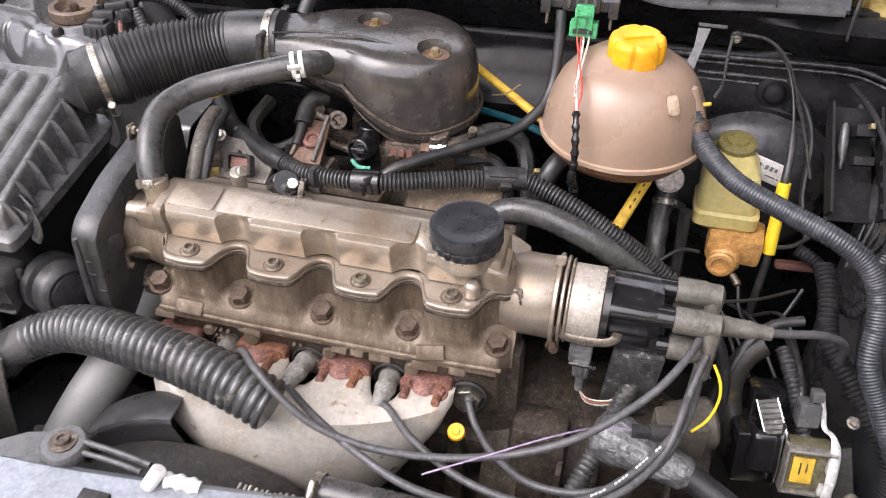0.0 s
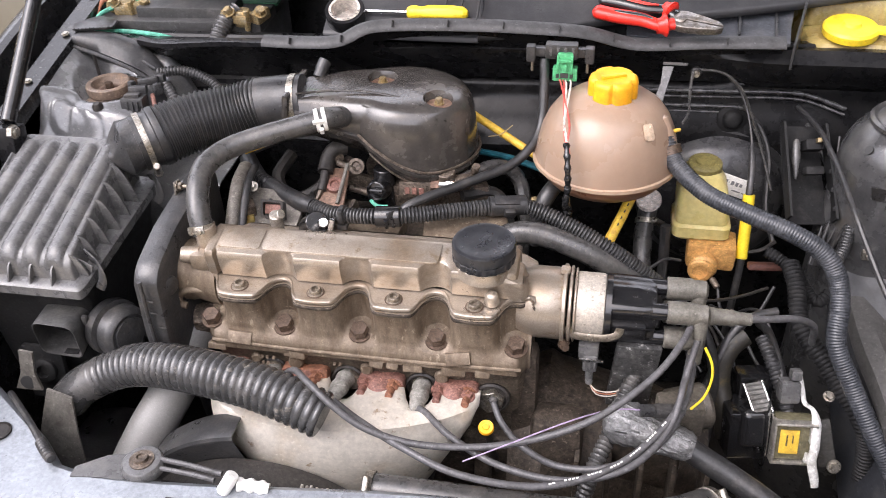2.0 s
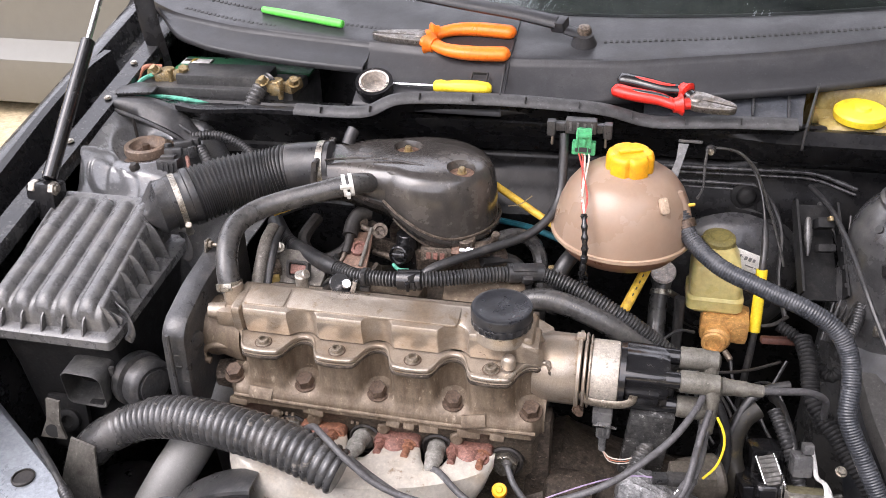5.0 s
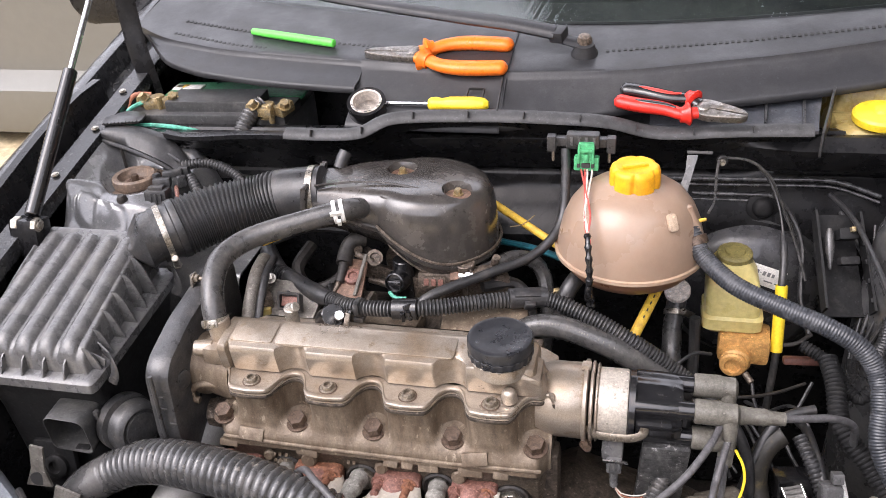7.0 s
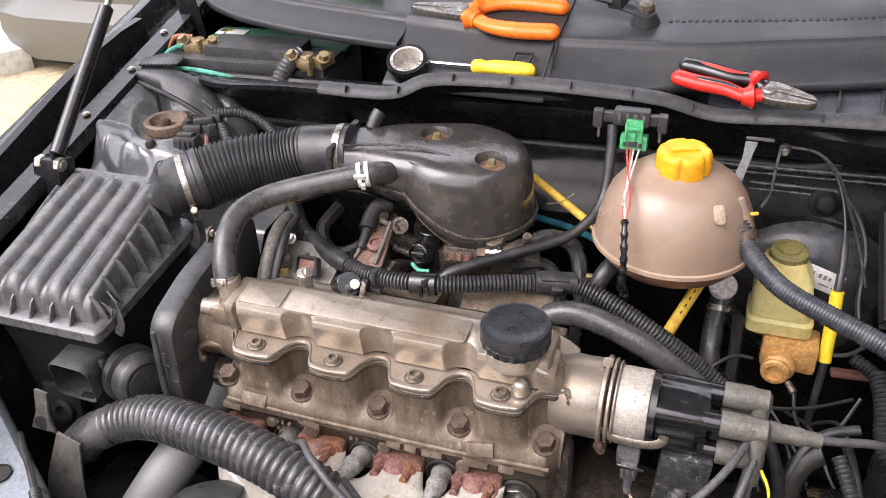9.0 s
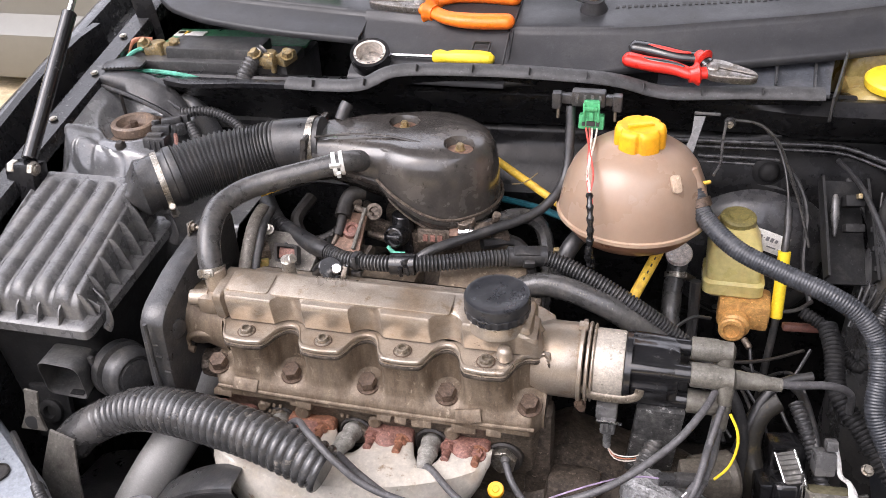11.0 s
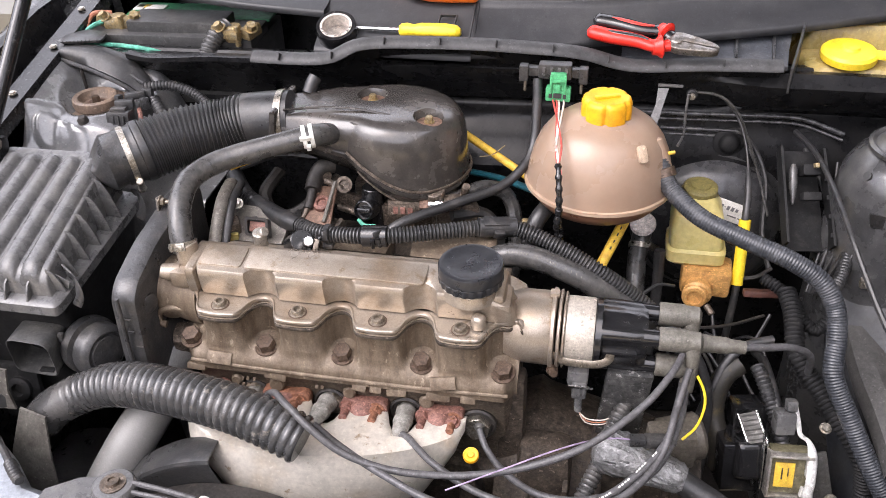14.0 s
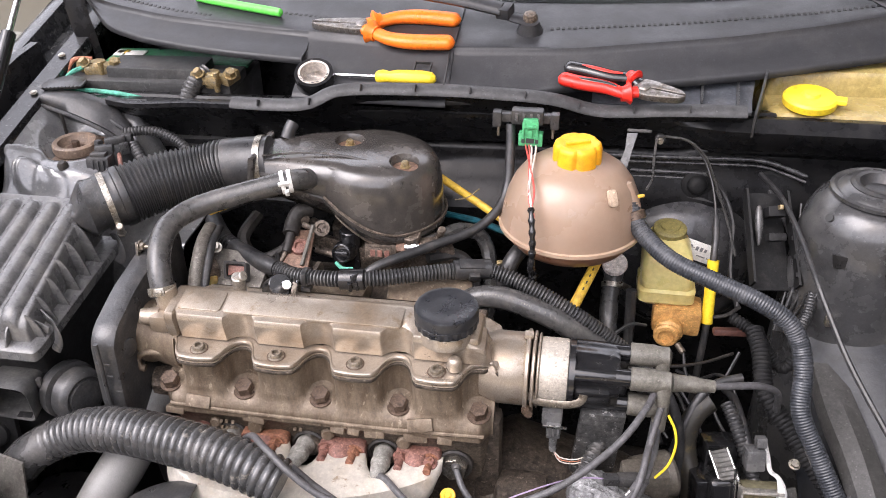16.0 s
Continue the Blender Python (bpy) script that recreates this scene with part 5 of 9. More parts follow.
# stepped round valve beside the snout
bm = bmesh.new()
lathe(bm, (-0.563, 0.552, 0.800), (0.92, -0.38, 0.06), [(0.026, -0.012), (0.0325, -0.004), (0.0335, 0.0), (0.0335, 0.009), (0.0275, 0.0105), (0.0275, 0.013), (0.0310, 0.015), (0.0305, 0.026), (0.0285, 0.031), (0.024, 0.034), (0.0235, 0.032), (0.020, 0.032), (0.0195, 0.0355), (0.006, 0.037)], 40)
box(bm, (-0.578, 0.532, 0.823), (0.006, 0.006, 0.012), 0.0015)
part("valve_housing", bm, PLASTIC, airbox)
# bracket leg with its bolt eye
bm = bmesh.new()
box(bm, (-0.652, 0.530, 0.735), (0.052, 0.008, 0.075), 0.003, (-8, 0, 0))
lathe(bm, (-0.650, 0.526, 0.742), (0, -1, 0.3), [(0.015, 0), (0.015, 0.005), (0.012, 0.007), (0.008, 0.007), (0.007, 0.001), (0.001, 0.001)], 20)
part("mounting_leg", bm, MATTE, airbox)
# lid clips and the hooded outlet
for y in (0.700, 0.548):
    bm = bmesh.new()
    z = ab_rim(y)
    path = spline([(-0.566, y + 0.012, z + 0.012), (-0.558, y + 0.008, z + 0.014), (-0.551, y + 0.001, z + 0.007), (-0.550, y - 0.002, z - 0.004), (-0.555, y - 0.004, z - 0.014)], 6)
    sweep(bm, path, 0.0055, 10, flat=0.25, up=(0.2, 1, 0.2))
    part("lid_clip", bm, PLASTIC, airbox)
bm = bmesh.new()
o_end, o_dir = Vector((-0.577, 0.7115, 0.9480)), Vector((0.78, 0.60, 0.12)).normalized()
o_side = o_dir.cross((0, 0, 1)).normalized()
o_up = o_side.cross(o_dir)
def hood(d, a, b, p, lift):
    """A rounded section of the outlet, d before its end; p sets how square it is."""
    ring = []
    for k in range(40):
        t = 2 * math.pi * k / 40
        c, q = math.cos(t), math.sin(t)
        ring.append(o_end - o_dir * d - o_side * max(0.0, 0.42 * (d - 0.009)) + o_up * lift + o_side * (a * math.copysign(abs(c) ** (2 / p), c)) + o_up * (b * math.copysign(abs(q) ** (2 / p), q)))
    return ring
loft(bm, [hood(0.040, 0.018, 0.003, 4, -0.003), hood(0.026, 0.024, 0.010, 5, -0.005), hood(0.014, 0.0295, 0.0245, 5, -0.003), hood(0.009, 0.0330, 0.0310, 3, -0.001), hood(0.0, 0.0325, 0.0325, 2, 0), hood(-0.012, 0.0325, 0.0325, 2, 0)])
part("outlet_hood", bm, PLASTIC, airbox, sharp=30)

# corrugated intake duct
duct = thing("intake_duct", (-0.5, 0.77, 0.94), "black corrugated rubber intake duct", "air duct")
dpts = [(-0.582, 0.706, 0.947), (-0.555, 0.727, 0.951), (-0.514, 0.760, 0.958), (-0.470, 0.785, 0.961), (-0.435, 0.796, 0.968), (-0.385, 0.802, 0.972)]
dpath = spline(dpts, 10)
bm = bmesh.new()
sweep(bm, resample(dpath[4:13], 0.003), lambda i, f: 0.0345 + 0.003 * smooth01(0.55, 0.8, f), 32)
part("cuff", bm, RUBBER, duct)
bm = bmesh.new()
mid = resample(dpath[10:40], 0.0056 / 4)
sweep(bm, mid, lambda i, f: 0.0375 - (0.0028 if i % 4 in (2, 3) else (0.0004 if i % 4 == 1 else 0)) - 0.003 * f, 32)
part("bellows", bm, RUBBER, duct)
bm = bmesh.new()
sweep(bm, resample(dpath[38:], 0.004), 0.0335, 32)
part("cuff", bm, RUBBER, duct)
worm_clamp(duct, dpath[7], dpath[8] - dpath[6], 0.0348, 0.0070, (0.4, -0.7, -0.7))
worm_clamp(duct, dpath[48], dpath[49] - dpath[47], 0.0338, 0.008, (0.3, -0.9, -0.35))

# domed air cleaner over the throttle body
dome = thing("air_cleaner_housing", (-0.27, 0.82, 0.88), "oily black plastic domed air cleaner housing", "air cleaner")
CX, CY = -0.257, 0.829
def dome_outline(grow, n=56):
    """A teardrop in plan: round over the throttle body, drawn out to the duct."""
    pts = []
    R = 0.081 + grow
    for i in range(n):
        a = math.radians(-128 + 246 * i / (n - 1))
        pts.append((CX + R * math.cos(a), CY + R * 0.93 * math.sin(a)))
    pts += [(-0.345, 0.872 + grow * 0.8), (-0.372, 0.852 + grow * 0.6), (-0.398, 0.838 + grow * 0.3), (-0.398, 0.766 - grow * 0.3), (-0.368, 0.768 - grow * 0.8), (-0.34, 0.765 - grow)]
    return pts
def throat(x):
    return smooth01(-0.21, -0.36, x)
def dome_ring(grow, z, lift=0.0):
    return [(x, y, z + lift * throat(x)) for x, y in dome_outline(grow)]
bm = bmesh.new()
loft(bm, [dome_ring(0.0015, 0.9045, 0.058), dome_ring(0.001, 0.925, 0.043), dome_ring(-0.001, 0.955, 0.018), dome_ring(-0.004, 0.968, 0.009), dome_ring(-0.009, 0.977, 0.007), dome_ring(-0.016, 0.9825, 0.006), dome_ring(-0.026, 0.9855, 0.003), dome_ring(-0.045, 0.9875, 0.0)])
domelid = part("lid", bm, DOME, dome, "worn shiny black domed lid")
WELLS = ((-0.296, 0.848, 0.9868), (-0.2155, 0.801, 0.9855))
cutter = bmesh.new()
for p in WELLS:
    lathe(cutter, V(p) - ORIGIN["air_cleaner_housing"], (0, 0, 1), [(0.0158, -0.0085), (0.0170, -0.003), (0.0190, 0.0008), (0.021, 0.02)], 40)
bmesh.ops.recalc_face_normals(cutter, faces=cutter.faces[:])
cme = bpy.data.meshes.new("cutter")
cutter.to_mesh(cme)
cutter.free()
cob = bpy.data.objects.new("cutter", cme)
scene.collection.objects.link(cob)
cob.location = dome.location
mod = domelid.modifiers.new("wells", "BOOLEAN")
mod.object, mod.operation, mod.solver = cob, "DIFFERENCE", "MANIFOLD"
deps = bpy.context.evaluated_depsgraph_get()
bored = bpy.data.meshes.new_from_object(domelid.evaluated_get(deps))
domelid.modifiers.clear()
domelid.data = bored
bpy.data.objects.remove(cob)

bored.polygons.foreach_set("use_smooth", [True] * len(bored.polygons))
bored.set_sharp_from_angle(angle=radians(38))
bm = bmesh.new()
loft(bm, [dome_ring(-0.012, 0.878, 0.06), dome_ring(-0.004, 0.886, 0.06), dome_ring(0.0035, 0.8965, 0.058), dome_ring(0.005, 0.899, 0.058), dome_ring(0.005, 0.9035, 0.058), dome_ring(0.0025, 0.9055, 0.058)])
part("base_pan", bm, DOME, dome)
bm = bmesh.new()
rim = [V(p) + Vector((0, 0, 0.002)) for p in dome_ring(0.0045, 0.9045, 0.058)]
sweep(bm, rim[:56], 0.0018, 6)
part("rim_edge", bm, CARB, dome, "dusty grey-brown rim")
bm = bmesh.new()
sweep(bm, [V(p) for p in dome_ring(-0.010, 0.8790, 0.06)][:56], 0.0014, 6)
part("lower_edge", bm, CARB, dome, "dusty grey-brown lower lip")
# moulded edge of the throat
bm = bmesh.new()
box(bm, (-0.398, 0.802, 0.972), (0.008, 0.082, 0.05), 0.004, (0, 8, 0))
part("throat_flange", bm, DOME, dome)
bm = bmesh.new()
hose(bm, [(-0.385, 0.775, 0.995), (-0.34, 0.795, 0.992), (-0.30, 0.80, 0.9895), (-0.262, 0.796, 0.9865)], 0.0014, 8)
hose(bm, [(-0.31, 0.78, 0.983), (-0.285, 0.772, 0.981), (-0.262, 0.772, 0.9795)], 0.0012, 8)
part("moulded_ridge", bm, DOME, dome)
bm = bmesh.new()
hose(bm, [(-0.377, 0.843, 0.986), (-0.374, 0.850, 0.996), (-0.371, 0.856, 1.002)], 0.0085, 14)
part("breather_nipple", bm, RUBBER, dome)
for p in WELLS:
    bm = bmesh.new()
    lathe(bm, V(p) + Vector((0, 0, -0.0090)), (0, 0, 1), [(0.0156, 0), (0.0154, 0.0018), (0.006, 0.0022), (0.001, 0.0022)], 28)
    cup = part("bolt_washer", bm, BROWNRUST, dome)
    bm = bmesh.new()
    hexbolt(bm, V(p) + Vector((0, 0, -0.0070)), (0, 0, 1), 0.0047, 0.0075, 1.4)
    part("bolt", bm, BRASS, cup)

# breather hose from the valve cover to the air cleaner
breather = thing("breather_hose", (-0.44, 0.66, 0.92), "thick black rubber breather hose with a clamp", "rubber hose")
bm = bmesh.new()
hose(bm, [(-0.447, 0.602, 0.905), (-0.4535, 0.612, 0.924), (-0.4605, 0.635, 0.943), (-0.462, 0.668, 0.955), (-0.441, 0.700, 0.962), (-0.396, 0.724, 0.970), (-0.348, 0.744, 0.978), (-0.334, 0.755, 0.977), (-0.328, 0.775, 0.968)], 0.0128, 16)
part("hose", bm, GREYRUBBER, breather)
bm = bmesh.new()
b_at, b_axis = V((-0.4485, 0.605, 0.911)), Vector((-0.2, 0.35, 0.9)).normalized()
lathe(bm, b_at - b_axis * 0.0045, b_axis, [(0.0128, 0), (0.0140, 0), (0.0140, 0.009), (0.0128, 0.009)], 32)
for ang, wide in ((-75, 0.010), (-128, 0.006)):
    e = Vector((math.cos(math.radians(ang)), math.sin(math.radians(ang)), 0.1))
    e = (e - b_axis * e.dot(b_axis)).normalized()
    m = Matrix((e, b_axis.cross(e), b_axis)).transposed().to_4x4()
    m.translation = b_at + e * 0.0152
    tmp = bmesh.new()
    box(tmp, (0, 0, 0), (0.0034, wide, 0.0092), 0.0009)
    box(tmp, (0.0018, 0, 0), (0.0016, wide * 0.45, 0.0046), 0.0006)
    join_in(bm, tmp, m)
part("ear_clamp", bm, STEEL, breather, "bright steel ear clamp")
bm = bmesh.new()
a = V((-0.347, 0.7445, 0.9785))
d = Vector((0.92, 0.38, 0.08)).normalized()
for o in (-0.006, 0.0025):
    lathe(bm, a + d * o, d, [(0.0128, 0), (0.0140, 0.0004), (0.0140, 0.0046), (0.0128, 0.005)], 24)
box(bm, a + Vector((0.002, -0.0125, 0.0035)), (0.013, 0.004, 0.006), 0.0012, (25, 0, 20))
box(bm, a + Vector((0.005, -0.0115, -0.008)), (0.005, 0.005, 0.008), 0.0012, (25, 0, 20))
part("clip", bm, WHITE, breather, "white plastic clip")

# throttle body and clutter below the dome
throttle = thing("throttle_unit", (-0.27, 0.79, 0.8), "grimy zinc throttle body with linkages and sensors", "throttle body")
bm = bmesh.new()
lathe(bm, (-0.258, 0.828, 0.78), (0, 0, 1), [(0.05, 0), (0.05, 0.06), (0.062, 0.07), (0.062, 0.099)], 32)
part("barrel", bm, CARB, throttle)
bm = bmesh.new()
box(bm, (-0.242, 0.768, 0.880), (0.040, 0.022, 0.021), 0.003, (-10, 0, 4))
box(bm, (-0.242, 0.757, 0.882), (0.030, 0.004, 0.014), 0.001, (-10, 0, 4))
part("sensor_block", bm, CARB, throttle, "grimy brown sensor block")
bm = bmesh.new()
for i in range(3):
    box(bm, (-0.2505 + 0.009 * i, 0.7545, 0.882), (0.006, 0.002, 0.009), 0.0004, (-10, 0, 4), 1)
part("raised_print", bm, RUST, throttle)
bm = bmesh.new()
cyl(bm, (-0.212, 0.766, 0.887), (-0.192, 0.764, 0.889), 0.0070)
cyl(bm, (-0.203, 0.765, 0.888), (-0.196, 0.7645, 0.8888), 0.0082, n=6)
part("fuel_union", bm, CHROME, throttle)
bm = bmesh.new()
cyl(bm, (-0.222, 0.766, 0.886), (-0.211, 0.766, 0.887), 0.0088, n=6)
part("union_nut", bm, BROWNRUST, throttle)
bm = bmesh.new()
cyl(bm, (-0.284, 0.772, 0.850), (-0.283, 0.775, 0.900), 0.0150, 0.0135)
lathe(bm, (-0.286, 0.764, 0.876), (-0.1, -0.9, 0.35), [(0.014, 0), (0.0145, 0.012), (0.012, 0.020), (0.0105, 0.021), (0.010, 0.016), (0.001, 0.016)], 24)
box(bm, (-0.286, 0.742, 0.886), (0.016, 0.008, 0.006), 0.0015, (-20, 0, 0))
part("solenoid", bm, GLOSS, throttle)
bm = bmesh.new()
lathe(bm, (-0.316, 0.766, 0.905), (0.2, -0.8, 0.5), [(0.009, -0.004), (0.010, 0.004), (0.006, 0.0045), (0.005, -0.003)], 24)
cyl(bm, (-0.34, 0.765, 0.91), (-0.318, 0.764, 0.9), 0.004)
part("hose_ring", bm, CARB, throttle)
bm = bmesh.new()
slab(bm, round_poly([(-0.358, -0.005), (-0.322, -0.006), (-0.324, 0.046), (-0.352, 0.046)], 0.004), 0.0, 0.004, 0.001, lambda u, v, h: Vector((u, 0.724 + 0.90 * v - 0.4 * h, 0.876 + 0.50 * v + 0.9 * h)))
plate = part("bracket", bm, BROWNRUST, throttle, "rusty orange-brown bracket plate")
bm = bmesh.new()
lathe(bm, (-0.338, 0.743, 0.888), (0, -0.45, 0.9), [(0.011, 0), (0.0115, 0.003), (0.010, 0.006), (0.006, 0.0065), (0.005, 0.004), (0.001, 0.004)], 24)
part("bracket_bolt", bm, RUST, plate)
bm = bmesh.new()
hose(bm, [(-0.325, 0.760, 0.912), (-0.3275, 0.74, 0.896), (-0.330, 0.718, 0.880)], 0.0024, 8)
part("linkage_rod", bm, BOOT, throttle)
bm = bmesh.new()
hose(bm, [(-0.334, 0.785, 0.920), (-0.345, 0.777, 0.921), (-0.352, 0.769, 0.912), (-0.352, 0.752, 0.902)], 0.0098, 14)
hose(bm, [(-0.352, 0.755, 0.904), (-0.352, 0.742, 0.895), (-0.353, 0.732, 0.888)], 0.0058, 12)
part("vacuum_elbow", bm, DARK, throttle, "black rubber vacuum elbow")
bm = bmesh.new()
cyl(bm, (-0.353, 0.734, 0.889), (-0.357, 0.722, 0.880), 0.0034, 0.0024, n=10)
part("pipe_end", bm, CARB, throttle)
for p, q, r in (((-0.335, 0.79, 0.90), (-0.32, 0.772, 0.905), 0.005), ((-0.35, 0.785, 0.908), (-0.338, 0.77, 0.912), 0.0065), ((-0.19, 0.79, 0.88), (-0.172, 0.785, 0.89), 0.007), ((-0.2, 0.80, 0.875), (-0.195, 0.782, 0.885), 0.009)):
    bm = bmesh.new()
    cyl(bm, p, q, r, n=14)
    part("union", bm, CARB, throttle)
bm = bmesh.new()
for c, s, r in (((-0.185, 0.80, 0.86), (0.05, 0.03, 0.03), 10), ((-0.215, 0.80, 0.845), (0.04, 0.03, 0.04), -6), ((-0.165, 0.785, 0.868), (0.022, 0.016, 0.022), 20)):
    box(bm, c, s, 0.004, (0, 0, r))
part("valve_block", bm, CARB, throttle)

inlet = thing("intake_manifold", (-0.27, 0.74, 0.7), "grimy brown cast intake manifold", "manifold")
for x in (-0.40, -0.315, -0.22, -0.135):
    bm = bmesh.new()
    hose(bm, [(x, 0.66, 0.79), (x + (-0.26 - x) * 0.12, 0.72, 0.80), (x + (-0.26 - x) * 0.45, 0.78, 0.80), (-0.26, 0.83, 0.79)], 0.027, 16)
    part("runner", bm, GRIME, inlet)
bm = bmesh.new()
box(bm, (-0.27, 0.80, 0.775), (0.2, 0.11, 0.05), 0.015)
part("plenum", bm, GRIME, inlet)
bm = bmesh.new()
box(bm, (-0.27, 0.684, 0.825), (0.34, 0.014, 0.07), 0.004)
part("port_flange", bm, CARB, inlet)
bm = bmesh.new()
box(bm, (-0.17, 0.70, 0.86), (0.10, 0.05, 0.022), 0.006, (12, 0, 5))
box(bm, (-0.30, 0.715, 0.845), (0.10, 0.05, 0.02), 0.005, (6, 0, -8))
part("bracket_plate", bm, HEAD, inlet)
bm = bmesh.new()
for x, y, z in ((-0.44, 0.70, 0.87), (-0.455, 0.72, 0.85), (-0.43, 0.735, 0.845)):
    box(bm, (x, y, z), (0.022, 0.02, 0.03), 0.004, (10, 0, 30))
part("engine_hoist_eye", bm, CARB, inlet)

# alternator behind the head, below the loom
alt = thing("alternator", (-0.42, 0.76, 0.75), "dirty alternator with a ribbed pale alloy case", "alternator")
bm = bmesh.new()
lathe(bm, (-0.475, 0.745, 0.80), (1, 0, 0.0), [(0.04, 0), (0.062, 0.006), (0.066, 0.02), (0.066, 0.055), (0.058, 0.075), (0.035, 0.085), (0.02, 0.087)], 36)
part("case", bm, GRIME, alt)
for i in range(10):
    a = 2 * math.pi * i / 10
    bm = bmesh.new()
    c = Vector((-0.393, 0.745 + 0.045 * math.cos(a), 0.80 + 0.045 * math.sin(a)))
    box(bm, c, (0.012, 0.006, 0.022), 0.002, (math.degrees(a) - 90, 0, 0))
    part("vent_rib", bm, BRIGHT, alt)
bm = bmesh.new()
box(bm, (-0.44, 0.70, 0.862), (0.018, 0.03, 0.02), 0.003, (0, 0, 20))
box(bm, (-0.438, 0.688, 0.852), (0.014, 0.02, 0.014), 0.003, (0, 0, 20))
part("terminal_block", bm, CREAM, alt, "dirty cream terminal block")
bm = bmesh.new()
hexbolt(bm, (-0.462, 0.765, 0.884), (0.5, -0.6, 0.6), 0.005, 0.010)
part("terminal_nut", bm, BOLT, alt)
for dx, r, mat in ((0.0, 0.0085, DULLALLOY), (0.013, 0.0050, RUBBER)):
    bm = bmesh.new()
    sweep(bm, resample(spline([(-0.457 + dx, 0.755, 0.902), (-0.454 + dx, 0.725, 0.901), (-0.451 + dx, 0.70, 0.892), (-0.449 + dx, 0.672, 0.868), (-0.449 + dx, 0.662, 0.84)]), 0.005), r, 12, flat=0.8, up=(0, -0.4, 1))
    part("end_frame" if r > 0.01 else "lead", bm, mat, alt)
bm = bmesh.new()
box(bm, (-0.408, 0.705, 0.868), (0.075, 0.062, 0.010), 0.004, (28, 0, -6))
part("cover_plate", bm, DULLALLOY, alt)
bm = bmesh.new()
hexbolt(bm, (-0.437, 0.722, 0.893), (0.1, -0.6, 0.8), 0.0052, 0.008)
part("frame_bolt", bm, BRIGHT, alt)
bm = bmesh.new()
loft(bm, [[(-0.400 + u, 0.694 - h * 0.6 + 0.3 * v, 0.880 + v + 0.5 * h) for u, v in round_poly([(-0.014 + i, -0.011 + i), (0.014 - i, -0.011 + i), (0.014 - i, 0.011 - i), (-0.014 + i, 0.011 - i)], 0.003)] for i, h in ((0, 0), (0, 0.016), (0.003, 0.016), (0.003, 0.006))])
socket = part("socket", bm, PLASTIC, alt, "black square plug socket")
bm = bmesh.new()
box(bm, (-0.400, 0.689, 0.885), (0.020, 0.004, 0.012), 0.001, (-35, 0, 0))
part("socket_seal", bm, RUST, socket)
sensor = thing("temperature_sender", (-0.345, 0.685, 0.86), "black sender with a bright steel terminal", "sensor")
bm = bmesh.new()
cyl(bm, (-0.352, 0.68, 0.868), (-0.338, 0.667, 0.886), 0.0155, 0.014)
part("body", bm, GLOSS, sensor)
bm = bmesh.new()
cyl(bm, (-0.332, 0.668, 0.884), (-0.328, 0.660, 0.892), 0.006)
box(bm, (-0.322, 0.668, 0.882), (0.006, 0.008, 0.022), 0.001, (0, 14, 0))
part("terminal", bm, CHROME, sensor)
fitting = thing("vacuum_fitting", (-0.378, 0.64, 0.86), "small pale alloy fitting behind the cover", "pipe fitting")
bm = bmesh.new()
cyl(bm, (-0.378, 0.645, 0.88), (-0.374, 0.636, 0.915), 0.0075)
cyl(bm, (-0.374, 0.637, 0.912), (-0.366, 0.634, 0.918), 0.0055)
part("stem", bm, BRIGHT, fitting)

# thin pipes and wires in the dark between engine and bulkhead
def line(name, label, pts, r, mat, category="pipe", n=8):
    t = thing(name, pts[len(pts) // 2], label, category)
    bm = bmesh.new()
    hose(bm, pts, r, n)
    part("sheath" if category in ("cable", "wire") else "tube", bm, mat, t)
    return t


line("fuel_hose", "black rubber fuel hose", [(-0.19, 0.775, 0.885), (-0.15, 0.82, 0.885), (-0.12, 0.83, 0.86), (-0.11, 0.80, 0.81), (-0.115, 0.78, 0.75)], 0.0095, GREYRUBBER)
line("fuel_hose", "black rubber fuel hose", [(-0.185, 0.77, 0.872), (-0.15, 0.79, 0.865), (-0.13, 0.785, 0.835), (-0.128, 0.77, 0.76)], 0.008, RUBBER)
line("brake_pipe", "thin teal brake pipe", [(-0.19, 0.90, 0.86), (-0.14, 0.875, 0.867), (-0.10, 0.86, 0.863), (-0.03, 0.85, 0.845)], 0.0045, TEAL)
line("vacuum_hose", "curled black vacuum hose", [(-0.42, 0.82, 0.885), (-0.43, 0.785, 0.868), (-0.405, 0.765, 0.852), (-0.375, 0.78, 0.858), (-0.36, 0.81, 0.875)], 0.0085, DARK)
line("vacuum_hose", "thin black vacuum hose", [(-0.46, 0.79, 0.905), (-0.42, 0.82, 0.91), (-0.37, 0.83, 0.905)], 0.006, RUBBER)
line("throttle_cable", "thin dark throttle cable", [(-0.2, 0.735, 0.865), (-0.15, 0.72, 0.868), (-0.115, 0.735, 0.872)], 0.004, GREYRUBBER, "cable")
line("earth_strap", "thin orange-yellow strip under the breather hose", [(-0.435, 0.715, 0.945), (-0.40, 0.735, 0.953), (-0.372, 0.742, 0.96)], 0.0022, DULLYELLOW, "strip")
line("loose_wire", "thin pale loose wire", [(-0.165, 0.86, 0.905), (-0.15, 0.865, 0.906), (-0.135, 0.875, 0.915)], 0.0008, BRASS, "wire")

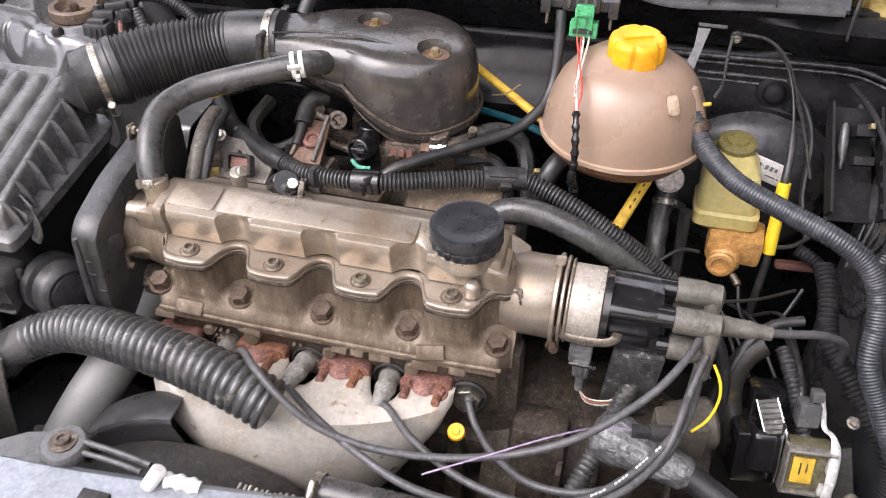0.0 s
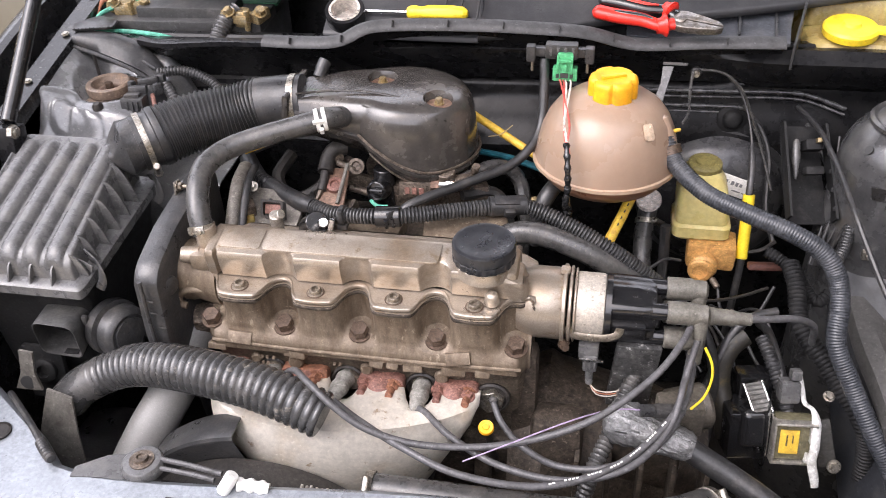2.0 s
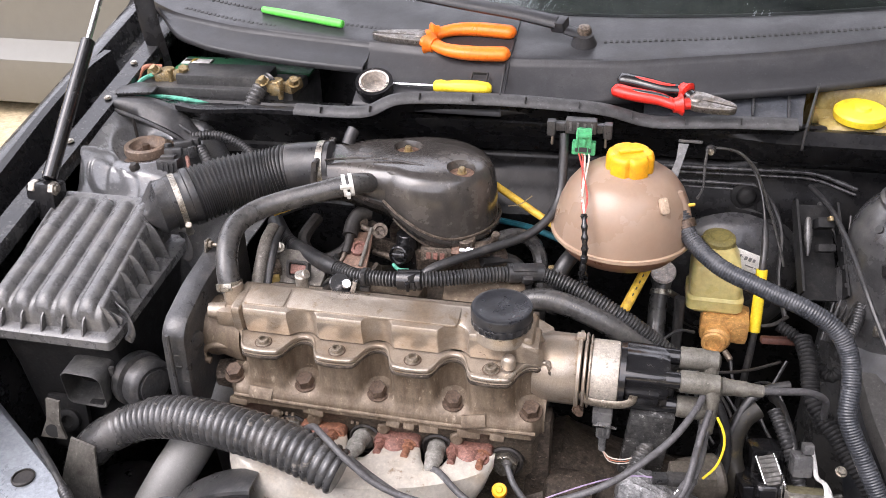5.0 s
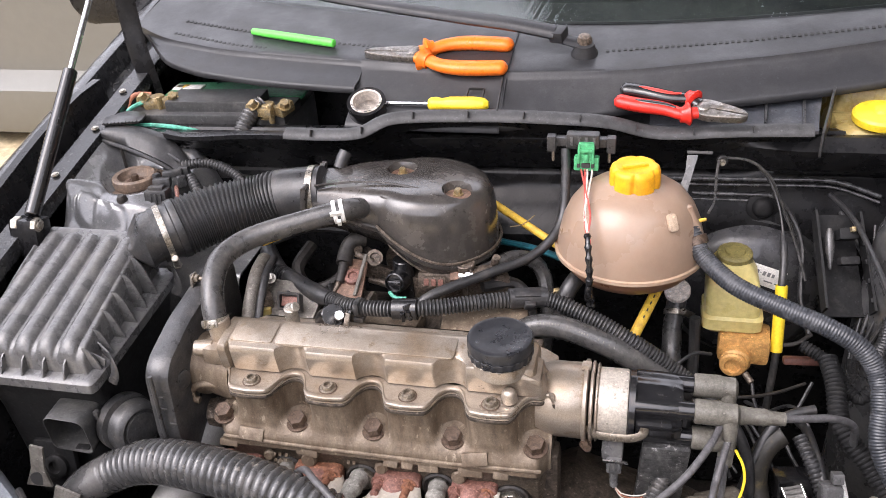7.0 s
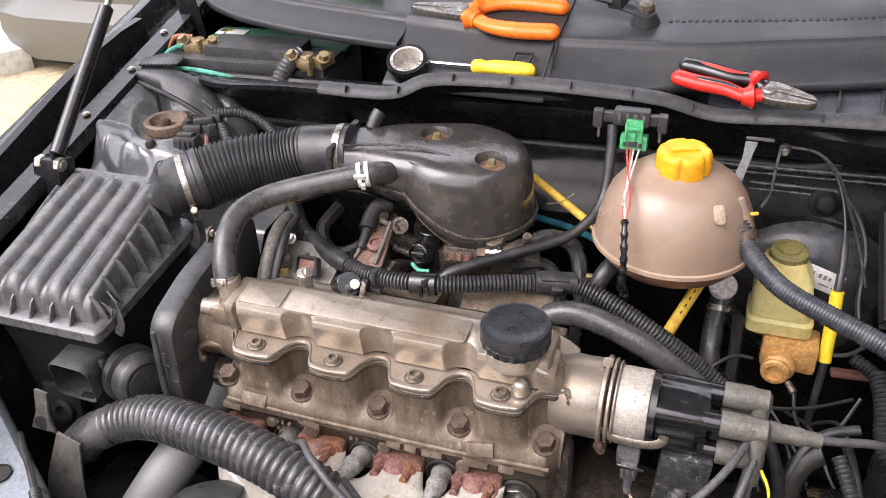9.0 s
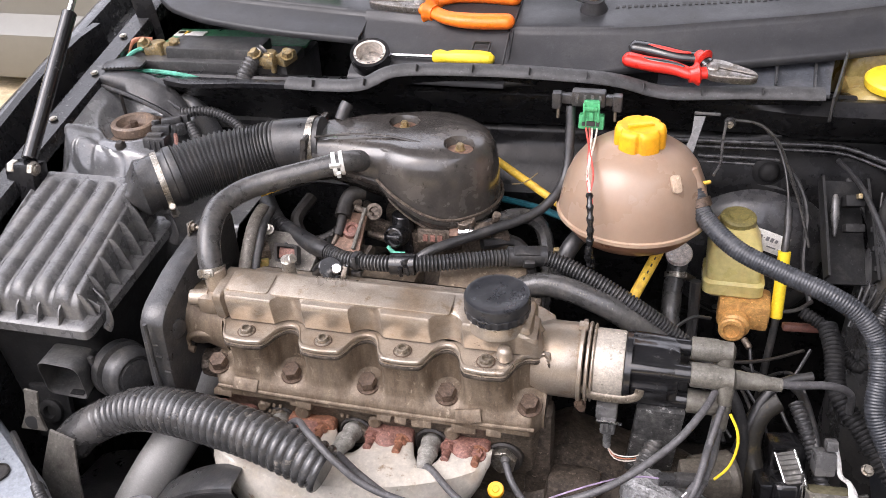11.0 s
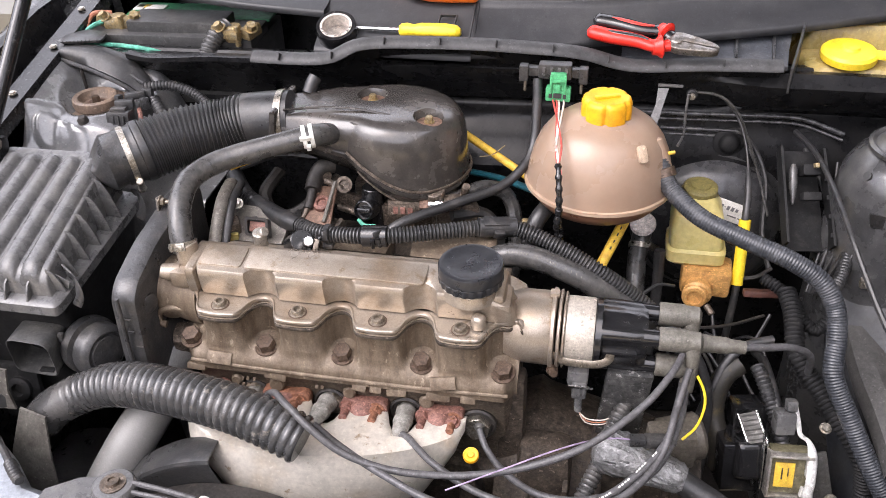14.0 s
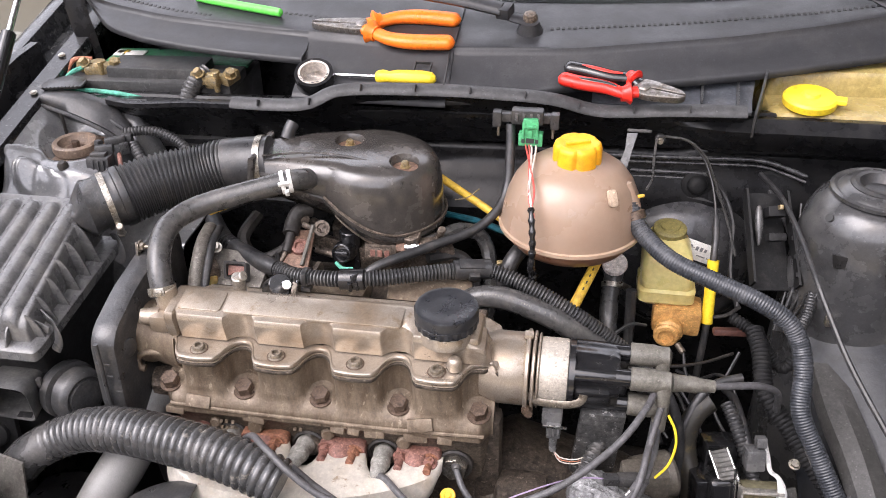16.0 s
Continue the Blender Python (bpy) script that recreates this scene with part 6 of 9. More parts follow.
rod = thing("yellow_rod", (-0.14, 0.87, 0.9), "long yellow painted rod behind the engine", "rod")
bm = bmesh.new()
cyl(bm, (-0.20, 0.905, 0.918), (-0.09, 0.835, 0.888), 0.0052, n=12)
part("shaft", bm, DULLYELLOW, rod)
rod = thing("yellow_tube", (0.01, 0.79, 0.8), "short yellow tube with worn dark print", "tube")
bm = bmesh.new()
cyl(bm, (0.026, 0.828, 0.86), (-0.0035, 0.762, 0.82), 0.0066, n=14)
part("shaft", bm, DULLYELLOW, rod)
bm = bmesh.new()
for i in range(5):
    t = 0.2 + 0.12 * i
    p = V((0.026, 0.828, 0.86)).lerp(V((-0.0035, 0.762, 0.82)), t)
    box(bm, p + Vector((0.0012, -0.0040, 0.0048)), (0.0042, 0.0016, 0.0016), 0.0003, (0, -28, 66), 1)
part("print_bars", bm, INK, rod)

# engine wiring loom in split conduit
loom = thing("wiring_loom", (-0.2, 0.7, 0.87), "black corrugated conduit wiring loom behind the engine", "wiring loom")
lpts = [(-0.474, 0.80, 0.885), (-0.455, 0.775, 0.88), (-0.437, 0.757, 0.878), (-0.387, 0.722, 0.880), (-0.352, 0.702, 0.883), (-0.322, 0.687, 0.886), (-0.265, 0.680, 0.892), (-0.221, 0.688, 0.893), (-0.154, 0.715, 0.890), (-0.104, 0.732, 0.885), (-0.049, 0.72, 0.871), (-0.002, 0.708, 0.851), (0.036, 0.706, 0.825), (0.07, 0.70, 0.80)]
lp = spline(lpts, 10)
bm = bmesh.new()
sweep(bm, resample(lp[:40], 0.003), lambda i, f: 0.0112 - (0.0012 if 0.30 < f < 0.46 and i % 2 else 0) - 0.0015 * smooth01(0.9, 1.0, f), 16)
part("sleeve", bm, RUBBER, loom)
bm = bmesh.new()
sweep(bm, resample(lp[38:], 0.0042 / 3), lambda i, f: (0.0096 if i % 3 else 0.0072), 16)
part("conduit", bm, PLASTIC, loom)
BAND = RUBBER
for k, r, w, mat in ((52, 0.0115, 0.008, PLASTIC), (62, 0.0125, 0.03, GLOSS), (86, 0.0118, 0.045, BAND)):
    bm = bmesh.new()
    d = (lp[k + 1] - lp[k - 1]).normalized()
    lathe(bm, lp[k] - d * w / 2, d, [(r * 0.85, 0), (r, 0.001), (r, w - 0.001), (r * 0.85, w)], 20)
    if mat is PLASTIC:
        box(bm, lp[k] + Vector((0, -0.010, 0.006)), (0.006, 0.008, 0.014), 0.0015)
        box(bm, lp[k] + Vector((0, -0.004, -0.012)), (0.012, 0.012, 0.006), 0.0015)
    if mat is BAND:
        box(bm, lp[k] + Vector((0, -0.004, 0.009)), (0.03, 0.012, 0.006), 0.001, (25, 8, 20))
        box(bm, lp[k] + Vector((0.004, -0.012, -0.002)), (0.012, 0.006, 0.010), 0.001, (25, 8, 20))
    if mat is GLOSS:
        for j in range(7):
            fold = bmesh.new()
            box(fold, lp[k] + Vector((random.uniform(-0.014, 0.014), random.uniform(-0.013, 0.0), random.uniform(-0.012, 0.012))), (0.012, 0.008, 0.004), 0.001, (random.uniform(0, 90), random.uniform(0, 90), random.uniform(0, 90)))
            part("tape_fold", fold, GLOSS, loom)
    part({PLASTIC: "clip", GLOSS: "tape_wrap", BAND: "joint_sleeve"}[mat], bm, mat, loom)

heater = thing("heater_hose", (-0.06, 0.70, 0.84), "dusty rubber heater hose with faded white print", "rubber hose")
hp = [(-0.14, 0.69, 0.85), (-0.12, 0.705, 0.862), (-0.085, 0.706, 0.866), (-0.033, 0.70, 0.852), (0.014, 0.70, 0.824), (0.06, 0.71, 0.79), (0.09, 0.75, 0.74)]
bm = bmesh.new()
hose(bm, hp, 0.0135, 16)
part("hose", bm, GREYRUBBER, heater)
bm = bmesh.new()
hs = resample(spline(hp), 0.003)
for k in list(range(14, 22)) + [24, 25] + list(range(29, 33)) + list(range(36, 44, 2)):
    p, d = hs[k], (hs[k + 1] - hs[k - 1]).normalized()
    nrm = Vector((-0.2, -0.75, 0.75))
    nrm = (nrm - d * nrm.dot(d)).normalized()
    q = p + nrm * 0.0136
    box(bm, q - nrm * 0.0001, (0.0011, 0.0028, 0.0003), 0.0001, (40, 0, math.degrees(math.atan2(d.y, d.x))), 1)
part("print_bars", bm, BOOT, heater)

def clutter(name, label, category, mat, spec):
    t = thing(name, spec[0][0], label, category)
    for kind, *a in [(k[1], k[0], *k[2:]) for k in spec]:
        bm = bmesh.new()
        if kind == "box":
            box(bm, a[0], a[1], 0.002, a[2])
        else:
            cyl(bm, a[0], a[1], a[2], n=16)
        part({"box": "bracket_leg", "cyl": "spindle"}[kind], bm, mat, t)
    return t


clutter("throttle_lever", "grimy zinc throttle lever and spindle", "lever", CARB, [((-0.315, 0.78, 0.875), "box", (0.05, 0.008, 0.02), (0, 20, 10)), ((-0.33, 0.775, 0.868), "cyl", (-0.295, 0.77, 0.862), 0.005), ((-0.345, 0.778, 0.855), "box", (0.012, 0.03, 0.035), (10, 0, 15))])
clutter("cable_bracket", "brown-stained steel cable bracket", "bracket", GRIME, [((-0.335, 0.735, 0.862), "box", (0.045, 0.03, 0.006), (20, 0, -15)), ((-0.355, 0.725, 0.852), "box", (0.006, 0.03, 0.03), (20, 0, -15)), ((-0.315, 0.73, 0.858), "box", (0.006, 0.025, 0.03), (20, 0, -15))])
clutter("regulator", "small dirty pressure regulator", "regulator", CARB, [((-0.205, 0.775, 0.885), "cyl", (-0.205, 0.77, 0.905), 0.012), ((-0.185, 0.772, 0.888), "box", (0.02, 0.014, 0.016), (10, 0, 20)), ((-0.172, 0.785, 0.895), "cyl", (-0.168, 0.78, 0.908), 0.005)])
line("hose_stub", "dark rubber elbow hose near the bulkhead", [(-0.070, 0.812, 0.872), (-0.078, 0.798, 0.868), (-0.085, 0.788, 0.858), (-0.090, 0.782, 0.840), (-0.092, 0.780, 0.800)], 0.0105, RUBBER, "rubber hose", 14)
clutter("earth_tag", "small brass-coloured earth tag", "wire tag", BRASS, [((-0.098, 0.79, 0.858), "box", (0.008, 0.006, 0.008), (20, 0, 20))])
for k in range(7):
    a = -0.445 + 0.014 * k
    line("alternator_wire", "thin dark wire over the alternator", [(a, 0.735 + 0.01 * (k % 3), 0.868), (a + 0.018, 0.715, 0.872 + 0.006 * (k % 2)), (a + 0.03, 0.695, 0.862), (a + 0.026, 0.68, 0.845)], 0.0022 + 0.0006 * (k % 2), RUBBER, "wire")
line("green_wire", "short green wire under the throttle body", [(-0.294, 0.742, 0.872), (-0.285, 0.735, 0.869), (-0.272, 0.737, 0.868)], 0.0024, GREENWIRE, "wire")

# ---- distributor and leads ----
AY, AZ = 0.612, 0.843
dist = thing("distributor", (-0.02, 0.61, 0.79), "alloy distributor with a shiny black cap", "distributor")
bm = bmesh.new()
lathe(bm, (-0.084, AY, AZ), (1, 0, 0), [(0.034, -0.012), (0.038, 0), (0.0395, 0.006), (0.0395, 0.034), (0.038, 0.036)], 44)
part("adapter", bm, ALLOY, dist)
for x, r, w in ((-0.049, 0.0435, 0.005), (-0.042, 0.042, 0.004), (-0.0365, 0.0405, 0.003)):
    bm = bmesh.new()
    lathe(bm, (x, AY, AZ), (1, 0, 0), [(r - 0.002, 0), (r, 0.001), (r, w - 0.001), (r - 0.002, w)], 44)
    part("clamp_ring", bm, ALLOY, dist)
bm = bmesh.new()
box(bm, (-0.047, AY + 0.003, AZ + 0.0435), (0.010, 0.010, 0.006), 0.002)
part("clamp_lug", bm, ALLOY, dist)
bm = bmesh.new()
hexbolt(bm, (-0.044, AY - 0.036, AZ - 0.026), (0.3, -1, 0.2), 0.0048, 0.010)
part("clamp_bolt", bm, BOLT, dist)
bm = bmesh.new()
lathe(bm, (-0.034, AY, AZ), (1, 0, 0), [(0.034, 0), (0.0365, 0.001), (0.0365, 0.028), (0.0355, 0.030)], 44)
part("housing", bm, material("matte_pale_alloy", (0.50, 0.455, 0.395), 0.45, 0.4, (0.34, 0.29, 0.235), 0.4, 30, 300, 0.1, blot=0.06), dist, "pale clean alloy housing")
TOWERS = (48, 140, 232, 322)
def cap_ribs(t, k):
    """Rounded ribs along the cap that run out into its towers."""
    if k < 3 or k > 6:
        return 1.0
    a = math.degrees(t) + 180
    return 0.90 + 0.22 * max(math.exp(-(((a - c + 180) % 360 - 180) / 17) ** 2) for c in TOWERS)
bm = bmesh.new()
lathe(bm, (-0.004, AY, AZ), (1, 0, 0), [(0.034, 0), (0.0372, 0.001), (0.0372, 0.007), (0.0335, 0.008), (0.0330, 0.030), (0.0322, 0.047), (0.0300, 0.053), (0.022, 0.054), (0.01, 0.054)], 96, cap_ribs)
capob = part("cap", bm, GLOSS, dist, "glossy black distributor cap")
for a in TOWERS:
    c = math.radians(a)
    y, z = AY + 0.0262 * math.cos(c), AZ + 0.0262 * math.sin(c)
    bm = bmesh.new()
    cyl(bm, (0.030, y, z), (0.066, y, z), 0.0094, 0.0086, n=22)
    part("tower", bm, GLOSS, capob)
bm = bmesh.new()
cyl(bm, (0.04, AY, AZ), (0.070, AY, AZ), 0.0088, n=16)
part("tower", bm, GLOSS, capob)
bm = bmesh.new()
c = math.radians(188)
box(bm, (0.022, AY + 0.030 * math.cos(c), AZ + 0.030 * math.sin(c)), (0.036, 0.008, 0.018), 0.002, (8, 0, 0))
part("latch_block", bm, GLOSS, capob)
bm = bmesh.new()
path = resample(spline([(-0.042, AY - 0.0375, AZ + 0.000), (-0.038, AY - 0.0385, AZ - 0.008), (-0.028, AY - 0.0385, AZ - 0.0115), (-0.004, AY - 0.0385, AZ - 0.0115), (0.008, AY - 0.037, AZ - 0.009), (0.0125, AY - 0.0345, AZ - 0.006), (0.0135, AY - 0.034, AZ + 0.001)]), 0.003)
sweep(bm, path, 0.0046, 10, flat=0.3, up=(0, -1, 0.15))
part("spring_clip", bm, SCREW, dist, "long dull silver spring clip")
bm = bmesh.new()
box(bm, (-0.017, 0.5825, 0.808), (0.022, 0.016, 0.018), 0.003)
box(bm, (-0.0145, 0.577, 0.794), (0.016, 0.014, 0.020), 0.003)
for i in range(3):
    box(bm, (-0.0195 + 0.005 * i, 0.5695, 0.797), (0.002, 0.003, 0.014), 0.0005)
cyl(bm, (-0.0145, 0.577, 0.786), (-0.014, 0.574, 0.764), 0.005, 0.004)
part("hall_connector", bm, GREYPLASTIC, dist, "grey plug connector")
bm = bmesh.new()
box(bm, (-0.0135, 0.569, 0.803), (0.026, 0.003, 0.003), 0.001)
part("wire_clip", bm, CHROME, dist)
for k, m in ((0, WHITEWIRE), (1, COPPERWIRE), (2, WHITEWIRE)):
    bm = bmesh.new()
    hose(bm, [(-0.014, 0.574, 0.766), (-0.004, 0.572, 0.756 - 0.003 * k), (0.018, 0.578, 0.753 - 0.003 * k), (0.036, 0.590, 0.766 - 0.002 * k), (0.042 + 0.003 * k, 0.6, 0.782)], 0.00075, 6)
    part("wire", bm, m, dist)

# spark plug leads: boot at the plug, cable, boot at the cap
def lead(plug, out, pts, tower, r=0.0037, long_boot=True):
    t = thing("spark_plug_lead", plug, "grey silicone spark plug lead with rubber boots", "ignition lead", "spark plug leads")
    d = V(out).normalized()
    k, h = (1.0, 1.0) if long_boot else (0.74, 0.62)
    bm = bmesh.new()
    lathe(bm, V(plug) - d * 0.004, d, [(k * p, h * q) for p, q in ((0.0105, 0), (0.0115, 0.002), (0.0115, 0.007), (0.0098, 0.009), (0.0098, 0.022), (0.0105, 0.024), (0.0112, 0.026), (0.0112, 0.030), (0.0098, 0.033), (0.0100, 0.040), (0.0108, 0.042), (0.0108, 0.046), (0.0094, 0.049), (0.0086, 0.058), (0.0068, 0.066), (0.0045, 0.070))], 20)
    part("plug_boot", bm, PLUGBOOT if long_boot else GREYRUBBER, t, "dusty pale grey plug boot")
    bm = bmesh.new()
    hose(bm, [V(plug) + d * 0.062 * h, *pts, tower], r, 10)
    part("cable", bm, LEAD, t)
    return t


def boot_at_cap(t, base, turn):
    """An elbow boot over a tower of the cap; turn is where the cable leaves."""
    bm = bmesh.new()
    lathe(bm, V(base), (1, 0, 0), [(0.0110, 0), (0.0122, 0.001), (0.0122, 0.025), (0.0112, 0.027), (0.0108, 0.040), (0.006, 0.043)], 24)
    e = V(base) + Vector((0.034, 0, 0))
    w = V(turn).normalized()
    cyl(bm, e - w * 0.002, e + w * 0.026, 0.0098, 0.0066, n=18)
    return part("cap_boot", bm, BOOT, t, "grey-brown elbow boot")


def cap_base(a):
    c = math.radians(a)
    return Vector((0.0600, AY + 0.0262 * math.cos(c), AZ + 0.0262 * math.sin(c)))


E1, E2, E3, E4 = cap_base(48), cap_base(322), cap_base(140), cap_base(232)
dn = Vector((0.0, -0.5, -0.85))
ex = Vector((0.034, 0, 0))
l1 = lead((-0.372, 0.566, 0.755), (0.12, -0.85, 0.05), [(-0.328, 0.504, 0.806), (-0.298, 0.474, 0.824), (-0.266, 0.456, 0.811), (-0.23, 0.449, 0.790), (-0.174, 0.448, 0.778), (-0.095, 0.458, 0.780), (-0.016, 0.478, 0.802), (0.043, 0.518, 0.828), (0.076, 0.56, 0.849)], E1 + ex + dn * 0.02)
boot_at_cap(l1, E1, dn)
l2 = lead((-0.2825, 0.572, 0.752), (-0.12, -1, 0.16), [(-0.277, 0.50, 0.765), (-0.245, 0.472, 0.775), (-0.192, 0.438, 0.782), (-0.13, 0.415, 0.78), (-0.05, 0.42, 0.772), (0.02, 0.455, 0.775), (0.07, 0.51, 0.79), (0.085, 0.555, 0.815)], E3 + ex + dn * 0.022)
boot_at_cap(l2, E3, dn)
l3 = lead((-0.1975, 0.575, 0.749), (0.02, -1, 0.16), [(-0.185, 0.508, 0.762), (-0.150, 0.475, 0.764), (-0.095, 0.445, 0.764), (-0.03, 0.435, 0.766), (0.03, 0.455, 0.772), (0.068, 0.50, 0.785), (0.082, 0.545, 0.81)], E2 + ex + dn * 0.03)
boot_at_cap(l3, E2, dn)
l4 = lead((-0.1195, 0.585, 0.742), (0.1, -1, 0.12), [(-0.105, 0.53, 0.735), (-0.08, 0.50, 0.735), (-0.04, 0.47, 0.745), (0.01, 0.465, 0.757), (0.06, 0.49, 0.772), (0.085, 0.535, 0.79)], E4 + ex + dn * 0.02, long_boot=False)
boot_at_cap(l4, E4, dn)
# hexes of the plugs
for p in ((-0.372, 0.566, 0.755), (-0.2825, 0.572, 0.752), (-0.1975, 0.575, 0.749), (-0.1195, 0.585, 0.742)):
    t = thing("spark_plug", (p[0], 0.59, p[2]), "steel spark plug screwed into the head", "spark plug", "spark plugs")
    bm = bmesh.new()
    hexbolt(bm, (p[0], 0.5595, p[2] - 0.002), (0, -1, 0.14), 0.0140 if p[0] < -0.15 else 0.0155, 0.010, 1.25)
    part("hex", bm, SCREW if p[0] < -0.15 else STEEL, t)
# printed bars on one lead
bm = bmesh.new()
pp = resample(spline([(-0.05, 0.42, 0.772), (0.02, 0.455, 0.775), (0.07, 0.51, 0.79)]), 0.004)
for k in range(2, len(pp) - 2):
    if k % 6 in (4, 5):
        continue
    d = pp[k + 1] - pp[k - 1]
    box(bm, pp[k] + Vector((-0.0008, -0.0022, 0.0030)), (0.0028, 0.0016, 0.0008), 0.0001, (35, -math.degrees(math.atan2(d.z, d.x)), math.degrees(math.atan2(d.y, d.x))), 1)
part("print_bars", bm, PAPER, l2)

coil_lead = thing("coil_lead", (0.12, 0.63, 0.82), "grey coil lead with a long rubber boot", "ignition lead")
bm = bmesh.new()
lathe(bm, (0.066, AY, AZ), (1, 0.12, -0.10), [(0.009, 0), (0.0107, 0.001), (0.0105, 0.03), (0.0098, 0.044), (0.0088, 0.05), (0.0092, 0.052), (0.0085, 0.056), (0.0092, 0.058), (0.0085, 0.062), (0.0092, 0.064), (0.0075, 0.07), (0.0068, 0.085)], 20)
part("boot", bm, BOOT, coil_lead)
bm = bmesh.new()
hose(bm, [(0.135, 0.622, 0.834), (0.165, 0.63, 0.83), (0.2, 0.645, 0.822), (0.226, 0.662, 0.80), (0.235, 0.68, 0.76)], 0.0042, 10)
part("cable", bm, LEAD, coil_lead)
line("sensor_wire", "bright yellow looped wire", [(0.099, 0.562, 0.842), (0.107, 0.556, 0.828), (0.109, 0.55, 0.812), (0.104, 0.545, 0.79), (0.092, 0.54, 0.775)], 0.0014, YELLOW, "wire")
line("sensor_wire", "thin pale purple wire", [(-0.13, 0.43, 0.782), (-0.08, 0.455, 0.792), (-0.034, 0.48, 0.799), (0.001, 0.50, 0.799), (0.024, 0.508, 0.798), (0.040, 0.511, 0.796)], 0.0008, PURPLE, "wire")

# ---- warm-air and radiator hoses ----
warm = thing("warm_air_hose", (-0.45, 0.49, 0.74), "thick black corrugated warm-air hose with dusty ribs", "air duct")
wp = [(-0.606, 0.488, 0.730), (-0.585, 0.500, 0.750), (-0.540, 0.512, 0.772), (-0.490, 0.508, 0.789), (-0.430, 0.495, 0.799), (-0.365, 0.482, 0.801), (-0.315, 0.471, 0.795), (-0.282, 0.465, 0.785)]
ws = spline(wp, 10)
bm = bmesh.new()
sweep(bm, resample(ws[:26], 0.004), lambda i, f: 0.0225 - 0.003 * (1 if i == 0 else 0), 28)
part("cuff", bm, WARMHOSE, warm)
bm = bmesh.new()
sweep(bm, resample(ws[14:], 0.0092 / 6), lambda i, f: 0.0222 + 0.0015 * smooth01(0, 0.4, f) + (0.0017, 0.0021, 0.0019, 0.0012, -0.0006, 0.0002)[i % 6] * smooth01(-0.15, 0.3, f), 28)
part("bellows", bm, WARMHOSE, warm)

radhose = thing("radiator_pipe", (-0.52, 0.5, 0.7), "smooth grey-black radiator top hose", "coolant hose")
bm = bmesh.new()
hose(bm, [(-0.47, 0.62, 0.77), (-0.486, 0.59, 0.757), (-0.493, 0.535, 0.728), (-0.508, 0.495, 0.702), (-0.524, 0.455, 0.668), (-0.54, 0.42, 0.62)], 0.0262, 24)
part("hose", bm, material("dusty_grey_hose", (0.19, 0.187, 0.18), 0.45, 0, (0.14, 0.137, 0.132), 0.5, 14, 300, 0.05, spec=0.6, flecks=0.15, blot=0.05, vary=0.04), radhose)
bm = bmesh.new()
box(bm, (-0.468, 0.60, 0.775), (0.03, 0.03, 0.05), 0.008, (20, 0, 20))
part("elbow", bm, CARB, radhose)
fronthose = line("front_hose", "thick black hose lying along the crossmember", [(-0.23, 0.421, 0.735), (-0.15, 0.418, 0.738), (-0.05, 0.42, 0.735), (0.03, 0.43, 0.728), (0.085, 0.455, 0.715), (0.12, 0.49, 0.69), (0.15, 0.51, 0.65)], 0.016, GREYRUBBER, "coolant hose", 16)
worm_clamp(fronthose, (-0.225, 0.421, 0.735), (1, -0.03, 0.03), 0.0165, 0.009, (0, -0.6, 0.8))
worm_clamp(fronthose, (0.118, 0.488, 0.692), (0.35, 0.4, -0.3), 0.0165, 0.009, (0, -0.6, 0.8))
under = thing("splash_panel", (-0.60, 0.47, 0.60), "curved dusty splash panel under the headlamp", "splash panel")
bm = bmesh.new()
sheet(bm, [[(-0.700 + 0.028 * i, 0.40 + 0.045 * j, 0.615 + 0.035 * math.sin(0.5 * i + 0.4) + 0.018 * math.sin(1.1 * j) - 0.012 * j) for i in range(8)] for j in range(6)], 0.004, (0, 0, -1))
part("panel", bm, PLASTIC, under)
low = thing("lower_hose", (-0.01, 0.53, 0.68), "black ribbed hose below the distributor", "coolant hose")
bm = bmesh.new()
ribbed(bm, [(0.046, 0.612, 0.785), (0.040, 0.60, 0.772), (0.022, 0.565, 0.745), (0.011, 0.535, 0.722), (-0.002, 0.505, 0.705), (-0.012, 0.485, 0.67)], 0.0095, 0.0016, 0.0056, 16)
part("hose", bm, GREYRUBBER, low)
line("lower_hose", "black rubber hose below the distributor", [(0.06, 0.552, 0.735), (0.093, 0.538, 0.72), (0.142, 0.521, 0.70), (0.189, 0.501, 0.68), (0.24, 0.48, 0.64)], 0.0135, RUBBER, "coolant hose", 14)

wrap = thing("taped_joint", (0.05, 0.51, 0.72), "hose joint wrapped in crumpled silver-grey tape", "hose joint")
bm = bmesh.new()
lathe(bm, (0.006, 0.540, 0.752), (0.9, -0.22, -0.10), [(0.010, 0), (0.019, 0.005), (0.023, 0.016), (0.0225, 0.028), (0.021, 0.040), (0.0195, 0.054), (0.0185, 0.062), (0.0175, 0.072), (0.0165, 0.082), (0.015, 0.090), (0.011, 0.096)], 48, lambda t, k: 1 + 0.07 * math.sin(5 * t + 2 * k) + 0.06 * math.sin(11 * t + 3 * k) + 0.04 * math.sin(19 * t + 5 * k))
part("wrap", bm, FOIL, wrap)

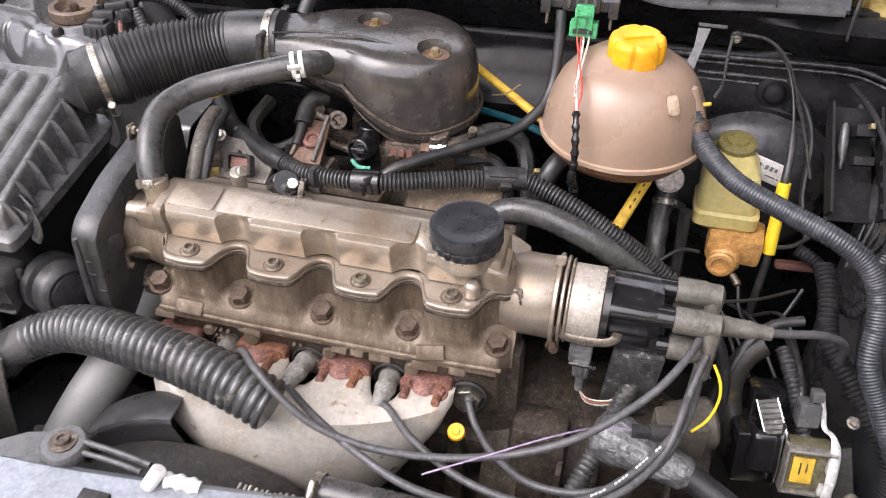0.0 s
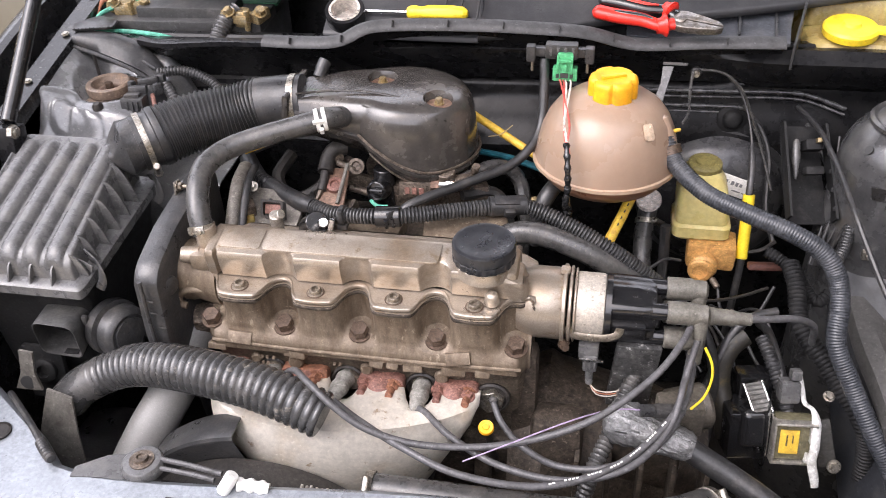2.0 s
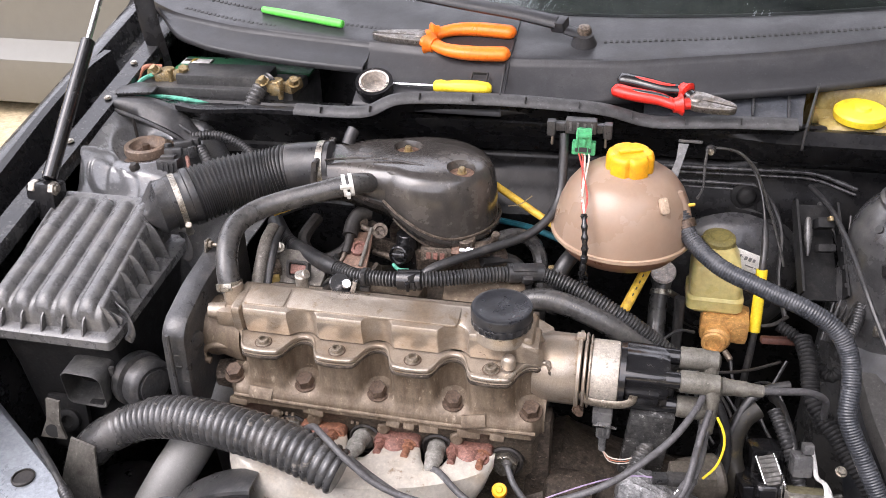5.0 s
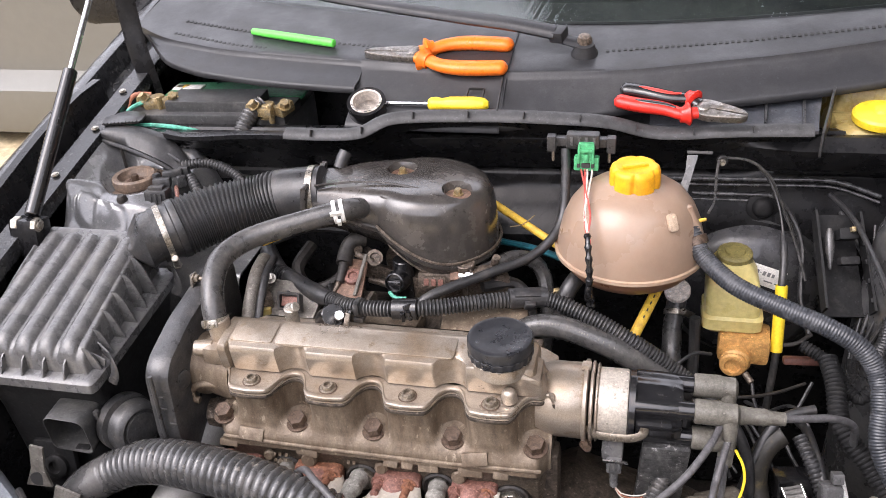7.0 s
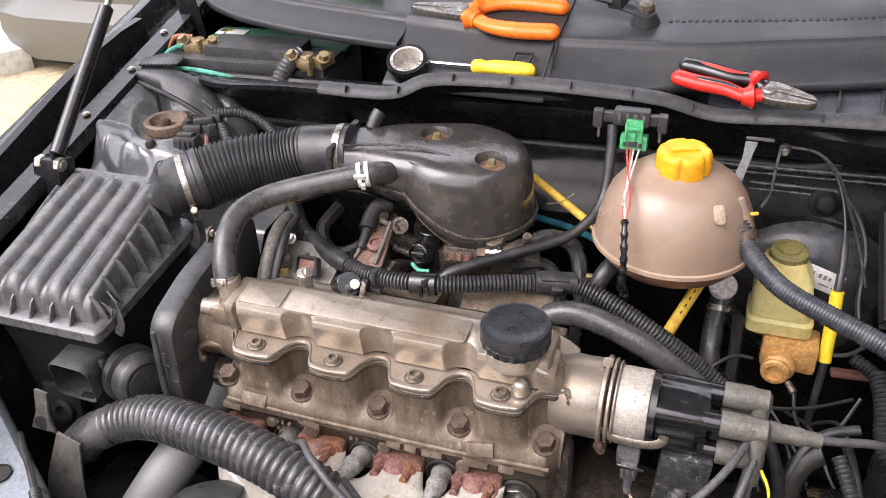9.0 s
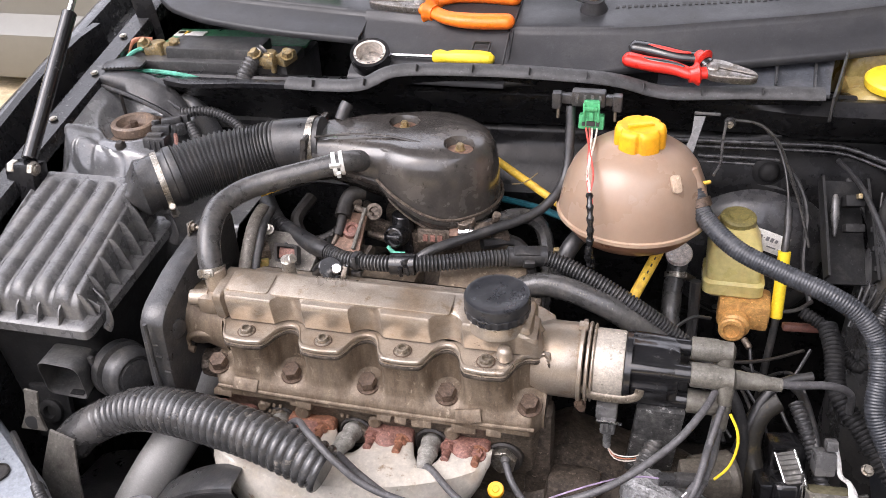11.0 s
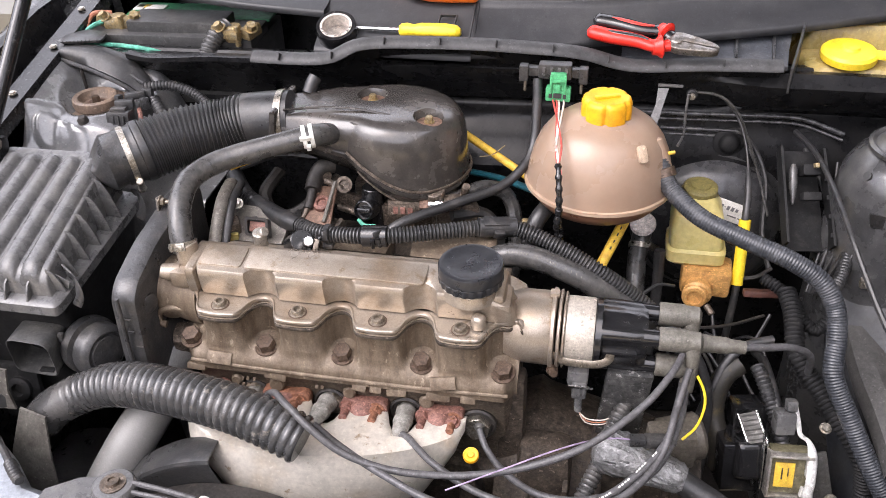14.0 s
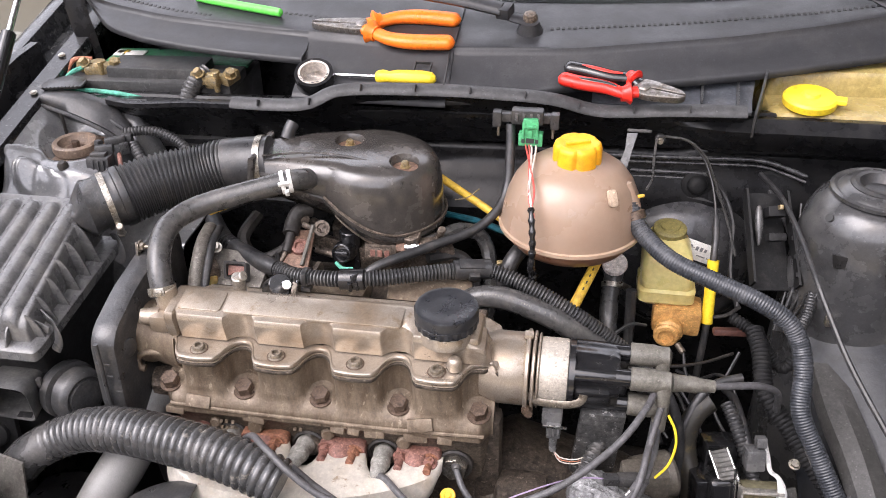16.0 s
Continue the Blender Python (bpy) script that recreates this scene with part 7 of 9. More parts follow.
# ---- coolant tank, brakes and the far side ----
tank = thing("expansion_tank", (-0.018, 0.835, 0.86), "browned translucent coolant expansion tank with yellow cap", "coolant tank")
TC = Vector((-0.0145, 0.833, 0.0))
bm = bmesh.new()
lathe(bm, TC, (0, 0, 1), [(0.0872, 0.906), (0.0860, 0.914), (0.0838, 0.926), (0.0798, 0.942), (0.0725, 0.959), (0.062, 0.973), (0.048, 0.983), (0.031, 0.989), (0.026, 0.992), (0.026, 1.0)], 56)
part("upper_shell", bm, TANK, tank)
# lower shell in a darker, redder brown than the upper one
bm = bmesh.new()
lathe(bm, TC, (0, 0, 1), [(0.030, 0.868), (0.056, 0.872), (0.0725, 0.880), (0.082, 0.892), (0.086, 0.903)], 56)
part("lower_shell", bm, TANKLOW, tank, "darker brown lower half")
bm = bmesh.new()
lathe(bm, TC, (0, 0, 1), [(0.0860, 0.901), (0.0900, 0.9015), (0.0900, 0.906), (0.0865, 0.9068)], 56)
part("seam_flange", bm, TANKRIM, tank)
bm = bmesh.new()
poly = round_poly([(-0.0052, -0.010), (0.0052, -0.010), (0.0052, 0.010), (-0.0052, 0.010)], 0.004)
c0 = Vector((0.032, 0.777, 0.968))
nr = Vector((0.45, -0.75, 0.48)).normalized()
rt = nr.cross((0, 0, 1)).normalized() * -1
upv = nr.cross(rt) 
slab(bm, poly, -0.004, 0.0012, 0.0005, lambda u, v, h: c0 + rt * u + upv * v + nr * h)
part("level_mark", bm, material("pale_tan_plastic", (0.5, 0.38, 0.28), 0.4), tank, "pale raised level mark")
bm = bmesh.new()
cyl(bm, (0.042, 0.822, 0.964), (0.058, 0.808, 0.934), 0.0125, 0.0112, n=24, bev=0.003)
part("spigot", bm, TANK, tank)
bm = bmesh.new()
cyl(bm, (0.054, 0.816, 0.949), (0.070, 0.820, 0.951), 0.0022)
part("vent_nipple", bm, DULLYELLOW, tank)
# yellow cap with finger lobes
bm = bmesh.new()
def lobes(t, k):
    u = (t * 3 / math.pi) % 1.0
    return 1.0 - (0.115 * math.exp(-((u - 0.5) / 0.10) ** 2) if 1 <= k <= 4 else 0)
CAPC = Vector((-0.0125, 0.828, 0.984))
lathe(bm, CAPC, (0, -0.03, 1), [(0.0265, 0), (0.0290, 0.002), (0.0288, 0.022), (0.0272, 0.0265), (0.0245, 0.0285), (0.020, 0.0285), (0.018, 0.0275), (0.002, 0.0278)], 96, lobes)
cap = part("cap", bm, YELLOWCAP, tank, "bright yellow screw cap")
bm = bmesh.new()
box(bm, CAPC + Vector((0, -0.002, 0.0285)), (0.030, 0.007, 0.004), 0.002, (0, 0, 22))
part("grip_bar", bm, YELLOWCAP, cap)
bm = bmesh.new()
sheet(bm, [[(0.047, 0.914, 0.988), (0.060, 0.914, 0.988)], [(0.046, 0.905, 0.970), (0.055, 0.904, 0.970)], [(0.034, 0.885, 0.935), (0.046, 0.883, 0.935)]], 0.002, (0, -1, 0.5))
box(bm, (0.062, 0.918, 0.990), (0.030, 0.004, 0.003), 0.0008)
part("bracket", bm, GREYPLASTIC, tank, "grey strap bracket")

# sensor on the bulkhead, with its green plug
mapsens = thing("pressure_sensor", (-0.079, 0.89, 0.98), "black sensor with a green plug on the bulkhead", "sensor")
bm = bmesh.new()
box(bm, (-0.079, 0.893, 1.011), (0.080, 0.012, 0.012), 0.003)
part("body", bm, PLASTIC, mapsens)
bm = bmesh.new()
box(bm, (-0.077, 0.888, 1.015), (0.040, 0.016, 0.019), 0.003)
part("cover", bm, PLASTIC, mapsens)
for dx in (-0.013, -0.004, 0.005, 0.014):
    bm = bmesh.new()
    box(bm, (-0.077 + dx, 0.8795, 1.016), (0.0035, 0.002, 0.011), 0.0006)
    part("rib", bm, GREYPLASTIC, mapsens)
for dx in (-0.036, 0.036):
    bm = bmesh.new()
    box(bm, (-0.079 + dx, 0.889, 1.010), (0.011, 0.013, 0.020), 0.002)
    part("lug", bm, PLASTIC, mapsens)
for dx in (-0.034, 0.034):
    bm = bmesh.new()
    cyl(bm, (-0.079 + dx, 0.886, 1.002), (-0.079 + dx, 0.886, 0.987), 0.0019, n=10)
    part("screw", bm, SCREW, mapsens)
bm = bmesh.new()
box(bm, (-0.072, 0.879, 1.005), (0.019, 0.014, 0.022), 0.002, (-8, 0, 0))
box(bm, (-0.0715, 0.8775, 0.990), (0.030, 0.015, 0.017), 0.002, (-8, 0, 0))
for dx in (-0.0085, 0.0085):
    box(bm, (-0.072 + dx, 0.8715, 1.003), (0.0028, 0.004, 0.022), 0.0006, (-8, 0, 0))
box(bm, (-0.072, 0.8705, 1.0085), (0.015, 0.004, 0.004), 0.0008, (-8, 0, 0))
box(bm, (-0.072, 0.8705, 0.9985), (0.006, 0.004, 0.010), 0.0008, (-8, 0, 0))
plug = part("plug", bm, GREEN, mapsens, "bright green connector")
for dx, w in ((0, 0.010), (-0.0085, 0.004), (0.0085, 0.004)):
    bm = bmesh.new()
    box(bm, (-0.072 + dx, 0.8692, 0.990), (w, 0.0012, 0.006), 0.0003, (-8, 0, 0), 1)
    part("slot", bm, INK, plug)
for k, (dx, m) in enumerate(((-0.006, REDWIRE), (0.001, WHITEWIRE), (0.007, WHITEWIRE), (-0.002, REDWIRE))):
    bm = bmesh.new()
    wob = (0.0022, -0.0016, 0.0012, -0.0024)[k]
    hose(bm, [(-0.0715 + dx, 0.873, 0.983), (-0.0675 + dx * 0.8, 0.83, 0.994 + wob * 0.3), (-0.0630 - dx * 0.35 + wob, 0.775, 0.976), (-0.0605 + wob * 0.7, 0.760, 0.963), (-0.0585 - wob, 0.750, 0.953), (-0.0565, 0.741, 0.935), (-0.0565, 0.738, 0.915)], 0.00115, 6)
    part("wire", bm, m, mapsens)
bm = bmesh.new()
tp = resample(spline([(-0.0600, 0.7565, 0.9595), (-0.0582, 0.7478, 0.950), (-0.0562, 0.7395, 0.935), (-0.0550, 0.737, 0.915), (-0.0560, 0.74, 0.89), (-0.0545, 0.755, 0.872), (-0.054, 0.76, 0.86)]), 0.003)
sweep(bm, tp, lambda i, f: 0.0034 + 0.0016 * math.sin(2.3 * i) * math.sin(0.9 * i + 1) + 0.0010 * f, 10)
part("tape_wrapping", bm, GLOSS, mapsens)
line("vacuum_hose", "long dark vacuum hose to the throttle body", [(-0.098, 0.888, 1.003), (-0.096, 0.872, 0.968), (-0.097, 0.85, 0.93), (-0.108, 0.825, 0.911), (-0.133, 0.80, 0.897), (-0.182, 0.76, 0.893), (-0.235, 0.718, 0.888), (-0.258, 0.705, 0.87)], 0.0060, RUBBER, n=12)

# overflow hose, in fine convoluted sheathing
over = thing("overflow_hose", (0.2, 0.72, 0.85), "dark blue-grey ribbed coolant hose running down the bay", "coolant hose")
op = [(0.052, 0.812, 0.945), (0.060, 0.800, 0.93), (0.072, 0.786, 0.917), (0.104, 0.757, 0.903), (0.152, 0.735, 0.893), (0.198, 0.716, 0.884), (0.230, 0.706, 0.868), (0.247, 0.694, 0.845), (0.252, 0.675, 0.818), (0.252, 0.652, 0.785), (0.272, 0.630, 0.748), (0.30, 0.60, 0.702), (0.326, 0.578, 0.66), (0.338, 0.55, 0.61), (0.342, 0.52, 0.55)]
bm = bmesh.new()
sweep(bm, resample(spline(op), 0.0032 / 4), lambda i, f: (0.0109, 0.0109, 0.0103, 0.0103)[i % 4], 18)
part("hose", bm, material("blue_grey_sheath", (0.036, 0.039, 0.045), 0.33, 0, (0.08, 0.082, 0.088), 0.5, 40, 300, 0.08), over)
second = thing("wiring_conduit", (0.25, 0.7, 0.75), "black ribbed wiring conduit beside the wing", "wiring conduit")
bm = bmesh.new()
ribbed(bm, [(0.216, 0.775, 0.80), (0.221, 0.744, 0.79), (0.223, 0.707, 0.770), (0.235, 0.688, 0.755), (0.254, 0.668, 0.738), (0.291, 0.627, 0.70), (0.306, 0.622, 0.66), (0.312, 0.618, 0.60)], 0.0112, 0.0018, 0.0052, 16)
part("conduit", bm, MATTE, second)
third = thing("wiring_conduit", (0.23, 0.78, 0.78), "thin dusty ribbed conduit curling to the wing", "wiring conduit")
bm = bmesh.new()
ribbed(bm, [(0.19, 0.80, 0.80), (0.21, 0.79, 0.793), (0.225, 0.775, 0.787), (0.236, 0.757, 0.775), (0.25, 0.748, 0.768), (0.262, 0.755, 0.775)], 0.008, 0.0014, 0.0045, 14)
part("conduit", bm, MATTE, third)
wing_pipe = thing("wiring_conduit", (0.29, 0.8, 0.82), "short ribbed conduit at the inner wing", "wiring conduit")
bm = bmesh.new()
ribbed(bm, [(0.262, 0.765, 0.81), (0.275, 0.79, 0.82), (0.285, 0.82, 0.835)], 0.008, 0.0014, 0.0045, 14)
part("conduit", bm, RUBBER, wing_pipe)

# brake servo, master cylinder and fluid reservoir
servo = thing("brake_servo", (0.14, 0.97, 0.7), "round black brake servo on the bulkhead", "brake servo")
bm = bmesh.new()
lathe(bm, (0.140, 0.995, 0.765), (0, -1, 0.06), [(0.102, -0.02), (0.103, 0.015), (0.106, 0.018), (0.106, 0.024), (0.098, 0.027), (0.094, 0.045), (0.08, 0.058), (0.05, 0.066), (0.03, 0.07)], 56)
part("shell", bm, material("satin_black_servo", (0.05, 0.05, 0.053), 0.24, 0.1, (0.085, 0.083, 0.08), 0.5, 20), servo)
master = thing("master_cylinder", (0.12, 0.84, 0.73), "ochre-stained brake master cylinder", "brake cylinder")
bm = bmesh.new()
cyl(bm, (0.1195, 0.808, 0.758), (0.132, 0.935, 0.765), 0.0185, n=28, bev=0.003)
box(bm, (0.131, 0.843, 0.766), (0.062, 0.046, 0.036), 0.007, (0, 0, -4))
part("cylinder", bm, OCHRE, master)
bm = bmesh.new()
lathe(bm, (0.1175, 0.810, 0.757), (-0.1, -1, 0.1), [(0.0160, 0), (0.0160, 0.006), (0.014, 0.008), (0.010, 0.0085), (0.009, 0.005), (0.001, 0.005)], 28)
part("end_plug", bm, OCHRE, master)
bm = bmesh.new()
cyl(bm, (0.148, 0.838, 0.768), (0.162, 0.836, 0.768), 0.007, n=12)
part("pipe_union", bm, BRASS, master)
bm = bmesh.new()
cyl(bm, (0.132, 0.803, 0.748), (0.140, 0.792, 0.742), 0.0042, n=12)
part("pipe_union", bm, CARB, master)
resv = thing("brake_fluid_reservoir", (0.115, 0.87, 0.78), "yellowed translucent brake fluid reservoir, half full", "fluid reservoir")
def res_ring(x0, x1, y0, y1, z, r=0.012):
    return [(u, v, z) for u, v in round_poly([(x0, y0), (x1, y0), (x1, y1), (x0, y1)], r, 4)]
bm = bmesh.new()
loft(bm, [res_ring(0.084, 0.145, 0.838, 0.892, 0.782), res_ring(0.078, 0.151, 0.833, 0.896, 0.788), res_ring(0.078, 0.151, 0.833, 0.896, 0.803), res_ring(0.081, 0.148, 0.836, 0.895, 0.806)])
part("lower_bowl", bm, RESERVOIR, resv, "brighter yellow lower bowl holding fluid")
bm = bmesh.new()
loft(bm, [res_ring(0.081, 0.147, 0.837, 0.895, 0.806), res_ring(0.080, 0.145, 0.838, 0.90, 0.836), res_ring(0.083, 0.142, 0.845, 0.905, 0.848), res_ring(0.09, 0.134, 0.868, 0.915, 0.856), res_ring(0.096, 0.129, 0.88, 0.916, 0.859)])
part("upper_body", bm, RESERVOIR, resv)
bm = bmesh.new()
lathe(bm, (0.114, 0.897, 0.853), (0, -0.1, 1), [(0.0215, 0), (0.0225, 0.002), (0.0215, 0.012), (0.019, 0.014), (0.013, 0.0142), (0.012, 0.0165), (0.003, 0.017)], 40, lambda t, k: 1 + (0.02 * math.sin(18 * t) if k in (1, 2) else 0))
part("cap", bm, RESCAP, resv, "dirty olive screw cap")
tag = thing("paper_tag", (0.163, 0.93, 0.80), "white paper label with worn dark print", "label")
bm = bmesh.new()
tg = lambda u, v, h: Vector((0.154, 0.898, 0.831)) + Vector((0.94, 0.05, -0.34)) * u + Vector((0.30, 0.12, 0.90)) * v + Vector((0, -1, 0.1)) * h
slab(bm, [(-0.024, -0.014), (0.024, -0.014), (0.024, 0.014), (-0.024, 0.014)], 0, 0.001, 0.0003, tg)
part("sheet", bm, PAPER, tag)
bm = bmesh.new()
for u, v, w, h in ((-0.014, 0.004, 0.004, 0.0030), (-0.0085, 0.004, 0.0018, 0.0006), (-0.005, 0.004, 0.004, 0.0030), (0.001, 0.004, 0.004, 0.0030), (0.007, 0.004, 0.0035, 0.0024), (0.000, -0.006, 0.012, 0.0009), (0.014, -0.006, 0.003, 0.0008)):
    slab(bm, [(u, v - h), (u + w, v - h), (u + w, v + h), (u, v + h)], 0.0012, 0.0015, 0.0001, tg)
part("print_bars", bm, plain("worn_print", (0.16, 0.16, 0.165), 0.6), tag)

sleeve = thing("yellow_sleeved_pipe", (0.17, 0.86, 0.79), "dark pipe with a bright yellow sleeve", "pipe")
bm = bmesh.new()
sweep_pts = resample(spline([(0.135, 0.952, 0.958), (0.152, 0.95, 0.938), (0.164, 0.935, 0.912), (0.17, 0.91, 0.885), (0.1705, 0.88, 0.862), (0.169, 0.861, 0.84), (0.169, 0.831, 0.765), (0.166, 0.82, 0.70), (0.165, 0.82, 0.64)]), 0.006)
sweep(bm, sweep_pts, lambda i, f: 0.0016 + 0.0032 * smooth01(0.24, 0.30, f), 12)
part("pipe", bm, RUBBER, sleeve)
bm = bmesh.new()
hose(bm, [(0.169, 0.861, 0.842), (0.169, 0.846, 0.803), (0.169, 0.831, 0.764)], 0.0074, 14)
part("sleeve", bm, YELLOW, sleeve)

ventp = thing("capped_hose", (0.045, 0.86, 0.76), "rubber hose closed by a pale round cap and clamp", "rubber hose")
bm = bmesh.new()
lathe(bm, (0.0485, 0.892, 0.802), (-0.12, -0.5, 0.86), [(0.0145, 0), (0.017, 0.002), (0.017, 0.006), (0.0155, 0.008), (0.006, 0.0085), (0.0052, 0.0078), (0.001, 0.0078)], 28)
part("cap", bm, material("pale_grey_cap", (0.80, 0.72, 0.66), 0.5, 0, (0.35, 0.3, 0.24), 0.5, 80), ventp)
bm = bmesh.new()
hose(bm, [(0.0488, 0.8932, 0.7995), (0.0495, 0.8955, 0.7925), (0.0470, 0.889, 0.781), (0.0445, 0.866, 0.762), (0.045, 0.833, 0.725), (0.046, 0.82, 0.66)], 0.0125, 16)
part("hose", bm, GREYRUBBER, ventp)
worm_clamp(ventp, (0.0463, 0.882, 0.776), (0.05, 0.6, 0.6), 0.013, 0.007, (0.9, -0.4, 0.3))

# clips and thin lines on the bulkhead's right half
def wall_stud(x, y, z, k=1.0):
    t = thing("bulkhead_stud", (x, y, z), "bright steel stud with a dark washer", "stud", "studs on the bulkhead")
    bm = bmesh.new()
    lathe(bm, (x, y + 0.01, z), (0, -1, 0.15), [(0.010 * k, 0), (0.010 * k, 0.006), (0.007 * k, 0.008)], 20)
    part("washer", bm, RUBBER, t)
    bm = bmesh.new()
    hexbolt(bm, (x, y + 0.002, z), (0, -1, 0.15), 0.0046 * k, 0.008)
    part("nut", bm, STEEL, t)


wall_stud(0.211, 0.995, 0.896)
wall_stud(0.091, 0.937, 0.968, 0.68)
line("thin_pipe", "thin dark pipe clipped to the bulkhead", [(0.072, 0.825, 0.957), (0.08, 0.86, 0.955), (0.083, 0.905, 0.96), (0.086, 0.935, 0.972)], 0.0017, GREYRUBBER)
line("thin_pipe", "thin pale pipe looping along the bulkhead", [(0.092, 0.945, 0.972), (0.125, 0.95, 0.966), (0.15, 0.952, 0.945), (0.168, 0.955, 0.91), (0.19, 0.945, 0.86), (0.205, 0.91, 0.82)], 0.0019, GREYRUBBER)
line("thin_pipe", "thin dark pipe along the bulkhead", [(0.16, 0.965, 0.915), (0.185, 0.96, 0.885), (0.2, 0.94, 0.85), (0.2, 0.90, 0.80), (0.21, 0.86, 0.77)], 0.0035, RUBBER)
line("bonnet_cable", "long thin grey release cable beside the tower", [(0.228, 0.968, 0.915), (0.245, 0.91, 0.915), (0.257, 0.84, 0.905), (0.266, 0.77, 0.89), (0.279, 0.73, 0.866), (0.300, 0.68, 0.832), (0.335, 0.62, 0.79), (0.38, 0.55, 0.74)], 0.0034, RUBBER, "cable")
line("thin_cable", "thin black cable beside the relay bracket", [(0.24, 0.95, 0.90), (0.262, 0.90, 0.87), (0.272, 0.86, 0.845), (0.277, 0.83, 0.81)], 0.003, RUBBER, "cable")
grom = thing("cable_grommet", (0.16, 0.97, 0.87), "round black rubber grommet on the bulkhead", "grommet")
bm = bmesh.new()
lathe(bm, (0.150, 0.985, 0.886), (0.1, -1, 0.2), [(0.021, 0), (0.021, 0.006), (0.019, 0.008), (0.014, 0.009), (0.012, 0.014), (0.009, 0.017), (0.005, 0.018)], 28)
part("boot", bm, MATTE, grom)
grom = thing("cable_grommet", (0.245, 0.97, 0.87), "large black rubber grommet on the bulkhead", "grommet")
bm = bmesh.new()
lathe(bm, (0.245, 0.99, 0.876), (0.0, -1, 0.2), [(0.034, 0), (0.036, 0.003), (0.034, 0.006), (0.028, 0.007), (0.026, 0.004), (0.01, 0.006)], 32)
part("boot", bm, MATTE, grom)

relay = thing("relay_bracket", (0.235, 0.87, 0.8), "black relay bracket with dusty connectors", "relay bracket")
bm = bmesh.new()
sheet(bm, [[(0.203, 0.93, 0.905), (0.252, 0.94, 0.902)], [(0.208, 0.88, 0.862), (0.258, 0.89, 0.857)], [(0.214, 0.83, 0.822), (0.266, 0.843, 0.817)]], 0.004, (0, 0.5, -0.7))
part("plate", bm, MATTE, relay)
for x0, x1 in ((0.203, 0.213), (0.253, 0.266)):
    bm = bmesh.new()
    sheet(bm, [[(x0, 0.916, 0.920), (x0, 0.935, 0.905)], [((x0 + x1) / 2, 0.866, 0.884), ((x0 + x1) / 2, 0.885, 0.866)], [(x1, 0.816, 0.844), (x1, 0.835, 0.824)]], 0.003, (1, 0, 0))
    part("slat", bm, MATTE, relay)
bm = bmesh.new()
box(bm, (0.238, 0.893, 0.900), (0.022, 0.022, 0.014), 0.003, (-38, 0, 8))
part("connector", bm, MATTE, relay)
bm = bmesh.new()
box(bm, (0.240, 0.868, 0.878), (0.022, 0.016, 0.010), 0.002, (-38, 0, 8))
part("connector", bm, MATTE, relay)
for k in range(5):
    bm = bmesh.new()
    box(bm, (0.2555 + 0.0022 * k, 0.905 - 0.019 * k, 0.908 - 0.0145 * k), (0.005, 0.006, 0.006), 0.001, (-38, 0, 8))
    part("tooth", bm, MATTE, relay)
bm = bmesh.new()
box(bm, (0.242, 0.886, 0.911), (0.005, 0.012, 0.006), 0.001, (-38, 0, 8))
part("lock_tab", bm, BRASS, relay)
bm = bmesh.new()
lathe(bm, (0.219, 0.898, 0.905), (0.04, -0.6, -0.75), [(0.002, 0), (0.0045, 0.006), (0.0055, 0.022), (0.0045, 0.036), (0.0015, 0.050)], 12)
part("tape_end", bm, GREYRUBBER, relay, "grey wrapped wire end")

# wiring and clutter low on that side
brk = thing("pipe_bracket", (0.19, 0.80, 0.76), "rusty red-brown pipe bracket", "bracket")
bm = bmesh.new()
box(bm, (0.196, 0.806, 0.772), (0.046, 0.012, 0.009), 0.003, (-15, 0, 5))
part("plate", bm, material("dark_rust", (0.09, 0.035, 0.025), 0.6, 0, (0.04, 0.022, 0.018), 0.5, 60), brk)
line("brake_pipe", "thin dark brake pipe", [(0.162, 0.836, 0.768), (0.19, 0.835, 0.775), (0.21, 0.85, 0.78)], 0.0026, DARK)
line("brake_pipe", "thin curled brake pipe", [(0.14, 0.792, 0.742), (0.146, 0.775, 0.72), (0.165, 0.765, 0.70), (0.19, 0.775, 0.715), (0.21, 0.80, 0.745)], 0.0022, RUBBER)
line("brake_pipe", "thin looped brake pipe", [(0.09, 0.80, 0.775), (0.07, 0.79, 0.782), (0.05, 0.775, 0.775), (0.03, 0.76, 0.76)], 0.0022, RUBBER)
line("brake_pipe", "thin dark pipe below the master cylinder", [(0.08, 0.73, 0.77), (0.12, 0.735, 0.765), (0.16, 0.76, 0.755), (0.2, 0.79, 0.75)], 0.0020, DARK)
line("thin_cable", "thin dark cable beside the hose", [(0.07, 0.84, 0.80), (0.072, 0.83, 0.74), (0.07, 0.80, 0.68), (0.06, 0.77, 0.62)], 0.007, RUBBER, "cable")
line("thin_cable", "thin dark cable hanging by the distributor", [(0.0, 0.705, 0.842), (0.02, 0.69, 0.822), (0.03, 0.675, 0.80), (0.032, 0.66, 0.77)], 0.0032, RUBBER, "cable")
line("speedometer_cable", "black cable with a ribbed sleeve behind the leads", [(0.07, 0.70, 0.80), (0.105, 0.685, 0.775), (0.128, 0.67, 0.73), (0.135, 0.655, 0.66), (0.13, 0.64, 0.56)], 0.0065, RUBBER, "cable", 12)
line("clutch_cable", "dark cable bending to the gearbox", [(0.2, 0.72, 0.77), (0.17, 0.71, 0.765), (0.15, 0.695, 0.75), (0.135, 0.675, 0.72), (0.12, 0.66, 0.66), (0.11, 0.65, 0.56)], 0.0055, RUBBER, "cable", 12)

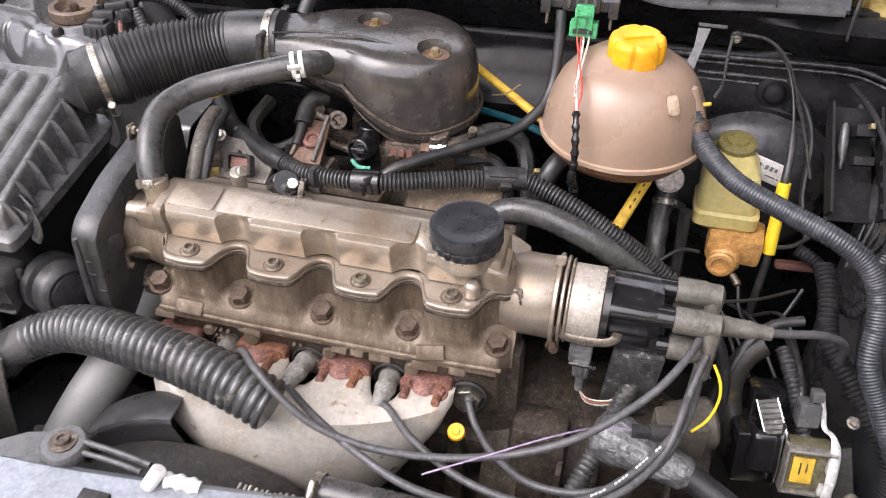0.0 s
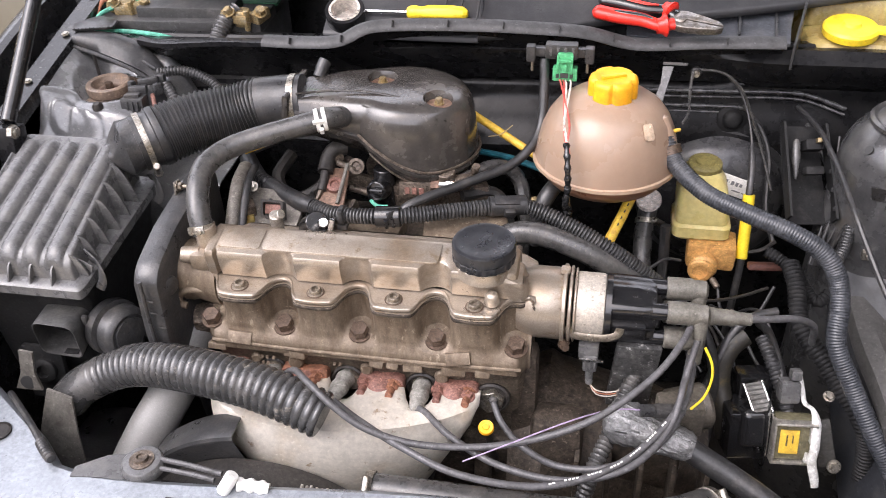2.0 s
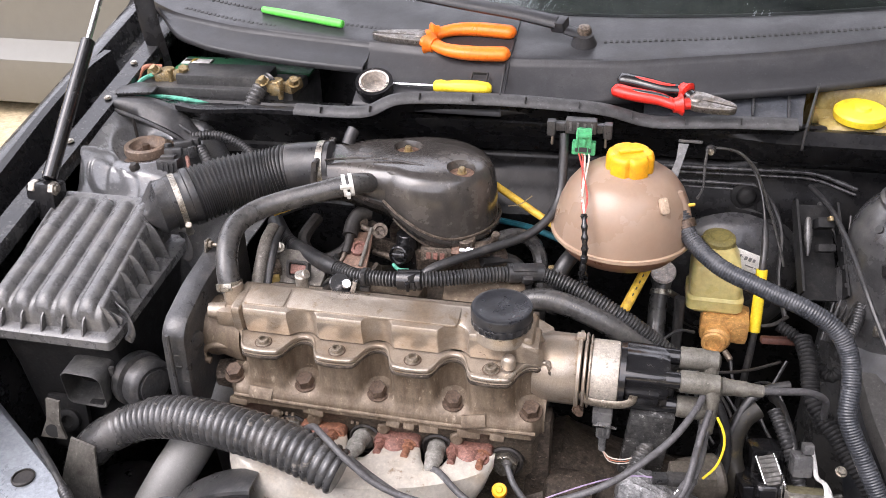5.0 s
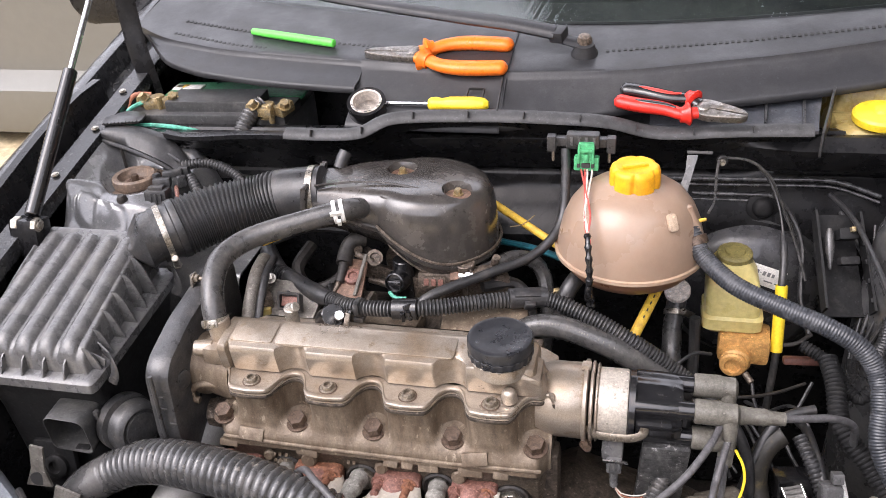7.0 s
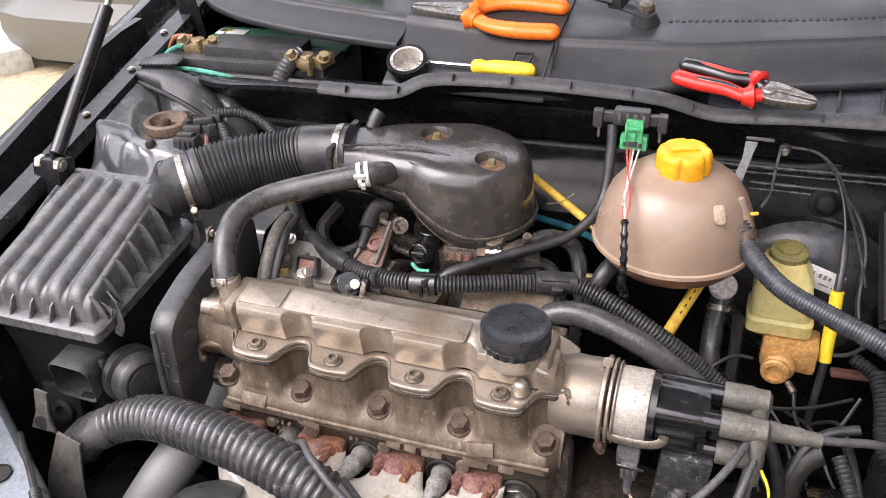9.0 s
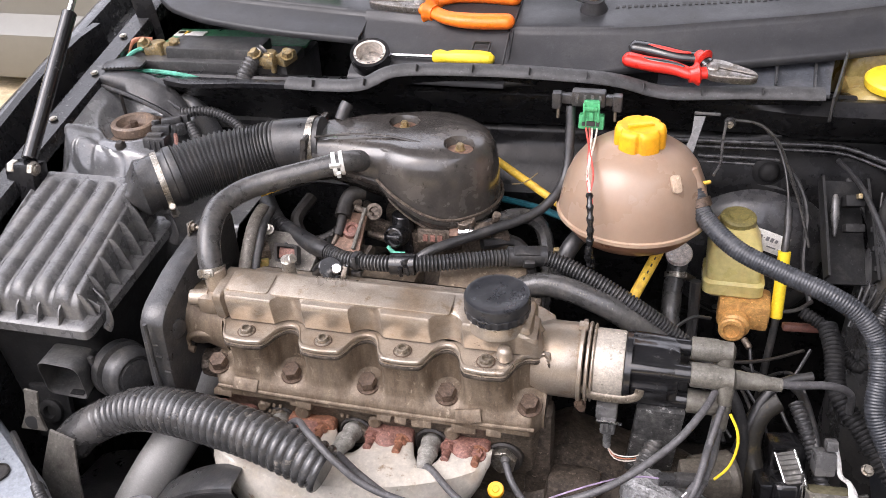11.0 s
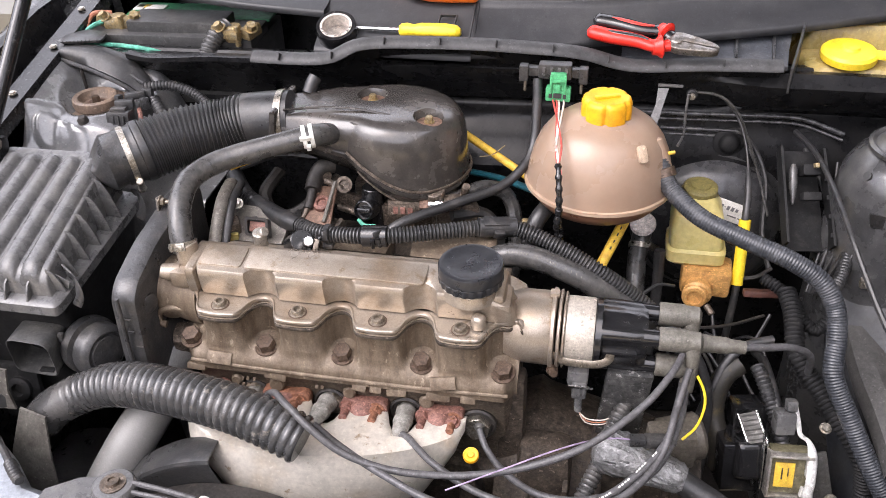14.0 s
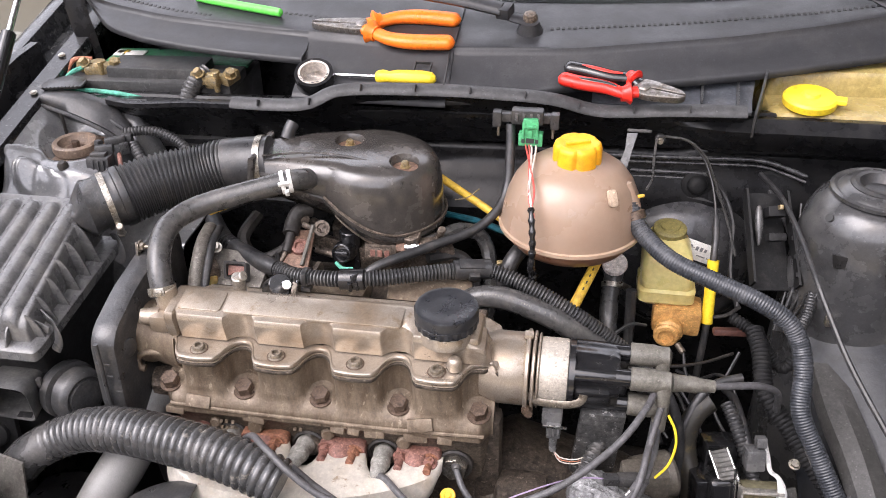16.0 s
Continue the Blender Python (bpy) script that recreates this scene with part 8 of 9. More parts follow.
gearlever = thing("gearbox_bracket", (0.07, 0.56, 0.66), "grimy steel gearbox bracket", "bracket")
bm = bmesh.new()
box(bm, (0.033, 0.592, 0.765), (0.048, 0.010, 0.105), 0.003, (8, 3, 4))
part("upright", bm, material("scratched_dark_plate", (0.07, 0.07, 0.07), 0.35, 0.4, (0.13, 0.128, 0.122), 0.6, 45, spots=(0.42, 0.41, 0.40), blot=0.25), gearlever)
bm = bmesh.new()
cyl(bm, (0.075, 0.585, 0.72), (0.12, 0.60, 0.725), 0.026, n=24, bev=0.004)
box(bm, (0.085, 0.565, 0.74), (0.05, 0.03, 0.045), 0.006, (0, 0, 10))
part("selector_housing", bm, material("oily_grey_casting", (0.125, 0.11, 0.09), 0.42, 0.3, (0.06, 0.05, 0.04), 0.5, 40, 300, 0.25, blot=0.15), gearlever)
bm = bmesh.new()
box(bm, (0.046, 0.513, 0.794), (0.016, 0.010, 0.010), 0.002, (0, 4, 12))
box(bm, (0.064, 0.519, 0.790), (0.024, 0.012, 0.012), 0.003, (0, 8, 14))
cyl(bm, (0.074, 0.521, 0.788), (0.084, 0.524, 0.785), 0.004, n=10)
part("wire_plug", bm, PLASTIC, gearlever)
elbow = thing("rubber_elbow", (0.14, 0.67, 0.70), "dirty rubber elbow with an ochre stain", "rubber hose")
bm = bmesh.new()
hose(bm, [(0.165, 0.70, 0.745), (0.15, 0.69, 0.735), (0.142, 0.68, 0.715), (0.142, 0.67, 0.69), (0.15, 0.655, 0.665), (0.155, 0.645, 0.63)], 0.0125, 16)
part("hose", bm, material("stained_rubber", (0.028, 0.025, 0.02), 0.45, 0, (0.13, 0.1, 0.04), 0.35, 60), elbow)

# ignition module with its white clamp and yellow label
LAMI = material("grey_iron_laminations", (0.085, 0.083, 0.078), 0.4, 0.4, (0.06, 0.055, 0.048), 0.5, 80, 300, 0.2)
coil = thing("ignition_coil", (0.2, 0.63, 0.62), "ignition coil with silver laminations and a yellow label", "ignition coil")
def core_at(u, v, h):
    """A place on the coil's tilted top: u across it, v down it, h above it."""
    return Vector((0.166 + 0.019 * u + 0.011 * v, 0.655 - 0.030 * v - 0.25 * h, 0.705 + 0.008 * u - 0.015 * v + 0.9 * h))
bm = bmesh.new()
slab(bm, [(0, 1), (1, 1), (1, 0), (0, 0)], 0.0, 0.006, 0.001, core_at)
lam = part("lamination_block", bm, LAMI, coil, "grey ribbed iron laminations")
for k in range(6):
    bm = bmesh.new()
    hose(bm, [core_at(0.06, 0.10 + 0.16 * k, 0.0062), core_at(0.94, 0.10 + 0.16 * k, 0.0060)], 0.0009, 6)
    part("lamination", bm, LAMI, lam)
for u in (0.0, 1.0):
    bm = bmesh.new()
    sweep(bm, resample([core_at(u, -0.04, 0.004), core_at(u, 1.02, 0.004), core_at(u, 1.25, -0.012), core_at(u, 1.9, -0.030)], 0.004), 0.0018, 8)
    part("bright_edge", bm, CHROME, lam)
bm = bmesh.new()
box(bm, (0.170, 0.640, 0.655), (0.045, 0.05, 0.062), 0.005, (-15, 0, 10))
box(bm, (0.180, 0.675, 0.69), (0.04, 0.03, 0.04), 0.004, (-10, 0, 10))
part("core", bm, GLOSS, coil)
bm = bmesh.new()
hose(bm, [(0.192, 0.628, 0.712), (0.193, 0.618, 0.69), (0.194, 0.607, 0.66), (0.193, 0.60, 0.635)], 0.0016, 8)
part("edge_strap", bm, CHROME, coil)
bm = bmesh.new()
box(bm, (0.178, 0.625, 0.672), (0.032, 0.028, 0.046), 0.009, (-24, 4, 10), 4)
part("winding", bm, GLOSS, coil)
bm = bmesh.new()
box(bm, (0.221, 0.6165, 0.672), (0.042, 0.020, 0.052), 0.003, (-18, 0, 4))
part("module_case", bm, material("smoky_clear_case", (0.16, 0.145, 0.09), 0.15, 0.1, (0.1, 0.09, 0.06), 0.5, 60, flecks=0.5), coil, "smoky olive module case")
for c, sz in (((0.221, 0.612, 0.6985), (0.046, 0.016, 0.003)), ((0.221, 0.602, 0.6465), (0.046, 0.016, 0.0035)), ((0.1995, 0.608, 0.672), (0.0028, 0.018, 0.052)), ((0.2425, 0.606, 0.672), (0.0028, 0.016, 0.052))):
    bm = bmesh.new()
    box(bm, c, sz, 0.0012, (-18, 0, 4))
    part("case_edge", bm, BRIGHT, coil)
bm = bmesh.new()
box(bm, (0.2165, 0.6045, 0.674), (0.021, 0.002, 0.030), 0.0005, (-18, 0, 4))
part("label", bm, DULLYELLOW, coil, "worn yellow paper label")
bm = bmesh.new()
box(bm, (0.2135, 0.6030, 0.677), (0.0014, 0.0010, 0.014), 0.0002, (-18, 0, 4), 1)
part("label_bar", bm, GRIME, coil)
bm = bmesh.new()
box(bm, (0.2195, 0.6030, 0.680), (0.0012, 0.0010, 0.010), 0.0002, (-18, 0, 4), 1)
part("label_bar", bm, GRIME, coil)
bm = bmesh.new()
path = spline([(0.224, 0.656, 0.732), (0.228, 0.646, 0.719), (0.2315, 0.636, 0.707), (0.2385, 0.624, 0.709), (0.2425, 0.612, 0.699), (0.2430, 0.598, 0.677), (0.2420, 0.590, 0.660), (0.247, 0.583, 0.642), (0.249, 0.579, 0.632)], 6)
sweep(bm, path, lambda i, f: 0.0030 + 0.0028 * smooth01(0.35, 0.5, i / len(path)) - 0.0012 * smooth01(0.8, 1.0, i / len(path)), 12, flat=0.6)
box(bm, (0.2405, 0.6075, 0.688), (0.006, 0.010, 0.026), 0.0018, (-18, 0, 4))
box(bm, (0.2385, 0.5985, 0.657), (0.006, 0.007, 0.012), 0.0016, (-25, 12, 4))
part("clamp", bm, material("dulled_white_paint", (0.6, 0.6, 0.58), 0.4, 0.1, (0.4, 0.38, 0.34), 0.5, 60), coil, "white-painted mounting strap")
bm = bmesh.new()
box(bm, (0.2585, 0.618, 0.664), (0.020, 0.004, 0.060), 0.0016, (-20, -14, 6))
part("bracket", bm, LAMI, coil, "dusty grey steel bracket")
bm = bmesh.new()
hexbolt(bm, (0.2715, 0.604, 0.642), (0.1, -0.8, 0.5), 0.0052, 0.006, 1.6)
part("bracket_bolt", bm, STEEL, coil)
bm = bmesh.new()
box(bm, (0.213, 0.644, 0.717), (0.022, 0.02, 0.026), 0.003, (-15, 0, 8))
box(bm, (0.218, 0.65, 0.737), (0.012, 0.012, 0.012), 0.002, (-20, 0, 8))
part("connector", bm, GREYPLASTIC, coil)
bm = bmesh.new()
hexbolt(bm, (0.258, 0.645, 0.712), (0, -0.5, 0.9), 0.005, 0.006)
part("mount_bolt", bm, STEEL, coil)
bm = bmesh.new()
hexbolt(bm, (0.262, 0.54, 0.63), (0, -0.5, 0.9), 0.009, 0.012)
part("mount_bolt", bm, STEEL, coil)
mconduit = thing("wiring_conduit", (0.21, 0.66, 0.70), "black ribbed conduit to the ignition coil", "wiring conduit")
bm = bmesh.new()
ribbed(bm, [(0.186, 0.705, 0.74), (0.196, 0.68, 0.728), (0.206, 0.662, 0.71), (0.216, 0.643, 0.688), (0.222, 0.634, 0.66)], 0.0085, 0.0016, 0.0050, 14)
part("conduit", bm, PLASTIC, mconduit)
line("module_lead", "black lead to the module", [(0.20, 0.79, 0.69), (0.199, 0.74, 0.722), (0.202, 0.70, 0.728), (0.207, 0.67, 0.72), (0.211, 0.65, 0.705)], 0.0055, RUBBER, "cable", 12)

# inner wing shelf and rubber curtain on that side
shelf = thing("wing_liner", (0.34, 0.72, 0.6), "dusty black inner wing pressing", "car panel")
bm = bmesh.new()
sheet(bm, [[(0.272, 0.80, 0.77), (0.31, 0.80, 0.792), (0.36, 0.80, 0.80), (0.43, 0.80, 0.80)], [(0.272, 0.74, 0.70), (0.31, 0.72, 0.735), (0.36, 0.71, 0.758), (0.43, 0.70, 0.77)], [(0.29, 0.64, 0.60), (0.32, 0.62, 0.665), (0.36, 0.60, 0.69), (0.43, 0.58, 0.71)], [(0.30, 0.52, 0.52), (0.33, 0.5, 0.58), (0.37, 0.48, 0.62), (0.43, 0.46, 0.64)]], 0.006, (0, 0.3, -1))
part("pressing", bm, material("dark_inner_wing_paint", (0.020, 0.0215, 0.025), 0.38, 0.0, (0.036, 0.036, 0.036), 0.5, 30, spec=0.4), shelf)
# rolled lip; its highlight is given by a paler grey than the pressing
bm = bmesh.new()
hose(bm, [(0.280, 0.825, 0.772), (0.297, 0.826, 0.783), (0.328, 0.813, 0.79), (0.362, 0.804, 0.796), (0.43, 0.80, 0.80)], 0.0075, 10)
part("highlit_rolled_edge", bm, GREYPLASTIC, shelf)
curtain = thing("rubber_curtain", (0.3, 0.69, 0.68), "dusty grey rubber curtain along the wing", "rubber flap")
bm = bmesh.new()
rows = [[(0.286, 0.776, 0.752), (0.290, 0.776, 0.762), (0.305, 0.778, 0.768), (0.322, 0.768, 0.762)], [(0.291, 0.706, 0.735), (0.296, 0.706, 0.748), (0.313, 0.706, 0.756), (0.333, 0.699, 0.750)], [(0.300, 0.643, 0.726), (0.305, 0.643, 0.739), (0.322, 0.642, 0.746), (0.343, 0.638, 0.736)], [(0.311, 0.575, 0.706), (0.315, 0.575, 0.720), (0.330, 0.575, 0.727), (0.353, 0.57, 0.718)]]
cols = [resample(spline(c), 0.012)[:17] for c in zip(*rows)]
sheet(bm, [list(r) for r in zip(*cols)], 0.004, (0, 0.1, -1))
part("flap", bm, material("dusty_curtain_rubber", (0.055, 0.0535, 0.051), 0.5, 0, (0.045, 0.043, 0.041), 0.5, 26, 300, 0.2), curtain)

bm = bmesh.new()
lathe(bm, (0.140, 0.995, 0.765), (0, -1, 0.06), [(0.104, 0.012), (0.1075, 0.014), (0.1075, 0.026), (0.104, 0.028)], 56)
part("clamp_band", bm, PLASTIC, servo)
bm = bmesh.new()
lathe(bm, (0.0575, 0.806, 0.936), (0.35, -0.45, -0.8), [(0.0125, 0), (0.0138, 0.001), (0.0138, 0.010), (0.0125, 0.011)], 24)
part("end_clip", bm, BOLT, over)
rng = random.Random(11)
for k in range(6):
    x, y = 0.05 + 0.022 * k, 0.80 - 0.01 * k
    line("bay_wire", "thin dark wire in the shadow of the bulkhead", [(x, y + 0.05, 0.70 + rng.uniform(-0.02, 0.02)), (x + rng.uniform(0.01, 0.03), y + 0.01, 0.705 + rng.uniform(-0.02, 0.03)), (x + rng.uniform(0.03, 0.06), y - 0.04, 0.69 + rng.uniform(-0.02, 0.02)), (x + rng.uniform(0.04, 0.10), y - 0.09, 0.67)], 0.0018 + 0.0012 * rng.random(), RUBBER, "wire")
for k in range(5):
    line("wing_wire", "thin cable hanging by the relay bracket", [(0.275 + 0.004 * k, 0.92 - 0.02 * k, 0.90), (0.27 + 0.006 * k, 0.88 - 0.015 * k, 0.862), (0.262 + 0.004 * k, 0.85 - 0.012 * k, 0.82), (0.25 + 0.003 * k, 0.82, 0.77)], 0.0018 + 0.0008 * (k % 2), RUBBER, "wire")
tw2 = thing("tower_strap", (0.30, 0.84, 0.87), "dark folded strap riveted to the tower", "strap")
bm = bmesh.new()
sheet(bm, [[(0.29, 0.80, 0.90), (0.345, 0.785, 0.90)], [(0.293, 0.797, 0.885), (0.348, 0.782, 0.885)]], 0.004, (0, 1, 0))
part("plate", bm, PAINT, tw2)
nuts = thing("wing_clip", (0.325, 0.79, 0.82), "bright steel wire clip on the inner wing", "clip")
bm = bmesh.new()
box(bm, (0.302, 0.79, 0.812), (0.01, 0.008, 0.012), 0.002)
cyl(bm, (0.302, 0.785, 0.815), (0.302, 0.777, 0.818), 0.004, n=10)
part("clip", bm, STEEL, nuts)

# ---- the scuttle: battery, washer tank and tools ----
batt = thing("car_battery", (-0.62, 1.0, 0.9), "black car battery with a green label and corroded clamps", "battery")
bm = bmesh.new()
box(bm, (-0.625, 1.02, 0.945), (0.25, 0.15, 0.09), 0.005, (0, 0, 3))
part("case", bm, DUSTY, batt)
bm = bmesh.new()
box(bm, (-0.625, 0.996, 0.996), (0.25, 0.075, 0.016), 0.003, (0, 0, 3))
box(bm, (-0.615, 1.0, 1.008), (0.14, 0.055, 0.022), 0.004, (0, 0, 3))
part("lid", bm, DUSTY, batt)
bm = bmesh.new()
box(bm, (-0.61, 1.062, 1.003), (0.22, 0.06, 0.004), 0.001, (0, 0, 3))
part("label", bm, BATTGREEN, batt, "green printed label")
bm = bmesh.new()
for dx, w, m in ((-0.06, 0.03, 0), (-0.085, 0.014, 1)):
    box(bm, (-0.625 + dx, 1.062, 1.0062), (w, 0.022, 0.002), 0.0005, (0, 0, 3))
part("label_bars", bm, PAPER, batt)
bm = bmesh.new()
box(bm, (-0.705, 1.066, 1.0062), (0.02, 0.012, 0.002), 0.0005, (0, 0, 10))
part("label_bars", bm, DULLYELLOW, batt)
for c, k in (((-0.707, 0.992, 1.010), 1), ((-0.523, 0.968, 1.012), -1)):
    bm = bmesh.new()
    lathe(bm, V(c) - Vector((0, 0, 0.012)), (0, 0, 1), [(0.012, 0), (0.012, 0.018), (0.010, 0.021)], 20)
    box(bm, V(c) + Vector((0.006 * k, -0.004, 0.0)), (0.045, 0.022, 0.014), 0.004, (0, 0, 14 * k))
    box(bm, V(c) + Vector((0.026, 0.0, 0.002)), (0.016, 0.026, 0.016), 0.003, (10, 0, 24 * k))
    box(bm, V(c) + Vector((-0.018, -0.006, 0.004)), (0.014, 0.02, 0.014), 0.003, (0, 20, -20))
    hexbolt(bm, V(c) + Vector((0.03, -0.008, 0.008)), (0.3, -0.4, 0.8), 0.007, 0.010)
    hexbolt(bm, V(c) + Vector((-0.012, -0.012, 0.008)), (-0.3, -0.4, 0.8), 0.006, 0.010)
    cyl(bm, V(c) + Vector((0.01, -0.012, -0.016)), V(c) + Vector((0.012, -0.014, 0.014)), 0.004)
    part("terminal_clamp", bm, BRASS, batt, "corroded brass terminal clamp")
cable = thing("battery_cable", (-0.545, 0.95, 0.98), "thick ribbed black battery cable", "cable")
bm = bmesh.new()
ribbed(bm, [(-0.532, 0.974, 1.018), (-0.543, 0.958, 1.010), (-0.549, 0.944, 0.998), (-0.552, 0.936, 0.988)], 0.0125, 0.0016, 0.006, 16)
part("conduit", bm, GREYRUBBER, cable)
line("battery_wire", "green wire from the battery clamp", [(-0.715, 0.985, 1.015), (-0.735, 0.965, 1.01), (-0.738, 0.945, 1.0), (-0.725, 0.935, 0.995), (-0.69, 0.935, 0.997), (-0.64, 0.93, 0.996), (-0.60, 0.935, 0.985)], 0.0034, GREENWIRE, "wire")
line("battery_wire", "copper-red wire from the battery clamp", [(-0.72, 1.0, 1.018), (-0.742, 0.99, 1.02), (-0.745, 0.97, 1.008), (-0.732, 0.96, 0.995)], 0.0036, COPPERWIRE, "wire")

washer = thing("washer_reservoir", (0.27, 1.0, 0.95), "cream translucent washer reservoir with a yellow lid", "washer tank")
bm = bmesh.new()
loft(bm, [[(u, v, z) for u, v in round_poly([(x0, y0), (0.43, y0), (0.43, 1.12), (x0, 1.12)], 0.022, 5)] for x0, y0, z in ((0.226, 0.985, 0.945), (0.220, 0.976, 0.955), (0.222, 0.974, 0.990), (0.228, 0.980, 0.998), (0.240, 0.990, 1.000))])
part("tank", bm, CREAM, washer)
bm = bmesh.new()
loft(bm, [[(u, v, z) for u, v in round_poly([(x0, y0), (0.43, y0 + 0.01), (0.43, 1.12), (x0, 1.12)], 0.016, 5)] for x0, y0, z in ((0.226, 1.034, 0.996), (0.230, 1.036, 1.024), (0.236, 1.041, 1.031), (0.246, 1.05, 1.033))])
part("tank_shoulder", bm, CREAM, washer)
bm = bmesh.new()
lathe(bm, (0.277, 1.0, 1.004), (0, -0.1, 1), [(0.033, 0), (0.034, 0.003), (0.034, 0.009), (0.031, 0.012), (0.012, 0.013), (0.01, 0.0165), (0.003, 0.017)], 40)
box(bm, (0.310, 0.995, 1.012), (0.022, 0.02, 0.006), 0.002, (0, 0, -14))
part("lid", bm, YELLOW, washer, "bright yellow lid")
divider = thing("scuttle_divider", (0.21, 0.97, 0.98), "dark plastic divider beside the washer tank", "car panel")
bm = bmesh.new()
sheet(bm, [[(0.203, 0.936, 1.012), (0.203, 0.937, 0.98)], [(0.211, 0.965, 1.028), (0.211, 0.965, 0.97)], [(0.221, 1.005, 1.046), (0.221, 1.005, 0.97)]], 0.003, (-1, 0, 0))
part("blade", bm, PLASTIC, divider)
liner = thing("scuttle_liner", (0.12, 1.0, 0.98), "grey plastic liner under the scuttle panel", "car panel")
bm = bmesh.new()
sheet(bm, [[(0.0, 0.955, 1.01), (0.1, 0.955, 1.008), (0.2, 0.955, 1.006)], [(0.0, 0.985, 1.02), (0.1, 0.99, 1.012), (0.205, 0.995, 1.012)], [(0.0, 1.03, 1.04), (0.1, 1.04, 1.035), (0.215, 1.05, 1.04)]], 0.004, (0, 0, -1))
part("tray", bm, material("slate_plastic", (0.06, 0.065, 0.075), 0.5, 0, (0.09, 0.09, 0.095), 0.5, 20), liner)
bm = bmesh.new()
box(bm, (0.14, 0.985, 1.016), (0.003, 0.05, 0.012), 0.001, (16, 0, -4))
part("rib", bm, PLASTIC, liner)
bm = bmesh.new()
box(bm, (0.185, 0.985, 1.015), (0.003, 0.05, 0.01), 0.001, (16, 0, -4))
part("rib", bm, PLASTIC, liner)

# roll of tape
roll = thing("tape_roll", (-0.366, 0.94, 1.02), "roll of black insulating tape with a printed core", "tape roll")
ax = Vector((0.05, -0.42, 0.9))
tz = Vector((-0.365, 0.942, 1.0235))
bm = bmesh.new()
s, u, a = frame_of(ax)
prof = [(0.021, 0), (0.0255, 0.0004), (0.0258, 0.001), (0.0258, 0.0185), (0.0255, 0.019), (0.0205, 0.019), (0.0205, 0)]
lathe(bm, tz, ax, prof[:-2] + [(0.0205, 0.0185), (0.0205, 0.001)], 44)
part("tape", bm, GLOSS, roll)
bm = bmesh.new()
lathe(bm, tz, ax, [(0.0204, 0.002), (0.0208, 0.0195), (0.0178, 0.0195), (0.0175, 0.002)], 44)
part("core", bm, material("printed_card_core", (0.55, 0.5, 0.45), 0.6, 0, (0.4, 0.3, 0.24), 0.4, 60), roll, "off-white card core")
bm = bmesh.new()
for k in range(9):
    t = 0.5 + 0.32 * k
    if k in (3, 6):
        continue
    p = tz + a * 0.0198 + s * (0.0192 * math.cos(t)) + u * (0.0192 * math.sin(t))
    box(bm, p, (0.004, 0.002, 0.0008), 0.0002, (25, 0, math.degrees(t) + 90), 1)
part("print_bars", bm, INK, roll)

# screwdriver with a yellow handle
drv = thing("screwdriver", (-0.24, 0.94, 1.035), "screwdriver with a bright yellow handle", "screwdriver")
bm = bmesh.new()
d0, d1 = V((-0.282, 0.944, 1.0345)), V((-0.205, 0.941, 1.0365))
lathe(bm, d0, d1 - d0, [(0.006, 0), (0.0085, 0.003), (0.0095, 0.010), (0.0078, 0.018), (0.0095, 0.028), (0.0098, 0.06), (0.0085, 0.075), (0.004, 0.08)], 30, lambda t, k: 1 + (0.05 * math.cos(6 * t) if 3 < k < 6 else 0))
part("handle", bm, YELLOW, drv)
bm = bmesh.new()
cyl(bm, (-0.282, 0.944, 1.0345), (-0.345, 0.947, 1.033), 0.0028, n=12)
part("blade", bm, CHROME, drv)


